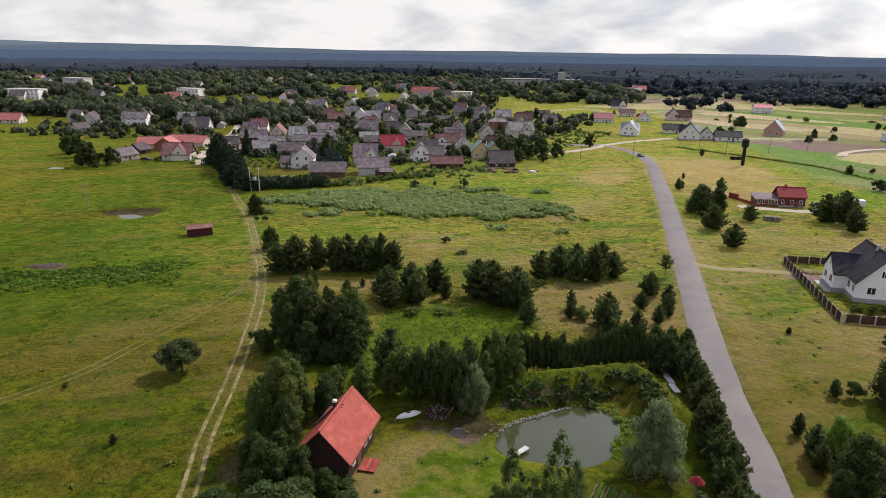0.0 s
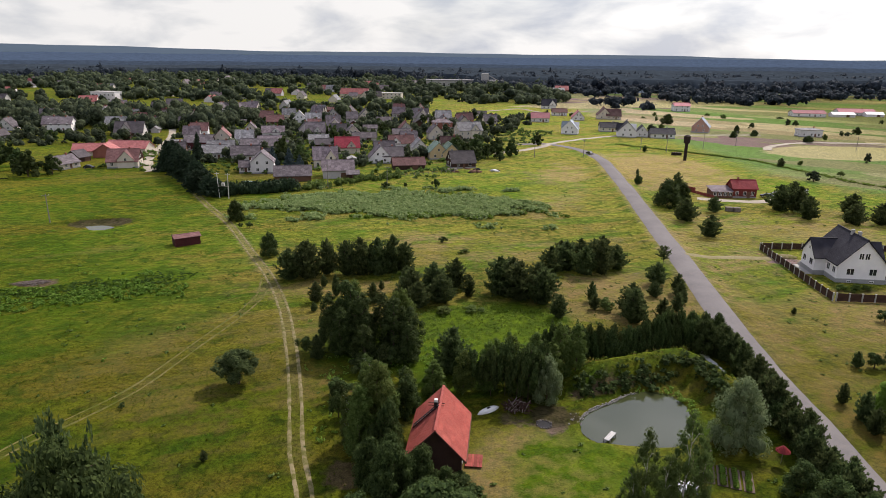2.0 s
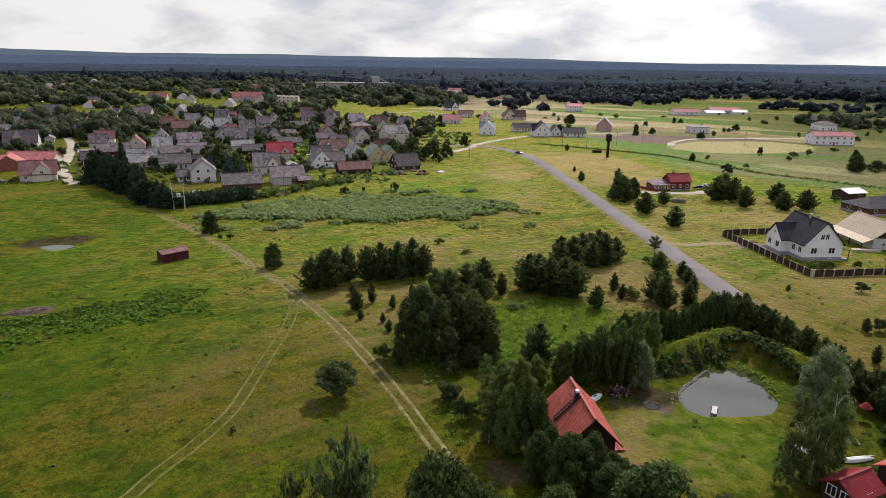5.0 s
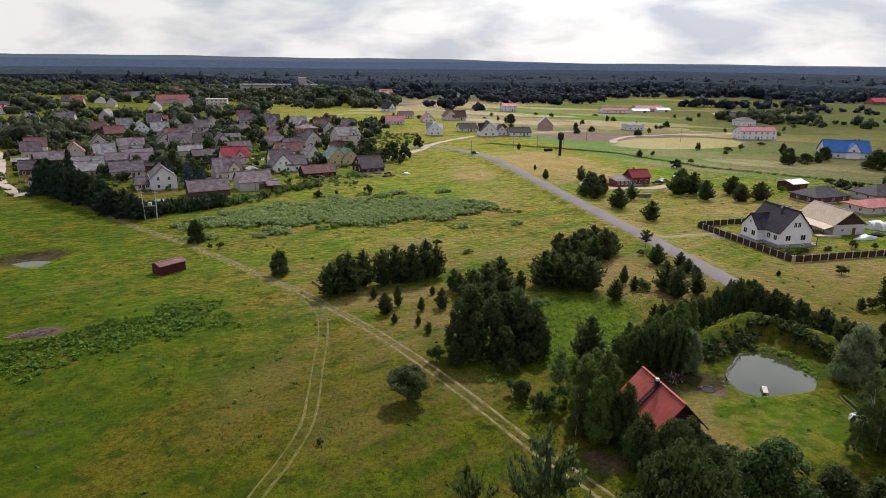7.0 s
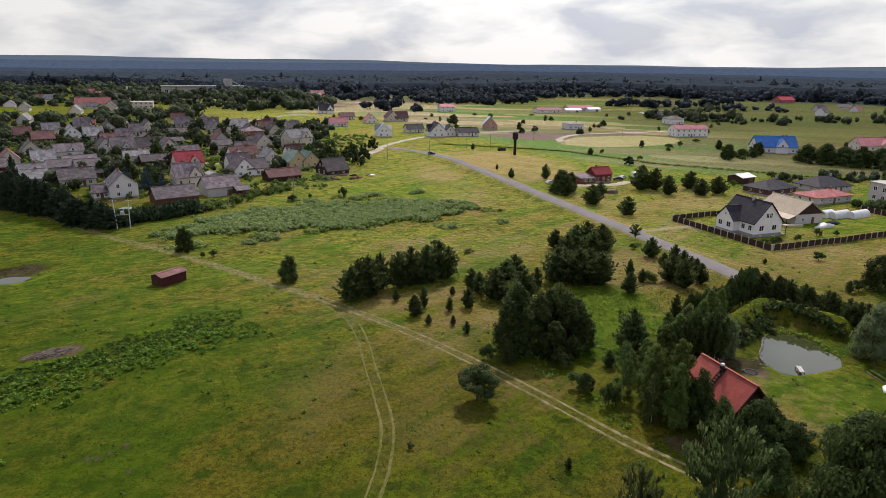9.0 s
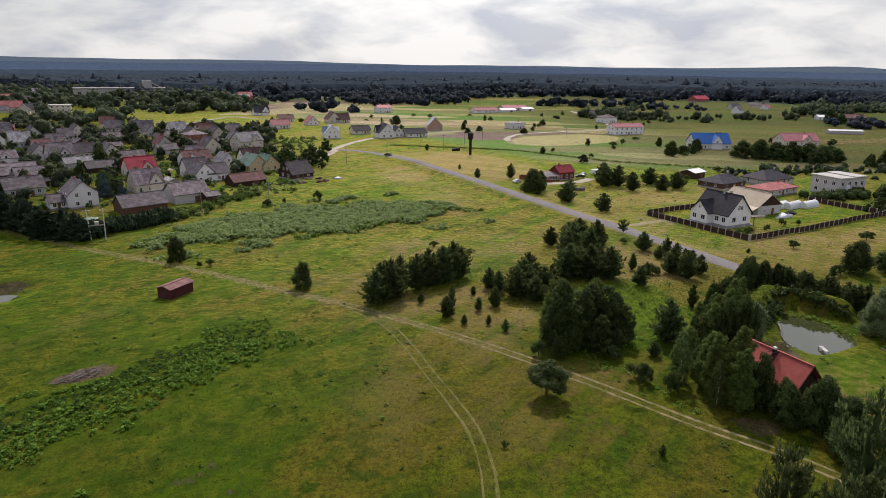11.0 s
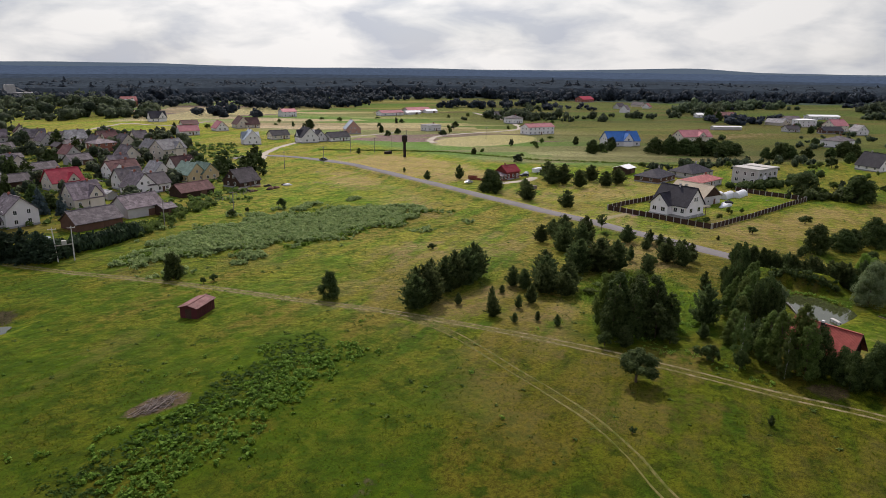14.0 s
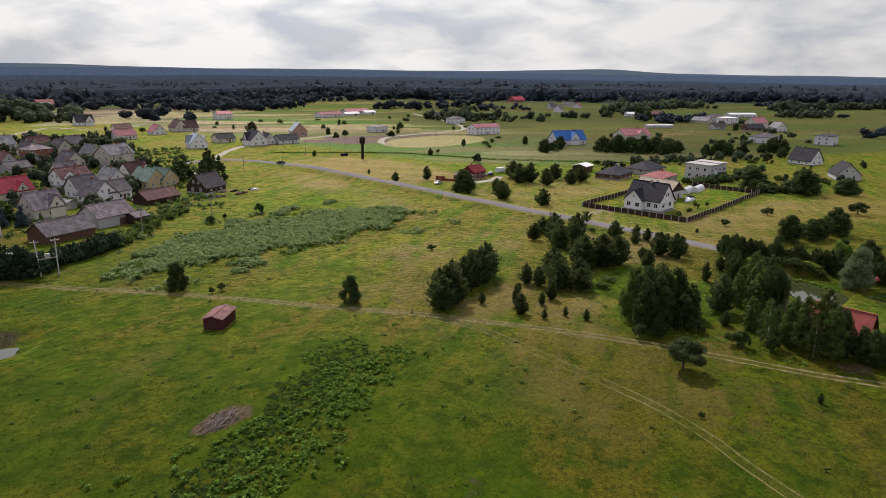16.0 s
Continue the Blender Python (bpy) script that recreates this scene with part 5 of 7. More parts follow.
def plant_meshes(kind, variant):
    if (kind, variant) not in PLANTS:
        name, label, leaf, bark, form, n, size, long, droop, th, tr = KINDS[kind]
        rng = np.random.default_rng(hash_of(kind) + variant * 17)
        if form in ("cone", "open", "spire"):
            v, f = branchy(rng, *{"cone": (15, 10, 0.03, 0.60, 0.34, 0.42, 8, 0.085, 0.5, 0.62), "open": (11, 8, 0.34, 0.50, 0.34, 0.55, 24, 0.040, 0.2, 0.45), "spire": (13, 9, 0.03, 0.95, -0.10, 0.22, 6, 0.10, 0.7, 0.8)}[form])
            lobes = []
        elif form == "round":
            lobes = lobes_round(rng, 44 if n > 1000 else 12, 0.12 if kind in ("garden", "gardendark") else 0.07)
        elif form == "high":
            lobes = [(x * 1.1, y * 1.1, 0.55 + z * 0.45, a, b, c * 0.45) for x, y, z, a, b, c in lobes_round(rng, 44, 0.05)]
        elif form == "lone":
            lobes = [(x * 1.1, y * 1.1, z, a, b, c) for x, y, z, a, b, c in lobes_round(rng, 30, 0.40)]
        elif form == "row":
            lobes = [(x * 1.1, y * 1.1, z, a * 0.8, b * 0.8, c * 1.1) for x, y, z, a, b, c in lobes_round(rng, 26, 0.34)]
        elif form == "tall":
            lobes = [(x * 0.85, y * 0.85, z, a * 0.78, b * 0.78, c * 0.55) for x, y, z, a, b, c in lobes_round(rng, 46, 0.08)]
        else:
            lobes = [(x * 1.1, y * 1.1, 0.15 + z * 0.62, a, b, c * 1.1) for x, y, z, a, b, c in lobes_round(rng, 8, 0.15)]
        if lobes:
            v, f = leafy(lobes, n, size, rng, (0.5 if form in ("tall", "row") else 0.6) if n > 1000 else 0.8, long, droop, squash=0.5 if form == "tall" else 1.0)
        crown = array_mesh("crown", v, f, leaf)
        trunk = wood(th, tr, rng, 6 if n > 1000 else 3, 0.3).mesh("trunk", bark)
        PLANTS[kind, variant] = crown, trunk
    return PLANTS[kind, variant]


def hash_of(text):
    return sum((i + 3) * ord(c) for i, c in enumerate(text))


TREE_RND = random.Random(11)


def plant(kind, x, y, w, h, group="", sink=0.0):
    """One tree or shrub, w wide and h high."""
    name, label = KINDS[kind][:2]
    variant = TREE_RND.randrange(4 if KINDS[kind][5] > 1000 else 5)
    crown, trunk = plant_meshes(kind, variant)
    ob = thing(name, x, y, TREE_RND.uniform(0, 360), label, name.replace("_", " "), group, z=gz(x, y) - sink)
    ob.scale = (w * 1.04, w * 1.04, h)
    part("trunk", trunk, None, ob)
    part("crown", crown, None, ob)
    return ob


def grove(kind, group, rows):
    for x, y, w, h in rows:
        plant(kind, x, y, w, h, group)


# the pines and trees between the track and the road
grove("pine", "row of young pines", [(-64.2, 120.2, 5.8, 6.6), (-60.6, 121.2, 6.6, 8.0), (-62.2, 123, 4.8, 7.2), (-57.2, 124.4, 4.4, 7.6), (-53.2, 124.8, 5.4, 7.6), (-50.2, 125.4, 5.2, 8.2), (-46.4, 126.2, 5.8, 8.0), (-43.4, 127.4, 5.0, 8.4), (-40.8, 128.2, 4.8, 6.8), (-48.2, 127.2, 4.2, 6.4)])
grove("pine", "scattered small pines", [(-55, 108, 3.0, 4.0), (-52, 111.5, 1.6, 4.4), (-54, 103, 1.2, 1.9), (-48, 108, 1.5, 2.7), (-50, 101, 1.0, 1.9), (-49, 97, 1.4, 2.1), (-56, 117, 1.4, 2.4), (-44, 117, 1.2, 1.8), (-44, 108.5, 2.4, 4.0), (-39, 119, 3, 4.4), (-53, 56, 0.9, 1.4), (-33, 77.5, 2, 2.6), (-9, 91.5, 2.1, 4.3)])
grove("pine", "pine thicket", [(-29, 119, 5.2, 6.2), (-26, 114.5, 2.6, 4.4), (-37, 111.5, 5.6, 6.2), (-38.5, 116, 3.2, 4.4), (-33, 115, 5.4, 6.4), (-31, 110.5, 5, 5.6), (-35, 107.5, 4.6, 5), (-26.5, 81, 5.2, 7.2)])
grove("pine", "pine thicket by the road", [(-20, 116.5, 6.4, 7.6), (-16, 114, 7.2, 7.6), (-11.5, 112.5, 6.2, 7), (-17.5, 118.5, 6, 7), (-12.5, 116, 5.4, 7), (-9, 105.5, 3.4, 4.4), (2, 145, 4.2, 4.8), (-6, 142, 4, 4.8), (3.5, 142, 5.2, 6.2), (2, 133, 5, 7.6), (-2, 138, 5.6, 6.4), (-5.5, 134, 5.6, 6.6), (-9, 131, 5.2, 6.2), (-1.5, 131.5, 5, 6.4), (6, 137, 4.6, 5.6)])
grove("pine", "scattered pines by the road", [(13, 127.5, 4, 4.8), (16, 122.5, 2.6, 3.8), (4.5, 109.5, 5, 5.8), (4, 105, 4.6, 6.4), (-2, 115.5, 1.8, 4), (-2, 111, 2, 3), (9.5, 106, 3, 4.4), (15.5, 116, 1.8, 2.8), (15.8, 119, 2.6, 3.4), (11, 120, 2.6, 3.2), (1, 92.5, 2.6, 3.2), (13.5, 112, 2.4, 3.6)])
plant("mature", 17, 139.5, 3.4, 4.9)
grove("bush", "shrubs in the dry grass", [(0, 111, 4, 2.8), (-9, 127, 3.6, 1.6), (13, 135, 2.1, 1.9), (-29, 145, 3, 1.2), (-18, 96, 1.3, 1.1), (-30, 105, 4, 1.6), (-25, 106.5, 4, 1.3)])
grove("alder", "big trees by the track", [(-46.4, 86.6, 5.6, 10.4), (-43.6, 88, 6.4, 12.2), (-44, 84.4, 5, 8.8), (-41, 85.8, 6.2, 11.2), (-38.2, 87.4, 6, 10.6), (-36, 85.6, 5.8, 10.4), (-33.6, 86.4, 5, 8.6), (-33.4, 83.8, 4.4, 6.8), (-40, 82.5, 4.6, 7)])
grove("pine", "small pines under big trees", [(-47.6, 83.4, 2.8, 3.8), (-37, 82, 2.6, 3.6)])
grove("light", "pale trees by the track", [(-35.5, 89.5, 6, 10.2), (-43, 90.5, 5, 10.8)])
plant("lone", -56.5, 74.5, 6.2, 5.2)
plant("broad", -74.4, 136.2, 4.6, 5.8)
plant("broad", -96.3, 168.3, 4.8, 6.2)
plant("darkbush", -89.5, 161.5, 1.8, 2.2)
grove("darkbush", "small field shrubs", [(-92, 161, 1.4, 1.8), (-35, 153.5, 2.4, 2.0), (-44.5, 224.5, 3.1, 4.4), (-62.5, 222.5, 3.0, 3.2), (-56, 226, 1.7, 2.2), (-81, 183, 2.5, 1.7), (-69, 66, 1.0, 1.1)])

# round the cabin
grove("birch", "birches by the cabin", [(-36.5, 69, 3.8, 8.6), (-33.8, 66.8, 3.6, 8), (-37.4, 61.5, 3.2, 7.2)])
grove("ash", "trees behind the cabin", [(-32, 73.5, 3.2, 4.6), (-28.5, 74.5, 4, 5.4), (-24.5, 75.5, 4.2, 6.6), (-21, 76.5, 4.6, 7.6), (-18, 78.5, 4.6, 8.2), (-14.5, 79, 4.4, 8.8), (-11, 81, 4.6, 9), (-8.5, 81.5, 3.8, 7.6), (-16.5, 75.5, 3.8, 7.2), (-12, 78, 3.6, 7.4), (-20, 80.5, 3.6, 6.6), (-14.5, 82, 3.6, 7)])
grove("ash", "tall trees beside the cabin", [(-35.6, 59.4, 4.8, 9.6), (-33.8, 61.6, 5.6, 11.8), (-35.4, 63.6, 4.8, 10), (-34.2, 66, 4.8, 9)])
grove("broad", "leafy trees round the cabin", [(-30.4, 51.4, 5.4, 7.4), (-27.4, 52.8, 4.2, 6.2), (-24.8, 53.2, 3.0, 3.6), (-33.2, 54, 4.0, 6.0), (-32, 59, 4.2, 7.8), (-31.2, 56, 3.4, 5.4), (-26.6, 49.6, 4.6, 4.6), (-31.5, 69, 4, 5.6)])
grove("row", "slim trees behind the firewood", [(-15.5, 74.6, 4.2, 8.6), (-18.6, 75.6, 4, 8.2), (-23.4, 76.2, 3.4, 6.6), (-20.6, 75.2, 3.4, 7.2), (-17, 74.2, 3.2, 7.6), (-13.6, 76.4, 3.4, 8)])
grove("darkbush", "dark shrubs round the cabin", [(-41, 72, 3.9, 3.4), (-39, 67.5, 2.4, 2.9), (-36, 83, 3.6, 3.8), (-27.6, 54.8, 2.4, 2.6), (-25.2, 54.8, 2.2, 2.0), (-23.0, 54.4, 3.0, 2.2), (-22.2, 52.2, 3.4, 2.4), (-40.1, 67.1, 2.2, 4.4), (-40.9, 71.1, 2.2, 3.6), (-50, 85.5, 2.8, 3.4), (-40, 79.5, 3.4, 3)])
grove("mature", "tall open pines by the track", [(-53, 34.3, 6.6, 19), (-58.5, 31, 6.4, 15), (-57.6, 38.1, 4.6, 13)])
plant("high", -46.4, 27, 9.4, 21.4)
plant("high", -59.5, 30.5, 6, 13)
grove("broad", "trees at the garden's end", [(-25, 42.5, 9, 9.4), (-19, 40, 7, 7), (-33, 46, 5, 5), (-14, 37, 8, 8)])
grove("row", "row of close trees behind the bank", [(10.8, 93.2, 3, 5.6), (12.4, 94.6, 3.2, 5.2), (13.8, 96.4, 3, 5.8), (11.4, 95.6, 2.8, 6.2)])
plant("willow", -13, 74.5, 4.2, 7.0)
plant("willow", 9.2, 66.4, 6.8, 9.4)
grove("birch", "birches by the pond", [(-5.0, 50.6, 4.6, 11), (-0.9, 51.6, 5.0, 13), (-3.0, 50.4, 4.2, 9), (0.8, 52.6, 4, 9.4), (-6.4, 50.2, 3.2, 7)])
for i in range(44):
    q = i / 43
    plant("row", -12.5 + 22.5 * q + TREE_RND.uniform(-0.4, 0.4), 84 + 9.2 * q + TREE_RND.uniform(-0.7, 0.7), TREE_RND.uniform(2.2, 3.1), 6.1 + 0.8 * math.sin(q * 9) + TREE_RND.uniform(-1.2, 1.3), "row of close trees behind the bank", 0.3)
for i in range(46):
    q = i / 45
    plant("pine" if i % 6 else "broad", 16.3 + 1.0 * q + TREE_RND.uniform(-1.0, 0.6), 98 - 50 * q, TREE_RND.uniform(2.6, 4.0), TREE_RND.uniform(3.4, 5.6), "row of trees along the road")
grove("broad", "garden trees", [(13, 57, 4.4, 4.6), (14.5, 53, 5, 5.4), (12.8, 92.5, 4.6, 6.2)])
grove("darkbush", "shrubs on the bank", [(9.4, 79.4, 1.8, 1.5), (10.2, 77.6, 2.0, 1.7), (10.8, 75.6, 1.8, 1.5), (11.2, 73.4, 2.2, 1.8), (2.2, 79.6, 2.0, 1.0), (8.2, 83.2, 1.6, 1.2)])

# east of the road
grove("broad", "round trees by the red house", [(33, 206, 9.6, 9.2), (38.4, 209, 6.4, 7.6)])
grove("pine", "dark pines by the red house", [ (34, 187, 6.4, 6.6), (36.2, 170, 5.6, 5.9), (46, 200, 4.4, 5), (44, 238, 3.8, 6), (30.5, 243, 2.6, 4), (35, 267, 1.3, 2.3), (32, 246, 2.2, 2.8)])
grove("pine", "pines behind the fenced house", [(68, 206, 8.2, 8), (73, 204, 6.8, 8.2), (72, 195, 6, 7), (76, 216, 7, 7.4), (88, 202, 6.8, 6.6), (83, 190, 6, 6), (91, 190, 6.8, 6.4), (104, 298, 3, 3.8), (51, 334, 2.5, 3.3)])
grove("broad", "trees on the plain", [(127, 429, 3.7, 5.5), (134, 418, 4.7, 3.8), (118, 407, 4.6, 4.0), (96, 482, 9.3, 7.3), (155, 391, 5.2, 4.0), (165, 264, 8, 8), (191, 299, 4, 5.5), (195, 274, 8, 7), (186, 268, 5, 5)])
grove("darkbush", "shrubs in the dry field", [(50, 111, 3.2, 2.7), (38, 91, 2.8, 3.2), (77, 108, 4.4, 3.3), (100, 87, 6.6, 5.4), (28.5, 75, 2, 2)])
grove("broad", "trees at the field's edge", [(43, 90.5, 7, 7.6), (50, 87, 7, 6), (54, 86, 6, 5.6), (62, 84, 8, 8), (31, 69, 6, 6.6), (33, 62, 6, 6), (28.5, 66, 3, 4), (128, 112, 12, 10), (135, 134, 11, 8), (140, 100, 10, 6.6), (120, 128, 5, 5), (38, 76, 4, 4.4)])
grove("lime", "bright garden trees", [(30.6, 75.3, 3.4, 5.2), (32.2, 73.9, 3.0, 4.2)])
grove("pine", "small pines at the field's edge", [(27.5, 78.8, 1.6, 3.0), (28, 74.3, 2.4, 4.2), (27.9, 71.3, 2.2, 3.6), (35.5, 91.3, 1.8, 2.6), (35.1, 113.2, 1.0, 1.3)])
grove("broad", "clump by the blue roof", [(196, 244, 11.7, 9.4), (200, 236, 10.4, 10.5), (206, 231, 11.7, 9.4), (212, 226, 10.4, 10.1), (218, 221, 11.7, 9.8), (224, 217, 10.4, 8.6), (213, 213, 9.1, 7.5), (203, 240, 9.1, 8.6), (231, 214, 10.4, 7.0), (238, 222, 10.4, 7.4), (178, 268, 7.8, 4.8), (207, 225, 7.8, 7.0)])

grove("broad", "dark trees in the eastern gardens", [(233, 190, 9, 9), (238, 186, 8, 8), (229, 195, 6, 6.5), (274, 173, 9, 9), (280, 169, 8, 8), (268, 177, 6, 6), (304, 182, 6, 5), (322, 190, 5, 4.4), (456, 362, 10, 13), (463, 356, 8, 9), (250, 160, 6, 6), (262, 152, 7, 6), (330, 212, 5, 5), (414, 250, 6, 6)])
# hedge trees and gardens of the village
for i in range(30):
    q = i / 29
    plant("hedgepine" if i % 3 else "spruce", -158 + 40 * q + TREE_RND.uniform(-2.5, 2.5), 248 - 48 * q + TREE_RND.uniform(-2, 2.5), TREE_RND.uniform(6.5, 8.5), TREE_RND.uniform(8.5, 12) * (1 - 0.35 * q * q), "dark row by the lane")
plant("spruce", -154, 266, 6, 12)
grove("blue", "garden spruces", [(-117, 257, 5.6, 8.6), (-110.5, 258.5, 5.6, 8), (-105, 255.5, 4.6, 6)])
grove("gardendark", "dark garden trees", [(-118, 273, 8, 11), (-110, 272, 8, 8), (-33, 288, 7, 6.5), (-24, 303, 9, 9.5), (-34, 308, 11, 10.5), (-28, 299, 8, 7), (-17, 309, 7, 8.5), (-39, 300, 8, 7.5), (-22, 293, 4, 3.4), (-44, 309, 9, 9), (-111, 333, 8, 11), (-3, 348, 7, 7), (-107, 264, 7, 6)])

grove("bush", "shrubs before the fenced house", [(50.5, 128.5, 2.4, 1.8), (53, 127.6, 2.6, 2.0), (55.6, 128.4, 2.2, 1.6), (62, 128, 2.2, 2.2), (72, 130.5, 2.4, 2.8), (77, 128.5, 1.8, 2.2)])
grove("gardendark", "big dark trees at the meadow's end", [(-201, 222.5, 11, 10), (-206, 229, 8, 8), (-196, 229, 7, 8), (-215, 236, 8, 9), (-224, 243, 9, 10), (-236, 250, 10, 11)])
grove("gardendark", "dark trees by the eastern houses", [(241, 190, 11, 9), (282, 174, 9, 8.6), (250, 182, 8, 7), (134.6, 114, 10, 9.5), (140, 118, 8, 8), (146, 102.5, 8, 5.5), (300, 182, 8, 7), (222, 158, 7, 6)])


# ---- the fenced white house ----
wh = house(57, 140.2, 12.6, 10, 9.7, R_DARK, W_WHITE, "white rendered house with a dark tiled roof and two chimneys", 90, 4.4, chimneys=((-0.02, 0.02), (-0.16, -0.04)), plinth=False, windows=0)
WING = Matrix.Translation((2.2, 3.7, 0)) @ Matrix.Rotation(radians(90), 4, "Z")
wing = part("wing", gable_walls(Shape(), 7.4, 6.4, 4.3, 7.6, WING), W_WHITE, wh)
part("wing_roof", gable_roof(Shape(), 7.4, 6.4, 4.3, 7.65, 0.4, 0.18, WING, back=3.6), R_DARK, wing)
BACK = Matrix.Translation((1.2, -3.6, 0)) @ Matrix.Rotation(radians(-90), 4, "Z")
wing = part("wing", gable_walls(Shape(), 6, 5.4, 4.3, 7.3, BACK), W_WHITE, wh)
part("wing_roof", gable_roof(Shape(), 6, 5.4, 4.3, 7.35, 0.4, 0.18, BACK, back=3.0), R_DARK, wing)
base = Shape()
for x0, y0, x1, y1 in ((-6.38, -5.08, 6.38, -5.0), (-6.38, 5.0, -1.06, 5.08), (5.46, 5.0, 6.38, 5.08), (-6.38, -5.0, -6.3, 5.0), (6.3, -5.0, 6.38, 5.0), (-1.08, 5.08, -1.0, 7.4), (5.4, 5.08, 5.48, 7.4), (-1.08, 7.4, 5.48, 7.48)):
    base.box(x0, y0, -0.5, x1, y1, 1.15)
part("plinth", base, PLINTH, wh)
part("ledge", Shape().box(-6.42, -5.12, 1.15, -6.3, 5.12, 1.27).box(-6.3, 5.0, 1.15, -1.0, 5.12, 1.27).box(-1.12, 7.4, 1.15, 5.52, 7.52, 1.27), FRAME, wh)
for v in (-2.3, 2.3):
    window(wh, -6.3, v, 2.0, -90, 1.6, 1.5)
    window(wh, -6.38, v, 0.35, -90, 0.95, 0.5)
for v in (-0.62, 0.62):
    window(wh, -6.3, v, 5.5, -90, 1.05, 1.45)
for u in (-4.9, -2.4):
    window(wh, u, 5.0, 2.0, 180, 1.3, 1.5)
for u in (0.6, 3.8):
    window(wh, u, 7.4, 2.0, 180, 1.5, 1.5)
window(wh, 2.2, 7.4, 5.2, 180, 0.7, 0.8)
for u in (-4.0, 4.6):
    window(wh, u, -5.0, 2.0, 0, 1.3, 1.5)
door(wh, -2.6, -5.0, 0.9, 0, W_BROWN)
for k in range(4):
    part("step", Shape().box(5.6 + 0.32 * k, 5.4, -0.3, 5.92 + 0.32 * k, 7.4, 1.0 - 0.25 * k), CONCRETE, wh)
part("path", Shape().box(-0.8, 7.5, -0.3, 6.2, 8.6, 0.16), CONCRETE, wh)
part("terrace", Shape().box(-6, -7.2, -0.3, -2, -5.09, 0.5), PLINTH, wh)
part("porch_roof", Shape().slab((-6.2, -5, 3.2), (-6.2, -7.4, 2.7), (-2.6, -7.4, 2.7), (-2.6, -5, 3.2), 0.15), R_DARK, wh)
for u, v in ((-6.0, -7.2), (-2.8, -7.2)):
    part("porch_post", Shape().box(u - 0.08, v - 0.08, 0, u + 0.08, v + 0.08, 2.6), W_BROWN, wh)
bn = house(83, 150, 15, 10, 6.6, R_BEIGE, W_GREY, "barn with a wide beige sheet roof and a dark boarded gable", 86, 3.0, gable=W_WOOD, chimneys=(), plinth=False, windows=0, name="barn", category="barn")
part("lean_to_roof", Shape().slab((-7.9, 5.4, 2.85), (7.9, 5.4, 2.85), (7.9, 8.2, 1.95), (-7.9, 8.2, 1.95), 0.15), R_BEIGE, bn)
for u in (-7.2, -2.4, 2.4, 7.2):
    part("post", Shape().box(u - 0.1, 7.8, -0.4, u + 0.1, 8.0, 1.95), W_WOOD, bn)
door(bn, -7.5, -1.5, 0.0, -90, W_BROWN)
window(bn, -7.5, 2.2, 1.0, -90, 1.0, 0.8)
FENCE_POST = Shape().box(-0.12, -0.12, -0.4, 0.12, 0.12, 1.72).box(-0.16, -0.16, 1.72, 0.16, 0.16, 1.78).mesh("post", CONCRETE)
cuts = [0.16]
for i in range(11):
    cuts += [0.18 + i * 0.196 + 0.17, 0.18 + (i + 1) * 0.196]
FENCE_PANEL = lattice(Shape(), cuts[:-2] + [2.34], (0.05, 0.16, 1.58, 1.66), {(2 * i + 1, 1) for i in range(10)}, -0.025, 0.025).mesh("panel", W_WOOD)


def fence(ax, ay, bx, by, label):
    n = max(1, round(math.hypot(bx - ax, by - ay) / 2.5))
    turn = math.degrees(math.atan2(by - ay, bx - ax))
    ob = thing("fence", ax, ay, turn, label, "fence")
    step = math.hypot(bx - ax, by - ay) / n
    for i in range(n + 1):
        px, py = ax + (bx - ax) * i / n, ay + (by - ay) * i / n
        dz = gz(px, py) - gz(ax, ay)
        p = part("post", FENCE_POST, None, ob)
        p.location = (i * step, 0, dz)
        if i < n:
            q = part("panel", FENCE_PANEL, None, ob)
            q.matrix_basis = pose(i * step, 0, dz) @ Matrix.Diagonal((step / 2.5, 1, 1, 1))


fence(45.6, 159.5, 45.8, 121.5, "dark boarded fence with pale concrete posts along a yard")
fence(46.4, 121.4, 116, 124.5, "dark boarded fence with pale posts beside a field")
fence(46.2, 160, 78, 160.5, "dark boarded fence with pale posts behind a yard")
fence(116.2, 125.2, 117, 152, "dark boarded fence with pale posts at the garden's end")
for x, y, rz, L in ((100, 146.5, 8, 8), (106.5, 145, 8, 8.5), (97, 148.5, 8, 5)):
    g = thing("greenhouse", x, y, rz, "arched white film greenhouse on the lawn", "greenhouse", "greenhouses")
    s = Shape()
    n = 12
    for i in range(n):
        a0, a1 = math.pi * i / n, math.pi * (i + 1) / n
        s.add([(-L / 2, -1.7 * math.cos(a0), 2.2 * math.sin(a0)), (L / 2, -1.7 * math.cos(a0), 2.2 * math.sin(a0)), (L / 2, -1.7 * math.cos(a1), 2.2 * math.sin(a1)), (-L / 2, -1.7 * math.cos(a1), 2.2 * math.sin(a1))], [(0, 1, 2, 3)])
    for q in (-1, 1):
        s.add([(q * L / 2, -1.7 * math.cos(math.pi * i / n), 2.2 * math.sin(math.pi * i / n)) for i in range(n + 1)], [tuple(range(n + 1))])
    part("cover", s, PLASTIC, g)
    for k in range(5):
        u = -L / 2 + L * k / 4
        part("hoop", Shape().tube([(u, -1.73 * math.cos(math.pi * i / 8), 2.24 * math.sin(math.pi * i / 8)) for i in range(9)], [0.04] * 9, 5), FRAME, g)


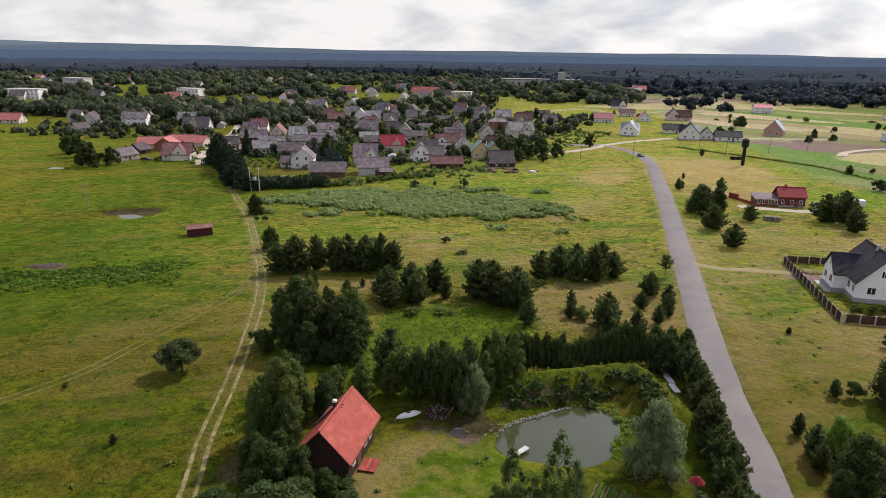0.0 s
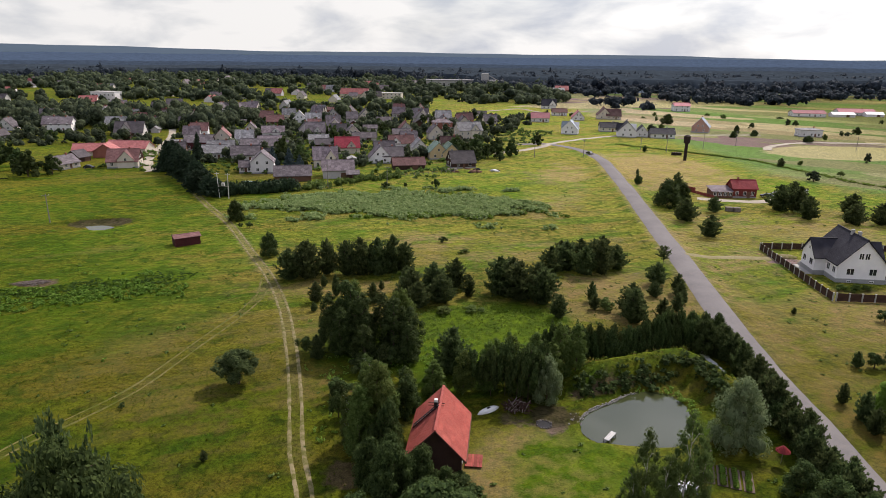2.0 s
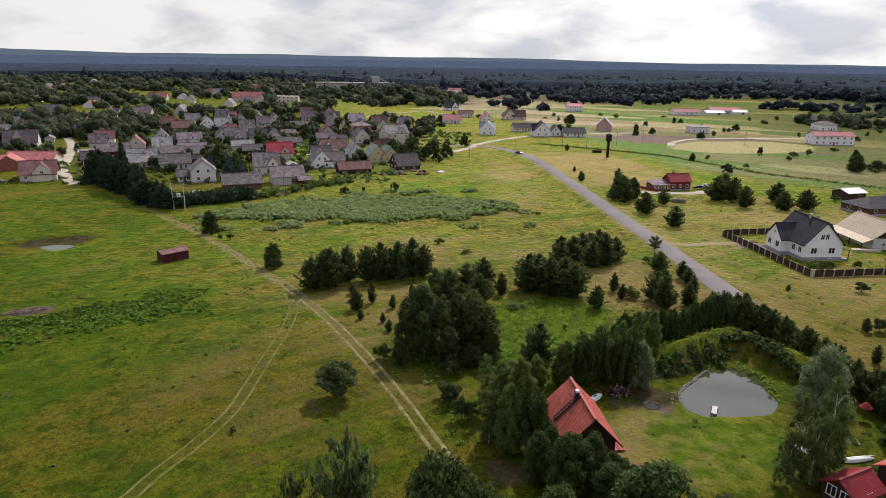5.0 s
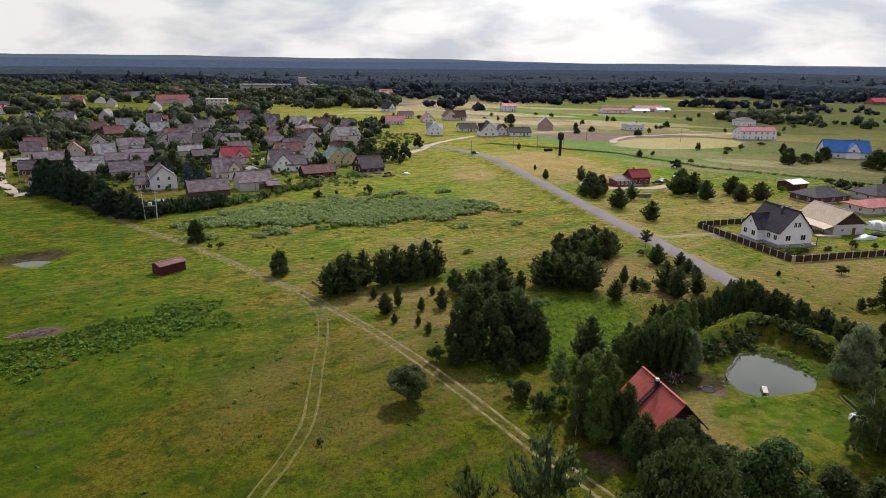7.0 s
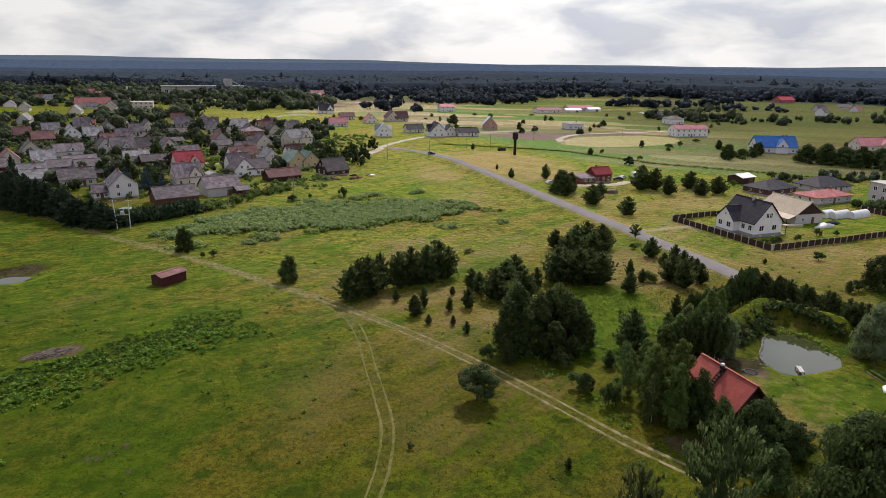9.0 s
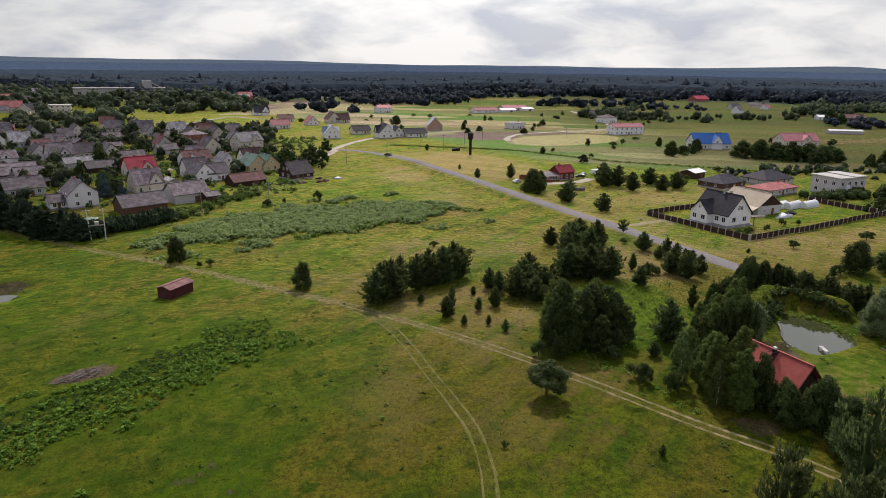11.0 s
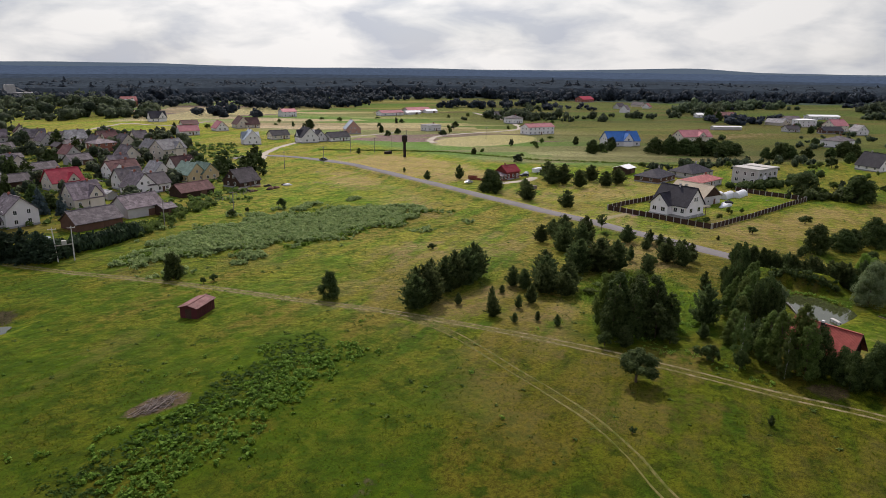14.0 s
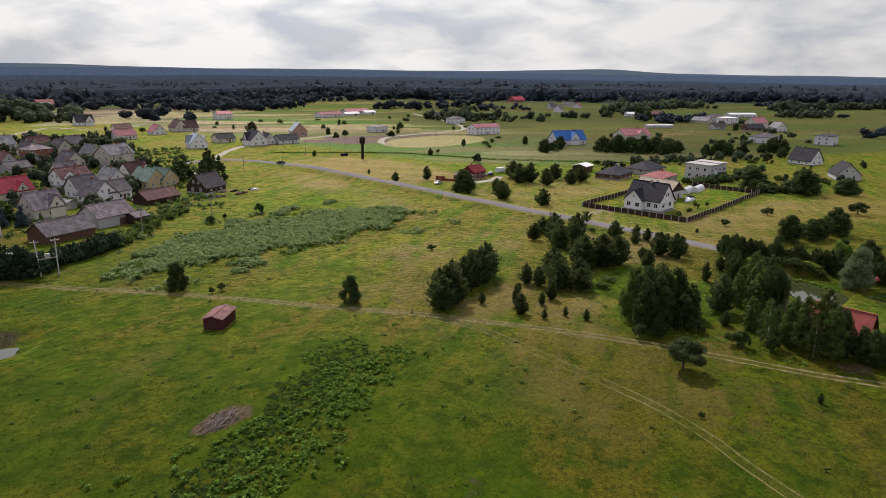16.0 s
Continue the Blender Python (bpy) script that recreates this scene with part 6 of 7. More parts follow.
def heap(name, x, y, rx, ry, h, mat, label, category, seed=1, lumps=0.25):
    """An uneven heap."""
    rng = np.random.default_rng(seed)
    v = ICO2[0] * (1 + rng.normal(0, lumps * 0.4, (len(ICO2[0]), 1))) * (rx, ry, h)
    ob = thing(name, x, y, 0, label, category)
    part("mound", array_mesh("mound", v, ICO2[1], mat), mat, ob)


heap("tarpaulin", 84, 138, 3.2, 1.4, 1.1, PLASTIC, "crumpled white tarpaulin over building material", "tarpaulin", 3, 0.7)
heap("rubble_heap", 90, 140, 2.4, 1.4, 0.9, BLACK, "dark heap of scrap and tyres", "scrap heap", 4, 0.5)
heap("sand_heap", 49.5, 153, 2.6, 1.6, 0.7, SAND, "heap of pale sand in a yard", "sand heap", 5)
logs = thing("board_stack", 74.5, 141.5, -10, "stack of pale sawn boards on the lawn", "board stack")
for i in range(3):
    for k in range(4):
        part("board", Shape().box(-3.5 + 0.1 * k, -0.8 + k * 0.4, 0.05 + 0.2 * i, 3.4 + 0.12 * i, -0.46 + k * 0.4, 0.2 + 0.2 * i), R_BEIGE, logs)

# ---- the unfinished flat-roofed house ----
flat = thing("house", 143, 158, -6, "unfinished grey two-storey house with a flat roof", "house")
part("wall", Shape().box(-7, -6, -0.6, 7, 6, 6.6), W_GREY, flat)
part("roof", Shape().box(-7.4, -6.4, 6.6, 0.6, 6.4, 7.0).box(0.8, -6.4, 6.9, 7.4, 6.4, 7.3), CONCRETE, flat)
for k in range(2):
    for i in range(4):
        window(flat, -5.2 + i * 3.4, -6, 0.9 + 3 * k, 0, 1.5, 1.6)
    for i in range(3):
        window(flat, -7, -3.6 + i * 3.6, 0.9 + 3 * k, -90, 1.5, 1.6)
dish = part("dish", Shape().tube([(-3, -6.6, 3.2), (-3, -6.5, 3.2), (-3, -6.3, 3.2)], [1.3, 1.0, 0.1], 16), FRAME, flat, "large pale satellite dish")

# ---- the wine-red house ----
house(63.5, 228, 8, 6.4, 5.8, R_WINE, W_REDW, "red boarded house with a wine-red metal roof", 2, 3.4, chimneys=((-0.2, 0.05),), windows=3)
porch = thing("veranda", 56.0, 227, 2, "low glazed veranda with a pale pinkish roof", "veranda")
part("wall", Shape().box(-3.6, -3, -0.4, 3.4, 3, 2.3), W_BROWN, porch)
part("roof", Shape().slab((-4, -3.5, 2.35), (3.42, -3.5, 2.5), (3.42, 3.4, 3.4), (-4, 3.4, 3.2), 0.15), R_PINK, porch)
for i in range(4):
    window(porch, -2.7 + i * 1.75, -3, 0.8, 0, 1.1, 1.35)
gate = thing("gate", 47.5, 233, -50, "dark red boarded gate by a yard", "gate")
for i in range(8):
    part("board", Shape().box(i * 0.5 - 2, -0.04, 0, i * 0.5 - 1.54, 0.04, 1.9), W_REDW, gate)
ribbon("pavement_2", [(47, 222), (56, 219.5), (66, 219), (74, 222)], 4.5, GRAVEL, "pale trodden yard in front of a red house", "yard", 0.1, 0.4)
rail = thing("fence", 48, 231, -62, "low dark red board fence by a yard", "fence")
for i in range(7):
    part("panel", Shape().box(i * 1.6, -0.03, 0.1, i * 1.6 + 1.5, 0.03, 1.1), W_REDW, rail)
tank = thing("caravan", 84, 230, 4, "small white caravan on the grass", "caravan")
part("body", Shape().box(-2.4, -1.1, 0.5, 2.4, 1.1, 2.4).box(-2.1, -1.15, 1.2, 2.1, -1.1, 1.8), PLASTIC, tank)
for q in (-1, 1):
    part("wheel", Shape().tube([(q, -1.25, 0.36), (q, -1.0, 0.36)], [0.36, 0.36], 14), BLACK, tank)
for i in range(2):
    c = thing("hay_crate", 51.6 + i * 2.3, 203 - 0.3 * i, 5, "grey wooden crate in the grass", "crate", "crates in the grass")
    for k in range(5):
        part("slat", Shape().box(-1 + k * 0.42, -0.75, 0, -0.66 + k * 0.42, 0.75, 1.3), TWIGS, c)
for i, (x, y) in enumerate(((63.6, 325.5), (66.2, 326.2))):
    c = thing("hay_crate", x, y, 15, "rusty open crate in the dry field", "crate", "rusty crates")
    for k in range(5):
        part("slat", Shape().box(-1 + k * 0.42, -0.8, 0, -0.66 + k * 0.42, 0.8, 1.4), RUST, c)


def car(x, y, rz, paint, label):
    ob = thing("car", x, y, rz, label, "car", "", z=gz(x, y) + 0.12)
    prof = [(-2.1, 0.35), (-2.15, 0.85), (-1.75, 1.0), (-1.2, 1.42), (0.35, 1.45), (1.05, 0.98), (1.95, 0.85), (2.1, 0.55), (2.05, 0.35)]
    s = Shape()
    n = len(prof)
    v = [(x_, -0.82 + (0.12 if z_ > 1.2 else 0), z_) for x_, z_ in prof] + [(x_, 0.82 - (0.12 if z_ > 1.2 else 0), z_) for x_, z_ in prof]
    s.add(v, [tuple(range(n)), tuple(reversed(range(n, 2 * n)))] + [(i, i + n, (i + 1) % n + n, (i + 1) % n) for i in range(n)])
    body = part("body", s, paint, ob)
    part("side_window", Shape().box(-1.15, -0.80, 1.02, 0.45, -0.745, 1.34), GLASS, body)
    part("side_window", Shape().box(-1.15, 0.745, 1.02, 0.45, 0.80, 1.34), GLASS, body)
    part("windscreen", Shape().slab((0.42, -0.66, 1.43), (1.0, -0.70, 1.04), (1.0, 0.70, 1.04), (0.42, 0.66, 1.43), 0.03), GLASS, body)
    for u in (-1.3, 1.3):
        for q in (-0.8, 0.8):
            w = part("wheel", Shape().tube([(u, q - 0.1, 0.32), (u, q + 0.1, 0.32)], [0.32, 0.32], 14), BLACK, ob)
            part("rim", Shape().tube([(u, q - 0.11, 0.32), (u, q + 0.11, 0.32)], [0.19, 0.19], 10), SILVER, w)


car(40, 227, 20, SILVER, "silver-grey car parked on the grass by a yard")
car(71.5, 226, 160, CARPAINT, "dark car parked beside a red house")
car(76, 229, 30, SILVER, "silver car parked beside a red house")
car(21.6, 320, 115, CARPAINT, "dark car on the asphalt road at the bend")
car(-190, 243, 10, CARPAINT, "dark car parked in a village yard")
car(-66, 272, 50, SILVER, "pale car parked by a barn")

tp = thing("trampoline", -114.5, 222.7, 0, "round trampoline with a teal rim in a garden", "trampoline")
part("rim", Shape().tube([(0, 0, 0.82), (0, 0, 0.9)], [1.9, 1.9], 20), R_LBLUE, tp)
part("mat", Shape().tube([(0, 0, 0.9), (0, 0, 0.94)], [1.45, 1.45], 20), R_GREEN, tp)
for k in range(6):
    a = math.pi * k / 3
    part("leg", Shape().tube([(1.7 * math.cos(a), 1.7 * math.sin(a), -0.1), (1.7 * math.cos(a), 1.7 * math.sin(a), 0.82)], [0.04, 0.04], 6), POLE, tp)

# ---- water tower ----
wt = thing("water_tower", 64.8, 309.5, 0, "dark rusty steel water tower with a wider tank on top", "water tower")
part("shaft", Shape().tube([(0, 0, -0.5), (0, 0, 7.8), (0, 0, 8.4)], [0.74, 0.74, 1.4], 18), RUST, wt)
part("tank", Shape().tube([(0, 0, 8.4), (0, 0, 11.4), (0, 0, 11.9), (0, 0, 12.1)], [1.5, 1.5, 0.8, 0.1], 18), RUST, wt)
lad = Shape().box(-0.2, -0.98, 0, -0.15, -0.93, 8.4).box(0.15, -0.98, 0, 0.2, -0.93, 8.4)
for i in range(20):
    lad.box(-0.15, -0.97, 0.4 + i * 0.4, 0.15, -0.94, 0.44 + i * 0.4)
part("ladder", lad, RUST, wt)


# ---- poles ----
def pole(x, y, h, mat, label, lean=0.0, arms=1):
    ob = thing("utility_pole", x, y, TREE_RND.uniform(0, 180), label, "utility pole", "utility poles")
    part("pole", Shape().tube([(0, 0, -0.5), (lean * h, 0, h)], [0.16, 0.10], 8), mat, ob)
    for k in range(arms):
        a = part("crossarm", Shape().box(lean * h - 0.9, -0.05, h - 0.5 - 0.6 * k, lean * h + 0.9, 0.05, h - 0.38 - 0.6 * k), mat, ob)
        for u in (-0.8, 0, 0.8):
            part("insulator", Shape().tube([(lean * h + u, 0, h - 0.38 - 0.6 * k), (lean * h + u, 0, h - 0.2 - 0.6 * k)], [0.05, 0.03], 6), FRAME, a)


pole(-114.4, 198.2, 8.6, PALEPOLE, "pale leaning pole at the hedge corner", 0.05)
pole(-111, 197.6, 8.6, PALEPOLE, "pale leaning pole at the hedge corner", -0.02)
for x, y in ((-146.5, 159), (17.7, 312), (50.5, 342), (107, 368), (164, 355), (-6, 306), (62, 335), (-83.5, 220.5), (-62, 222), (85, 352), (-170, 262)):
    pole(x, y, 8.2, POLE, "weathered grey utility pole standing in grass")
tr = thing("transformer_frame", -112.7, 197.9, 0, "small grey transformer on a crossbeam between poles", "transformer", z=gz(-112.7, 197.9))
part("box", Shape().box(-0.5, -0.4, 4.2, 0.5, 0.4, 5.2), CONCRETE, tr)
part("beam", Shape().box(-1.9, -0.12, 4.0, 1.9, 0.12, 4.2), POLE, tr)

# ---- the field shed ----
fs = thing("shed", -98.8, 143.7, 39.6, "small dark maroon field shed with a faded sheet roof", "shed")
part("wall", gable_walls(Shape(), 6.0, 3.5, 2.15, 2.6), W_MAROON, fs)
part("roof", gable_roof(Shape(), 6.0, 3.5, 2.15, 2.6, 0.3, 0.08), R_MAROON, fs)
part("door", Shape().box(-3.06, -0.6, 0, -3.0, 0.6, 1.9), W_WOOD, fs)
for i in range(11):
    for q in (-1, 1):
        part("batten", Shape().box(-2.9 + i * 0.57, q * 1.77 - 0.02, 0, -2.84 + i * 0.57, q * 1.77 + 0.02, 2.1), W_WOOD, fs)

# ---- the cabin by the pond ----
cb = thing("cabin", -26.3, 60.7, 90, "dark log cabin with a red metal roof beside a lawn", "cabin")
part("wall", gable_walls(Shape(), 8.6, 5.8, 3.3, 6.2), W_WOOD, cb)
RIB = Shape()
gable_roof(RIB, 9.0, 5.8, 3.25, 6.25, 0.55, 0.12)
part("roof", RIB, R_RED, cb, "red metal tile roof")
for q in (-1, 1):
    for e in (-1, 1):
        part("bargeboard", Shape().slab((e * 5.07, 0, 6.42), (e * 5.12, 0, 6.42), (e * 5.12, q * 3.5, 2.72), (e * 5.07, q * 3.5, 2.72), 0.22), W_WOOD, cb)
ch = part("chimney", Shape().box(0.4, 0.3, 5.2, 0.8, 0.7, 6.6).box(0.34, 0.24, 6.6, 0.86, 0.76, 6.68).box(0.3, -0.5, 6.3, 0.36, 1.4, 6.36).box(0.84, -0.5, 6.3, 0.9, 1.4, 6.36), RUST, cb)
part("cap", Shape().box(0.4, 0.3, 6.7, 0.8, 0.7, 7.0), FRAME, ch)
lad = Shape()
sl = 3.0 / 2.9
for u in (0.1, 0.72):
    lad.slab((u, 0.1, 6.55), (u + 0.09, 0.1, 6.55), (u + 0.09, 3.2, 6.55 - 3.1 * sl), (u, 3.2, 6.55 - 3.1 * sl), 0.12)
for i in range(10):
    y_ = 0.25 + i * 0.31
    lad.box(0.1, y_, 6.46 - (y_ - 0.1) * sl - 0.08, 0.81, y_ + 0.11, 6.56 - (y_ - 0.1) * sl)
part("roof_ladder", lad, BLACK, cb, "dark wooden roof ladder")
for i in range(6):
    part("deck_board", Shape().box(-2.3, -3.2 - 0.33 * i - 0.3, 0.25, 0.1, -3.2 - 0.33 * i, 0.33), R_RED, cb, "red painted deck board")
for u in (-2.6, 1.2, 2.9):
    window(cb, u, -2.9, 1.1, 0, 0.9, 1.0)
door(cb, -1.1, -2.9, 0.1, 0, W_BROWN)
part("gutter", Shape().tube([(-5.0, -3.5, 2.68), (5.0, -3.5, 2.68)], [0.06, 0.06], 6), W_BROWN, cb)
bt = thing("rowing_boat", -20.8, 71.0, 40, "white upturned rowing boat on bare soil", "boat")
n = 9
bs = []
for i in range(n):
    u = -2.2 + 4.4 * i / (n - 1)
    w = 0.62 * (1 - abs(u / 2.25) ** 2.4) + 0.02
    bs.append((u, w))
s = Shape()
for u, w in bs:
    for k in range(7):
        a = math.pi * k / 6
        s.v.append((u, -w * math.cos(a), 0.05 + 0.55 * math.sin(a) ** 0.7 * min(1, w * 2)))
for i in range(n - 1):
    for k in range(6):
        a = i * 7 + k
        s.f.append((a, a + 1, a + 8, a + 7))
part("hull", s.mesh("hull", HULL, True), None, bt)
bt.scale = (0.82, 0.82, 0.82)
part("thwart_hole", Shape().box(-0.35, -0.18, 0.50, 0.35, 0.18, 0.615), BLACK, bt)
wp = thing("firewood_pile", -17, 72, 0, "dark heap of branches and poles by trees", "firewood pile")
rnd = random.Random(5)
for i in range(90):
    a, b = rnd.uniform(0, 6.28), rnd.uniform(0.1, 0.75)
    p = Vector((rnd.uniform(-1.5, 1.5), rnd.uniform(-0.9, 0.9), rnd.uniform(0.05, 0.9)))
    d = Vector((math.cos(a), math.sin(a), b)) * rnd.uniform(0.4, 1.0)
    part("branch", Shape().tube([p - d, p + d], [0.08, 0.05], 5), W_WOOD if i % 5 else TWIGS, wp)
fp = thing("fire_pit", -13.6, 68.6, 0, "round stone fire pit blackened inside", "fire pit")
part("ash", Shape().tube([(0, 0, 0.0), (0, 0, 0.06)], [0.95, 0.85], 16), BLACK, fp)


def stones(parent, ring, size, seed, mat=STONE):
    """Single stones laid along a list of places."""
    rng = np.random.default_rng(seed)
    kinds = [array_mesh("stone", ICO1[0] * (1 + rng.normal(0, 0.12, (len(ICO1[0]), 1))) * (1, 0.8, 0.6), ICO1[1], mat) for _ in range(4)]
    for x, y, z in ring:
        ob = part("stone", kinds[rng.integers(4)], None, parent)
        q = size * rng.uniform(0.6, 1.4)
        ob.matrix_basis = pose(x, y, z, rng.uniform(-20, 20), rng.uniform(-20, 20), rng.uniform(0, 360)) @ Matrix.Diagonal((q, q, q, 1))


stones(fp, [(0.95 * math.cos(a), 0.95 * math.sin(a), 0.08) for a in np.arange(0, 6.28, 0.42)], 0.19, 2, SOOT)

# ---- the pond ----
wa = np.linspace(0, 2 * math.pi, 73)[:-1]
pond_v, pond_f = [(*POND, -0.60)], []
for a in wa:
    r = pond_radius(a) * 1.06
    pond_v.append((POND[0] + r * math.cos(a), POND[1] + r * math.sin(a), -0.60))
for i in range(72):
    pond_f.append((0, 1 + i, 1 + (i + 1) % 72))
tagged(new("water_1", Shape().add(pond_v, pond_f).mesh("water", WATER)), "still murky green pond with grassy banks", "pond", "", "structure")
tagged(new("water_2", Shape().add([(-132.2 + (4.6 + 0.9 * math.sin(3 * a + 1)) * math.cos(a + 0.6), 157.6 + (4.0 + 0.6 * math.sin(2 * a)) * math.sin(a) * 0.6 + 1.8 * math.cos(a), gz(-133, 160) + 0.10) for a in wa], [tuple(range(72))]).mesh("water", WATER)), "small shallow muddy pool in the meadow", "pool", "", "structure")
tagged(new("water_3", Shape().add([(-210.5 + 4.6 * math.cos(a), 216.5 + (1.8 + 0.5 * math.sin(3 * a)) * math.sin(a) + 1.2 * math.cos(a), gz(-210.5, 216.5) + 0.05) for a in wa], [tuple(range(72))]).mesh("water", WATER)), "small pale pool in the far meadow", "pool", "", "structure")
bank = thing("stone_edging", 0, 0, 0, "row of loose grey stones along the pond's edge", "stone edging", z=0.0)
ring = []
for a in np.arange(1.35, 3.3, 0.018):
    r = pond_radius(a) * TREE_RND.uniform(0.985, 1.05)
    px, py = POND[0] + r * math.cos(a), POND[1] + r * math.sin(a)
    ring.append((px, py, max(gz(px, py) + 0.04, -0.54)))
for i in range(16):
    ring.append((-9.6 + TREE_RND.uniform(-0.9, 0.9), 70.6 + TREE_RND.uniform(-1.6, 1.6), -0.35))
stones(bank, ring, 0.15, 4)
dk = thing("jetty", -5.6, 66.7, 58, "short white plank jetty over the pond's edge", "jetty", z=-0.5)
for i in range(4):
    part("plank", Shape().box(-1.1, -0.34 + i * 0.17, 0.3, 1.1, -0.20 + i * 0.17, 0.36), PALEPOLE, dk)
for u in (-0.85, 0.85):
    for q in (-0.4, 0.4):
        part("leg", Shape().tube([(u, q, -1.0), (u, q, 0.3)], [0.06, 0.06], 6), POLE, dk)

# ---- the garden by the road ----
house(9, 48.6, 7, 6, 4.2, R_RED, W_WOOD, "small dark garden house with a red metal roof", 20, 2.3, chimneys=(), plinth=False, windows=2, name="garden_house", category="garden house")
house(-0.6, 47.4, 4.4, 3.6, 3.3, R_WINE, W_WOOD, "small dark hut with a dark red roof under birches", 20, 2.1, chimneys=(), plinth=False, windows=1, name="garden_house", category="garden house")
boat2 = thing("canoe", 5.6, 54.3, 4, "long white upturned canoe on the grass", "canoe")
s = Shape()
for i in range(n):
    u = -2.4 + 4.8 * i / (n - 1)
    w = 0.42 * (1 - abs(u / 2.42) ** 2.6) + 0.02
    for k in range(7):
        a = math.pi * k / 6
        s.v.append((u, -w * math.cos(a), 0.05 + 0.45 * math.sin(a) ** 0.7 * min(1, w * 3)))
for i in range(n - 1):
    for k in range(6):
        a = i * 7 + k
        s.f.append((a, a + 1, a + 8, a + 7))
part("hull", s.mesh("hull", HULL, True), None, boat2)
part("keel", Shape().box(-2.3, -0.025, 0.46, 2.3, 0.025, 0.53), HULL, boat2)
umb = thing("parasol", 13.5, 63.4, 0, "closed-in dark red garden parasol by shrubs", "parasol")
part("pole", Shape().tube([(0, 0, -0.2), (0, 0, 2.3)], [0.03, 0.03], 6), POLE, umb)
part("canopy", Shape().tube([(0, 0, 1.75), (0, 0, 2.35), (0, 0, 2.45)], [0.85, 0.2, 0.02], 8), R_WINE, umb)
cv = thing("white_sheet", 1.2, 57.2, 15, "crumpled white garden sheet under birches", "sheet")
part("sheet", array_mesh("sheet", ICO2[0] * (1.5, 1.1, 0.5) * (1 + np.random.default_rng(8).normal(0, 0.1, (len(ICO2[0]), 1))), ICO2[1], PLASTIC), None, cv)
for i in range(4):
    p = thing("plastic_sheet", 12.4 + 0.45 * i, 95.2 - 2.6 * i, -72, "weathered white sheet lying on the bank", "sheet", "white sheets on the bank")
    part("panel", Shape().box(-1.2, -0.45, 0.1, 1.2, 0.45, 0.16), PLASTIC, p)
for i in range(5):
    b = thing("garden_bed", 3.2 + 1.3 * i, 60.6 - 0.35 * i, -14, "dark garden bed with rows of green plants", "garden bed", "garden beds")
    part("soil", Shape().box(-0.55, -1.9, -0.3, 0.55, 1.9, 0.10), SOIL, b)
    rng = np.random.default_rng(40 + i)
    v, f = leafy([(0, 0, 0.18, 0.27, 0.25, 0.2)], 48, 0.17, rng, 0.6)
    cabbage = array_mesh("garden_plant", v, f, L_NETTLE)
    for k in range(9):
        p = part("garden_plant", cabbage, None, b)
        p.location = (rng.uniform(-0.08, 0.08), -1.6 + 0.4 * k, 0.06)

brush = thing("brush_pile", -115.0, 110.7, 20, "low grey-brown heap of dead branches in the meadow", "brush pile")
for i in range(110):
    a = rnd.uniform(-0.7, 0.7) + (math.pi if i % 2 else 0)
    p = Vector((rnd.gauss(0, 1.5), rnd.gauss(0, 0.7), rnd.uniform(0.02, 0.35)))
    d = Vector((math.cos(a), math.sin(a), rnd.uniform(-0.05, 0.2))) * rnd.uniform(0.5, 1.3)
    part("branch", Shape().tube([p - d, p + d], [0.06, 0.03], 5), TWIGS if i % 3 else BARK, brush)


# ---- growth that nobody could count ----
def scatter(name, label, category, mat, places, size, n, spread, seed, long=1.5, droop=0.0, soft=False, core=0.7):
    """Leafy clumps standing at many places, joined into one mesh. places: arrays x, y and scale."""
    rng = np.random.default_rng(seed)
    stock = []
    for _ in range(6):
        lobes = [(rng.normal(0, 0.3), rng.normal(0, 0.3), rng.uniform(0.2, 0.7), 0.42, 0.42, 0.36) for _ in range(3)]
        stock.append(leafy(lobes, n, size, rng, core, long, droop, ICO1 if soft else ICO0))
    xs_, ys_, ss_ = places
    zs_ = land(xs_, ys_)
    vs, fs, k = [], [], 0
    for x, y, z, s_ in zip(xs_, ys_, zs_, ss_):
        v, f = stock[rng.integers(6)]
        a = rng.uniform(0, 6.28)
        c_, d_ = math.cos(a), math.sin(a)
        w = np.stack([(v[:, 0] * c_ - v[:, 1] * d_) * s_ * spread + x, (v[:, 0] * d_ + v[:, 1] * c_) * s_ * spread + y, v[:, 2] * s_ + z - 0.1 * s_], 1)
        vs.append(w)
        fs.append(f + k)
        k += len(w)
    return tagged(new(name, array_mesh(name, np.concatenate(vs), np.concatenate(fs), mat, soft)), label, category, "", "stuff")


OCT = np.array([(1, 0, 0), (-1, 0, 0), (0, 1, 0), (0, -1, 0), (0, 0, 1), (0, 0, -1)], float)
ICO0V, ICO0F = OCT, np.array([(0, 2, 4), (2, 1, 4), (1, 3, 4), (3, 0, 4), (2, 0, 5), (1, 2, 5), (3, 1, 5), (0, 3, 5)])
ICO0 = ICO0V, ICO0F
SR = np.random.default_rng(77)


def inside(test, n, x0, x1, y0, y1, lo, hi):
    """Up to n random places for which test holds."""
    x, y = SR.uniform(x0, x1, n), SR.uniform(y0, y1, n)
    k = test(x, y)
    return x[k], y[k], SR.uniform(lo, hi, k.sum())


def ragged(field, cut=0.5):
    return lambda x, y: field(x, y) + 0.3 * np.sin(x / 2.3 + np.sin(y / 3.1)) * np.sin(y / 1.9) + 0.35 * np.sin(x / 6.1 + 1.7 * np.sin(y / 8.3)) * np.sin(y / 5.2 + x / 11) + SR.normal(0, 0.12, len(x)) > cut


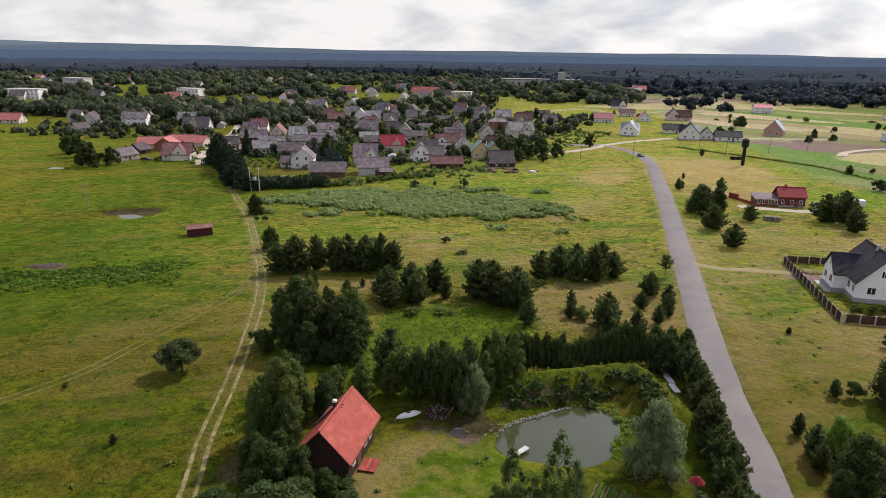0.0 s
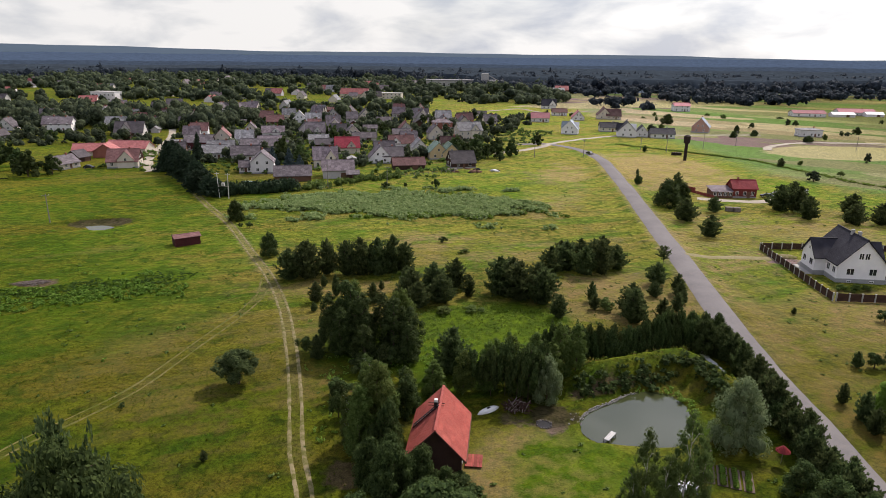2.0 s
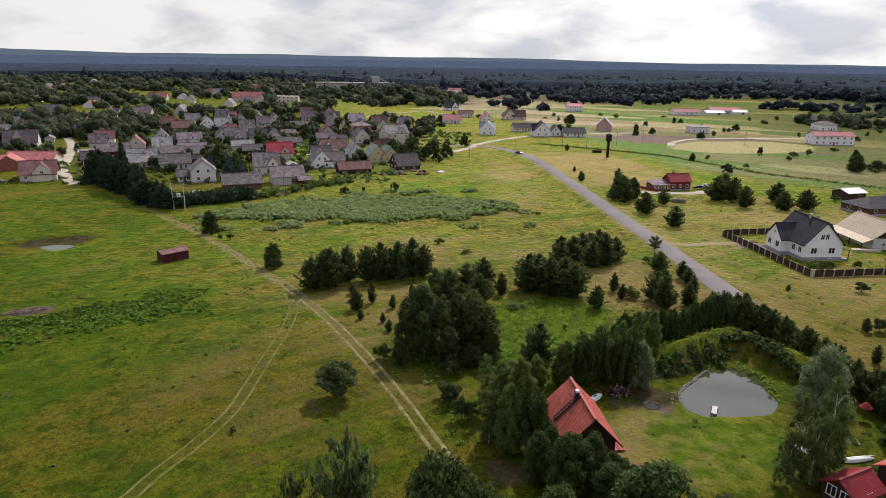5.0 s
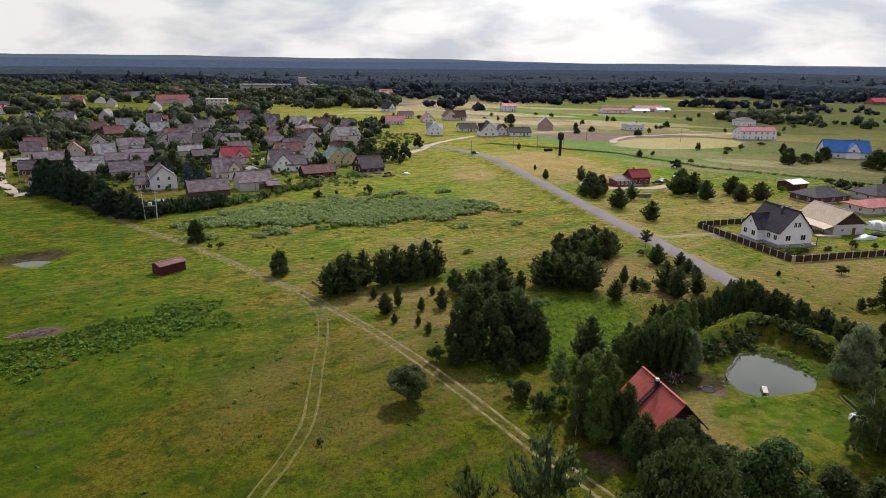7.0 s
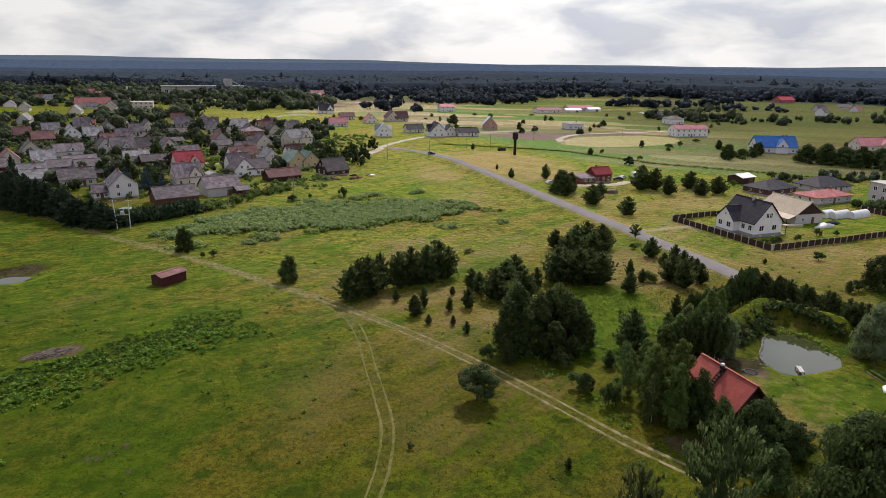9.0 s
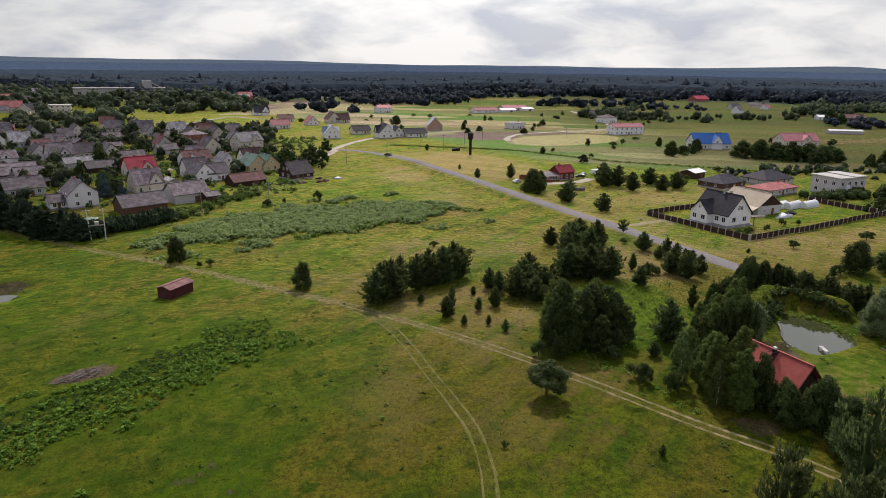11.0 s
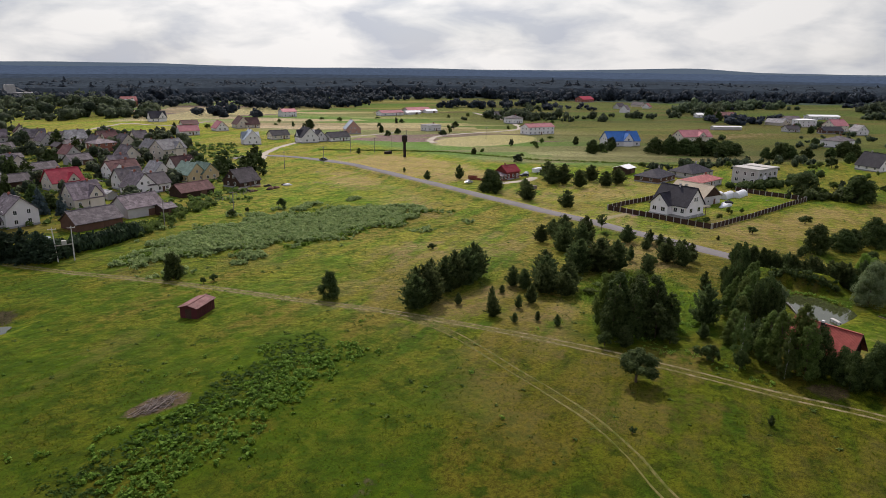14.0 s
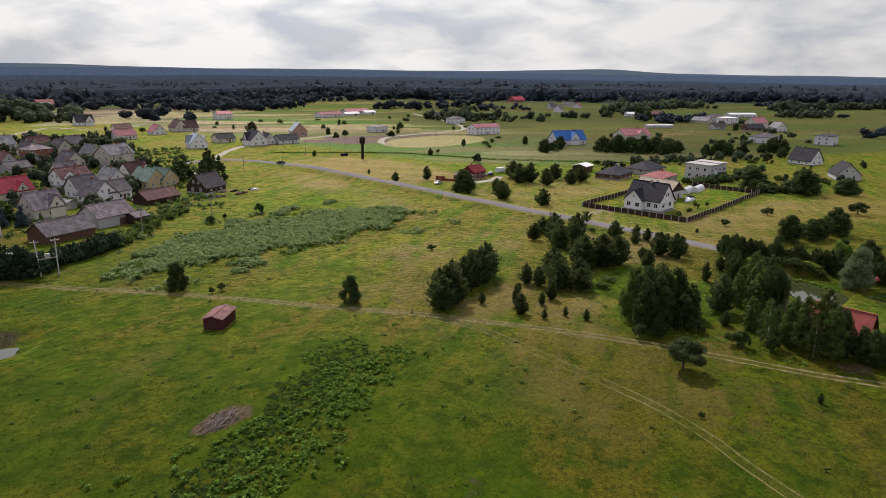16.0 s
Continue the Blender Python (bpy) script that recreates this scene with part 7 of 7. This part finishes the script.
scatter("tall_weeds", "wide pale grey-green patch of tall weeds", "weeds", L_WEED, inside(ragged(lambda x, y: top(oval(x, y, -52, 197, 40, 14.5, 3), oval(x, y, -82, 193, 14, 9, 30)), 0.36), 7600, -105, -5, 170, 225, 0.7, 1.9), 0.27, 21, 1.0, 1)
scatter("weed_edge", "dark green rim of tall weeds", "weeds", L_NETTLE, inside(ragged(lambda x, y: top(oval(x, y, -50, 196, 43, 17, 3), oval(x, y, -84, 193, 16, 11, 30)) * (1 - oval(x, y, -50, 197, 36, 12, 3)), 0.55), 2000, -110, 0, 168, 228, 0.7, 1.5), 0.34, 14, 1.0, 2)
def nettle_band(x, y):
    u = (x + 104) * 0.872 + (y - 102.5) * 0.489          # along the band
    w = -(x + 104) * 0.489 + (y - 102.5) * 0.872         # across it
    f = np.exp(-((w + 1) / 5.2) ** 2) * (np.abs(u + 2) < 25) + 0.55 * np.exp(-((w - 9) / 6.5) ** 2) * (np.abs(u + 3) < 20)
    return f + 0.32 * np.sin(u / 1.3 + 1.2 * np.sin(w / 2)) * np.sin(w / 0.9) + 0.25 * np.sin(u / 4.3) * np.sin(w / 2.7 + 1) + SR.normal(0, 0.15, len(x)) - 2 * oval(x, y, -114.6, 110.8, 6.5, 3.2, 15) > 0.72


scatter("nettles", "lush green nettles and docks in the meadow", "weeds", L_NETTLE, inside(nettle_band, 8800, -140, -70, 75, 140, 0.22, 0.80), 0.28, 18, 1.3, 3, 1.5, 0.0, False, 0.5)
def dark_band(x, y):
    u = (x + 104) * 0.872 + (y - 102.5) * 0.489
    w = -(x + 104) * 0.489 + (y - 102.5) * 0.872
    return np.exp(-((w - 5.5) / 4.5) ** 2) * np.clip((29 - np.abs(u + 2)) / 6, 0, 1) + 0.25 * np.sin(u / 2.3 + np.sin(w)) * np.sin(w / 1.4) + SR.normal(0, 0.15, len(x)) - 2 * oval(x, y, -114.6, 110.8, 6, 3, 15) > 0.5


scatter("dark_sedge", "dark green sedge beside nettles in the meadow", "sedge", L_SEDGE, inside(dark_band, 9000, -140, -70, 75, 140, 0.18, 0.44), 0.40, 9, 1.9, 33, 2.2, -0.2, False, 0.25)
scatter("reeds", "bright green reeds in a damp hollow", "reeds", L_REED, inside(ragged(lambda x, y: oval(x, y, -22, 101, 14, 9, 15), 0.40), 5600, -45, 0, 80, 118, 0.2, 0.5), 0.34, 12, 1.1, 4, 3.0, -0.6, False, 0.3)
scatter("undergrowth", "bright green weeds and grass between trees", "undergrowth", L_REED, inside(ragged(lambda x, y: top(oval(x, y, -28, 88, 18, 7, 8), 0.9 * bell(seg(x, y, -40, 66, -43, 80), 4)), 0.6), 2200, -60, 16, 60, 100, 0.22, 0.6), 0.36, 12, 1.2, 5, 2.0, -0.3, False, 0.3)
scatter("bank_growth", "rough grass and weeds on the pond's bank", "weeds", L_REED, inside(lambda x, y: (np.abs(pond_edge(x, y) - 1.12) < 0.09) & (SR.uniform(0, 1, len(x)) < 0.6) & (x > 0) & (y > 68), 2400, -12, 9, 60, 84, 0.2, 0.5), 0.36, 12, 1.1, 6, 1.5, 0.0, False, 0.3)
scatter("bank_weeds", "brown and green weeds on the bank", "weeds", L_NETTLE, inside(lambda x, y: (np.minimum(seg(x, y, -9, 80, 8, 87.5), seg(x, y, 8, 87.5, 13.2, 76)) < 5) & (pond_edge(x, y) > 1.15), 420, -16, 18, 70, 94, 0.15, 0.4), 0.36, 10, 1.2, 7, 1.5, 0.0, False, 0.3)
scatter("bank_shrubs", "dark low shrubs on the shaded slope of the bank", "shrubs", L_DARK, inside(lambda x, y: (np.abs(np.minimum(seg(x, y, -8, 77.6, 8.6, 84.6), seg(x, y, 8.6, 84.6, 11.2, 75)) - 0.3) < 0.9) & (SR.uniform(0, 1, len(x)) < 0.6), 2000, -12, 16, 70, 92, 0.5, 1.3), 0.26, 24, 0.9, 16, 1.5, 0.1, False, 0.6)
scatter("garden_growth", "low green vegetables and shrubs in gardens", "garden plants", L_MID, inside(lambda x, y: (x < -40 + (y - 262) * 0.35) & (seg(x, y, -100, 245, -45, 275) > 4), 1500, -190, 10, 240, 420, 0.8, 2.2), 0.34, 12, 1.2, 8)
scatter("edge_hedge", "dark clipped hedge along the gardens' end", "hedge", L_HEDGE, (np.linspace(-116, -93, 90) + SR.normal(0, 0.4, 90), np.linspace(201.5, 213, 90) + SR.normal(0, 0.8, 90), SR.uniform(3.6, 4.8, 90)), 0.16, 80, 0.6, 9, 1.4, 0.1, False, 0.85)
scatter("edge_shrubs", "green shrubs along the gardens' end", "shrubs", L_MID, (np.linspace(-93, -62, 60) + SR.normal(0, 1.2, 60), np.linspace(215, 246, 60) + SR.normal(0, 2.5, 60), SR.uniform(1.4, 3.2, 60)), 0.22, 40, 0.9, 10)
scatter("field_weeds", "scattered low weeds in the meadow", "weeds", L_MID, inside(lambda x, y: (np.abs(x - road_x(y)) > 5) & (pond_edge(x, y) > 1.3), 1100, -150, 130, 35, 260, 0.14, 0.34), 0.4, 9, 2.0, 11)
scatter("ditch_growth", "dark sedge along a drainage ditch", "sedge", L_REED, (np.interp(np.linspace(0, 1, 500), (0, 0.25, 0.5, 0.75, 1), (42, 74, 98, 118, 169)) + SR.normal(0, 0.7, 500), np.interp(np.linspace(0, 1, 500), (0, 0.25, 0.5, 0.75, 1), (362, 336, 314, 262, 199)) + SR.normal(0, 0.7, 500), SR.uniform(0.5, 1.0, 500)), 0.36, 10, 1.3, 12)


def tufts(name, label, mat, x, y, h, seed, blades=7):
    """Grass tufts: a few leaning blades each, joined into one mesh."""
    rng = np.random.default_rng(seed)
    z, n = land(x, y), len(x)
    a = rng.uniform(0, 6.28, (n, blades))
    r = rng.uniform(0.05, 0.5, (n, blades)) * h[:, None]
    wide = rng.uniform(0.10, 0.2, (n, blades)) * h[:, None]
    tall = rng.uniform(0.5, 1.0, (n, blades)) * h[:, None]
    c_, s_ = np.cos(a), np.sin(a)
    bx, by = x[:, None] + r * 0.6 * c_, y[:, None] + r * 0.6 * s_
    low = z[:, None] - 0.05
    v = np.stack([np.stack([bx - wide * s_, by + wide * c_, low + 0 * bx], 2), np.stack([bx + wide * s_, by - wide * c_, low + 0 * bx], 2), np.stack([bx + r * c_, by + r * s_, low + tall], 2)], 2)
    return tagged(new(name, array_mesh(name, v.reshape(-1, 3), np.arange(n * blades * 3).reshape(-1, 3), mat)), label, "grass", "", "stuff")


def open_field(x, y):
    k = (np.abs(x - road_x(y)) > 4.5) & (pond_edge(x, y) > 1.3) & ~((x > -25) & (x < 15) & (y > 45) & (y < 71)) & ~((x > 40) & (x < 110) & (y > 122) & (y < 162))
    for a_, b_ in zip(TRACK, TRACK[1:]):
        d = seg(x, y, *a_, *b_)
        k &= (d < 0.35) | (d > 1.25)
    return k & (np.sin(x / 3.7 + 2 * np.sin(y / 9.1)) * np.sin(y / 4.3 + 1.5 * np.sin(x / 7.7)) + 0.8 * np.sin(x / 17 + y / 13) + SR.normal(0, 0.55, len(x)) > 0.15)


x, y, s_ = inside(open_field, 60000, -150, 20, 34, 190, 0.10, 0.34)
tufts("grass_tufts", "green grass tufts of the meadow", L_GRASS, x, y, s_, 61)
x, y, s_ = inside(lambda x, y: open_field(x, y), 22000, -150, 110, 34, 240, 0.08, 0.26)
tufts("dry_tufts", "straw-coloured dry grass tufts", L_STRAW, x, y, s_, 62)


# ---- woods and the far town ----
def woods(name, label, x, y, w, h, mat, seed, conical=0.5, fine=False):
    """Many simple crowns joined into one mesh; each an uneven lobed body standing on the land."""
    rng = np.random.default_rng(seed)
    bv, bf = ICO1 if fine else ICO0
    z = land(x, y)
    n = len(x)
    v = bv[None] * (1 + rng.normal(0, 0.16, (n, len(bv), 1)))
    lift = (v[:, :, 2] + 1) / 2
    con = np.where(rng.uniform(0, 1, n) < conical, 1.0, 0.15)[:, None]
    taper = 1 - con * 0.75 * np.clip(lift, 0, 1)
    px = v[:, :, 0] * taper * (w / 2)[:, None] + x[:, None]
    py = v[:, :, 1] * taper * (w / 2)[:, None] + y[:, None]
    pz = (lift * 0.92 + 0.06) * h[:, None] + z[:, None]
    verts = np.stack([px, py, pz], 2).reshape(-1, 3)
    faces = (bf[None] + (np.arange(n) * len(bv))[:, None, None]).reshape(-1, 3)
    return tagged(new(name, array_mesh(name, verts, faces, mat, True)), label, "woods", "", "stuff")


def polar(n, r0, r1, a0, a1, power=1.0):
    q = SR.uniform(0, 1, n) ** power
    r = r0 + (r1 - r0) * q
    a = np.radians(SR.uniform(a0, a1, n))
    return r * np.cos(a), r * np.sin(a), r


def forest_edge(x, y):
    return 930 + 330 * np.clip((np.degrees(np.arctan2(y, x)) - 92) / 10, 0, 1) + 70 * np.sin(np.arctan2(y, x) * 7) + 40 * np.sin(np.arctan2(y, x) * 19)


x, y, r = polar(4400, 850, 1400, -5, 150, 0.8)
k = r > forest_edge(x, y)
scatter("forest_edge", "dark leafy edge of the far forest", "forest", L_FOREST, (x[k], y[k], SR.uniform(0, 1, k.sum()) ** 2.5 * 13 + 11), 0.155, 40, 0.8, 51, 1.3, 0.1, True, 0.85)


def canopy(name, label, r0, r1, mat, seed, rings, crowns):
    """A closed canopy seen from far off: a bumpy sheet at the height of the tree tops, with single crowns rising from it."""
    rng = np.random.default_rng(seed)
    a = np.radians(np.linspace(-8, 152, 700))
    q = np.linspace(0, 1, rings)[:, None]
    near = np.maximum(r0, forest_edge(np.cos(a), np.sin(a)) + 70)[None]
    r = near + (r1 - near) * q
    x, y = r * np.cos(a), r * np.sin(a)
    z = land(x, y) + np.where(q > 0, 14.5 + rng.normal(0, 0.45, x.shape) + 1.2 * np.sin(x / 83) * np.sin(y / 61), -1.0)
    ii = (np.arange(rings - 1)[:, None] * 700 + np.arange(699)[None]).ravel()
    v, f = np.stack([x, y, z], 2).reshape(-1, 3), np.stack([ii, ii + 700, ii + 701, ii + 1], 1)
    tagged(new(name, array_mesh(name, v, f, mat, True)), label, "forest", "", "stuff")
    cx, cy, cr = polar(crowns, r0, r1, -7, 151)
    k = cr > forest_edge(cx, cy) + 60
    woods(name + "_crowns", "single crowns rising from a far forest canopy", cx[k], cy[k], rng.uniform(9, 17, k.sum()), rng.uniform(12.5, 15.2, k.sum()), mat, seed + 1, 0.3, True)


# three forest belts, with more haze in the base colour farther off
canopy("forest", "dark blue-green forest beyond the village and fields", 1000, 1700, HAZEWOOD[0], 5, 60, 1200)
canopy("deep_forest", "dark forest canopy far behind the village", 1680, 2300, HAZEWOOD[1], 6, 40, 200)
canopy("far_forest", "hazy blue forest canopy reaching to the horizon", 2280, 3600, HAZEWOOD[2], 7, 50, 100)
# woods behind the village and between the far town's houses
n = 4400
x, y = SR.uniform(-1000, 40, n), SR.uniform(430, 1200, n)
k = (y > 470 + 0.25 * np.abs(x + 100)) & (np.sin(x / 71 + np.sin(y / 90)) * np.sin(y / 48) + 0.3 * np.sin(x / 23 + y / 31) + 0.35 * np.clip((y - 700) / 200, 0, 1) > -0.12) & ~((x > -90) & (y < 640))
scatter("town_trees", "leafy trees between the far houses", "trees", L_WOODS, (x[k], y[k], SR.uniform(0, 1, k.sum()) ** 2.5 * 12 + 5), 0.13, 34, 0.95, 6, 1.3, 0.1, True, 0.86)
x, y = SR.uniform(-430, -200, 420), SR.uniform(380, 480, 420)
scatter("village_woods", "belt of leafy trees behind the village", "trees", L_WOODS, (x, y, SR.uniform(0, 1, 420) ** 1.5 * 8 + 6), 0.10, 80, 0.75, 7, 1.3, 0.1, True, 0.98)
x, y = SR.normal(-640, 70, 300), SR.normal(560, 45, 300)
scatter("dark_wood", "dark pine wood beside apartment blocks", "trees", L_WOODS, (x, y, SR.uniform(9, 15, 300)), 0.085, 110, 0.7, 8, 1.3, 0.1, True, 0.98)
x, y = SR.uniform(60, 900, 700), SR.uniform(600, 880, 700)
k = (np.sin(x / 61 + 1) * np.sin(y / 43) > 0.25) | (y > 790)
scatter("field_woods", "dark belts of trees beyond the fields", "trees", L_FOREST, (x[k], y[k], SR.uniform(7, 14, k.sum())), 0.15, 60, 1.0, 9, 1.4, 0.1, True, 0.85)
x, y = SR.uniform(380, 1000, 500), SR.uniform(120, 560, 500)
k = np.sin(x / 53 + 2) * np.sin(y / 31) > 0.55
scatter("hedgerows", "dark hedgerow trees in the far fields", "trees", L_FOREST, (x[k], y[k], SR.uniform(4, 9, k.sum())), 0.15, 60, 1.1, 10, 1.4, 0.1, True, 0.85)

def belt(name, label, mat, line, width, n, lo, hi, seed):
    """Trees or shrubs along a bent line."""
    t = SR.uniform(0, len(line) - 1, n)
    px, py = np.interp(t, range(len(line)), [p[0] for p in line]), np.interp(t, range(len(line)), [p[1] for p in line])
    scatter(name, label, "trees", mat, (px + SR.normal(0, width, n), py + SR.normal(0, width, n), lo + (hi - lo) * SR.uniform(0, 1, n) ** 1.6), 0.10, 110, 0.75, seed, 1.3, 0.1, True, 0.95)


belt("tree_belt_in_fields", "dark belt of trees between far fields", L_WOODS, [(520, 430), (600, 452), (650, 430), (690, 408), (700, 470)], 12, 90, 6, 15, 71)
belt("tree_belt_by_hill", "dark belt of trees on a far slope", L_WOODS, [(690, 300), (735, 311), (790, 275), (850, 245), (920, 235)], 9, 100, 6, 14, 72)
belt("hedge_in_fields", "dark hedgerow along far fields", L_WOODS, [(300, 470), (350, 520), (420, 560), (480, 640)], 6, 60, 4, 9, 73)
belt("eastern_grove", "dark grove of trees by far fields", L_WOODS, [(600, 275), (625, 258), (660, 250)], 8, 40, 4, 10, 78)
belt("farm_trees", "dark trees between far farms", L_WOODS, [(300, 500), (320, 470), (345, 445), (500, 400), (560, 420), (645, 434)], 12, 110, 4, 12, 79)
belt("shrub_belt", "dense dark shrubs behind a fenced garden", L_DARK, [(119, 153), (143, 147), (165, 149), (182, 151)], 2.2, 90, 2, 4.6, 74)
belt("shrub_row", "green shrubs at the garden's far end", L_DARK, [(119, 128), (126, 122), (136, 117), (150, 122)], 2.2, 60, 2, 4.6, 75)
belt("garden_belt", "dark trees between low houses and fields", L_WOODS, [(130, 208), (160, 203), (190, 190), (215, 176), (245, 170)], 5, 60, 1.6, 5.5, 76)
belt("farmyard_trees", "dark trees round scattered farmhouses", L_WOODS, [(300, 195), (345, 215), (400, 200), (440, 245), (500, 285)], 12, 60, 2, 6, 77)
# more houses of the village, on plots along its lanes
gr = random.Random(21)
HOUSES = [(o.location.x, o.location.y) for o in scene.objects if o.get("category") in ("house", "barn", "annexe", "shed", "farm building")]
count = 0
for tries in range(4000):
    x, y = gr.uniform(-340, -35), gr.uniform(268, 520)
    if count >= 66 or x > -60 + (y - 300) * 0.2 or (x < -165 and y < 320) or (x < -200 and y < 360) or min(math.hypot(x - a, y - b) for a, b in HOUSES) < 13.5 or seg(x, y, -163, 241, -187, 288) < 9 or seg(x, y, -187, 288, -228, 385) < 9 or seg(x, y, -15, 325, -90, 318) < 8:
        continue
    if gr.random() < 0.25:
        barn(x, y, gr.uniform(6.5, 9.5), gr.uniform(5, 6), gr.uniform(3.6, 4.6), gr.choice((R_ASB, R_SLATE, R_PINK, R_MAROON)), gr.choice((W_WOOD, W_GREY, W_BRICK)), "weathered outbuilding between village houses", gr.choice((0, 90)))
    else:
        house(x, y, gr.uniform(7.5, 9.5), gr.uniform(7, 8.4), gr.uniform(6.8, 8.4), gr.choice((R_ASB, R_ASB, R_SLATE, R_PINK, R_PALE, R_BROWN, R_MAROON)), gr.choice((W_WHITE, W_CREAM, W_GREY, W_CREAM)), "steep-roofed village house among gardens", gr.choice((0, 90)), chimneys=((gr.choice((-0.15, 0.2)), 0.0),), windows=2)
    HOUSES.append((x, y))
    count += 1

# garden trees between the houses
n = 1500
x, y = SR.uniform(-330, 10, n), SR.uniform(255, 500, n)
k = (x < -45 + (y - 300) * 0.25) & ~((x < -165) & (y < 300)) & (y > 264 + np.maximum(0, x + 85) * 0.4)
for o in scene.objects:
    if o.get("category") in ("house", "barn", "annexe", "shed") and o.location.y < 520:
        k &= np.hypot(x - o.location.x, y - o.location.y) > 6.8
k &= (seg(x, y, -163, 241, -187, 288) > 5) & (seg(x, y, -187, 288, -228, 385) > 5) & (seg(x, y, -15, 325, -90, 318) > 5)
scatter("garden_greenery", "dark green garden trees and shrubs between houses", "garden trees", L_WOODS, (x[k], y[k], SR.uniform(0, 1, k.sum()) ** 2.0 * 6.5 + 1.6), 0.138, 46, 0.8, 31, 1.4, 0.1, True, 0.95)
count = 0
while count < 125:
    x, y = gr.uniform(-300, 5), gr.uniform(250, 490)
    if x > -45 + (y - 300) * 0.25 or (x < -165 and y < 300) or min(math.hypot(x - a, y - b) for a, b in HOUSES) < 7.5 or min(seg(x, y, -163, 241, -187, 288), seg(x, y, -187, 288, -228, 385)) < 5 or seg(x, y, -15, 325, -90, 318) < 5 or y < 262 + max(0, (x + 85)) * 0.4:
        continue
    kind = gr.choice(("garden", "garden", "gardendark", "orchard", "orchard"))
    w = gr.uniform(3, 7.5) if kind != "orchard" else gr.uniform(2, 3.6)
    plant(kind, x, y, w, w * gr.uniform(0.8, 1.25) if kind != "orchard" else w * 0.7, "village garden trees")
    count += 1
count = 0
while count < 48:
    x, y = gr.uniform(0, 330), gr.uniform(250, 560)
    if min(math.hypot(x - a, y - b) for a, b in HOUSES) < 8 or math.hypot(x - 65, y - 310) < 40 or (x < 60 and y < 390) or oval(x, y, 160, 350, 46, 26, 10) > 0.1 or seg(x, y, 95, 330, 150, 440) < 16:
        continue
    plant(gr.choice(("gardendark", "orchard", "orchard", "garden")), x, y, gr.uniform(2.5, 6), gr.uniform(2, 5.5), "trees on the plain")
    count += 1
count = 0
while count < 40:
    x, y = gr.uniform(95, 260), gr.uniform(110, 215)
    if min(math.hypot(x - a, y - b) for a, b in HOUSES) < 9 or (x < 120 and y < 160):
        continue
    plant(gr.choice(("gardendark", "orchard", "garden")), x, y, gr.uniform(2, 4.8), gr.uniform(1.8, 4.2), "trees by the low houses")
    count += 1
# sheds and huts in the gardens
count = 0
while count < 16:
    x, y = gr.uniform(-230, -35), gr.uniform(258, 440)
    if x > -45 + (y - 300) * 0.25 or (x < -165 and y < 300) or min(math.hypot(x - a, y - b) for a, b in HOUSES) < 8 or y < 262 + max(0, (x + 85)) * 0.4:
        continue
    barn(x, y, gr.uniform(4, 8), gr.uniform(3.5, 5), gr.uniform(2.8, 3.8), gr.choice((R_ASB, R_SLATE, R_MAROON, R_PALE, R_DARK)), gr.choice((W_WOOD, W_BROWN, W_GREY, W_WOOD)), "small weathered garden shed between houses", gr.choice((0, 90)), 2.2, "shed", "shed")
    HOUSES.append((x, y))
    count += 1
# small houses of the far town
for i in range(90):
    x, y = gr.uniform(-900, -160), gr.uniform(500, 1100)
    if i > 84:
        x, y = gr.uniform(450, 900), gr.uniform(300, 620)
    house(x, y, gr.uniform(9, 16), gr.uniform(8, 10), gr.uniform(5.5, 8.5), gr.choice((R_ASB, R_PALE, R_SLATE, R_RUST, R_PINK)), gr.choice((W_WHITE, W_CREAM, W_GREY, W_CREAM)), "pale house of the far town among trees", gr.choice((0, 90, 20)), chimneys=(), plinth=False, windows=0, group="houses of the far town")

# lumber, sheets and scrap in the yard at the village's end
for i in range(16):
    x, y = gr.uniform(-47, -24), gr.uniform(258, 271)
    kind, mat, name = gr.choice((("lumber_heap", TWIGS, "grey heap of old boards"), ("scrap_heap", BLACK, "dark heap of scrap"), ("plastic_sheet", PLASTIC, "crumpled white plastic sheet"), ("lumber_heap", W_BROWN, "brown heap of old boards")))
    if math.hypot(x + 39, y - 274) > 7:
        heap(kind, x, y, gr.uniform(0.7, 2.0), gr.uniform(0.5, 1.1), gr.uniform(0.4, 1.0), mat, name + " in a village yard", kind.replace("_", " "), i, 0.7)
rail = thing("garden_fence", -66, 243, 32, "low grey wire fence with wooden posts round gardens", "fence")
for i in range(16):
    part("post", Shape().box(i * 2 - 0.05, -0.05, -0.6, i * 2 + 0.05, 0.05, 1.3), POLE, rail)
for k in range(3):
    part("wire", Shape().box(0, -0.012, 0.35 + 0.4 * k, 30, 0.012, 0.375 + 0.4 * k), POLE, rail)
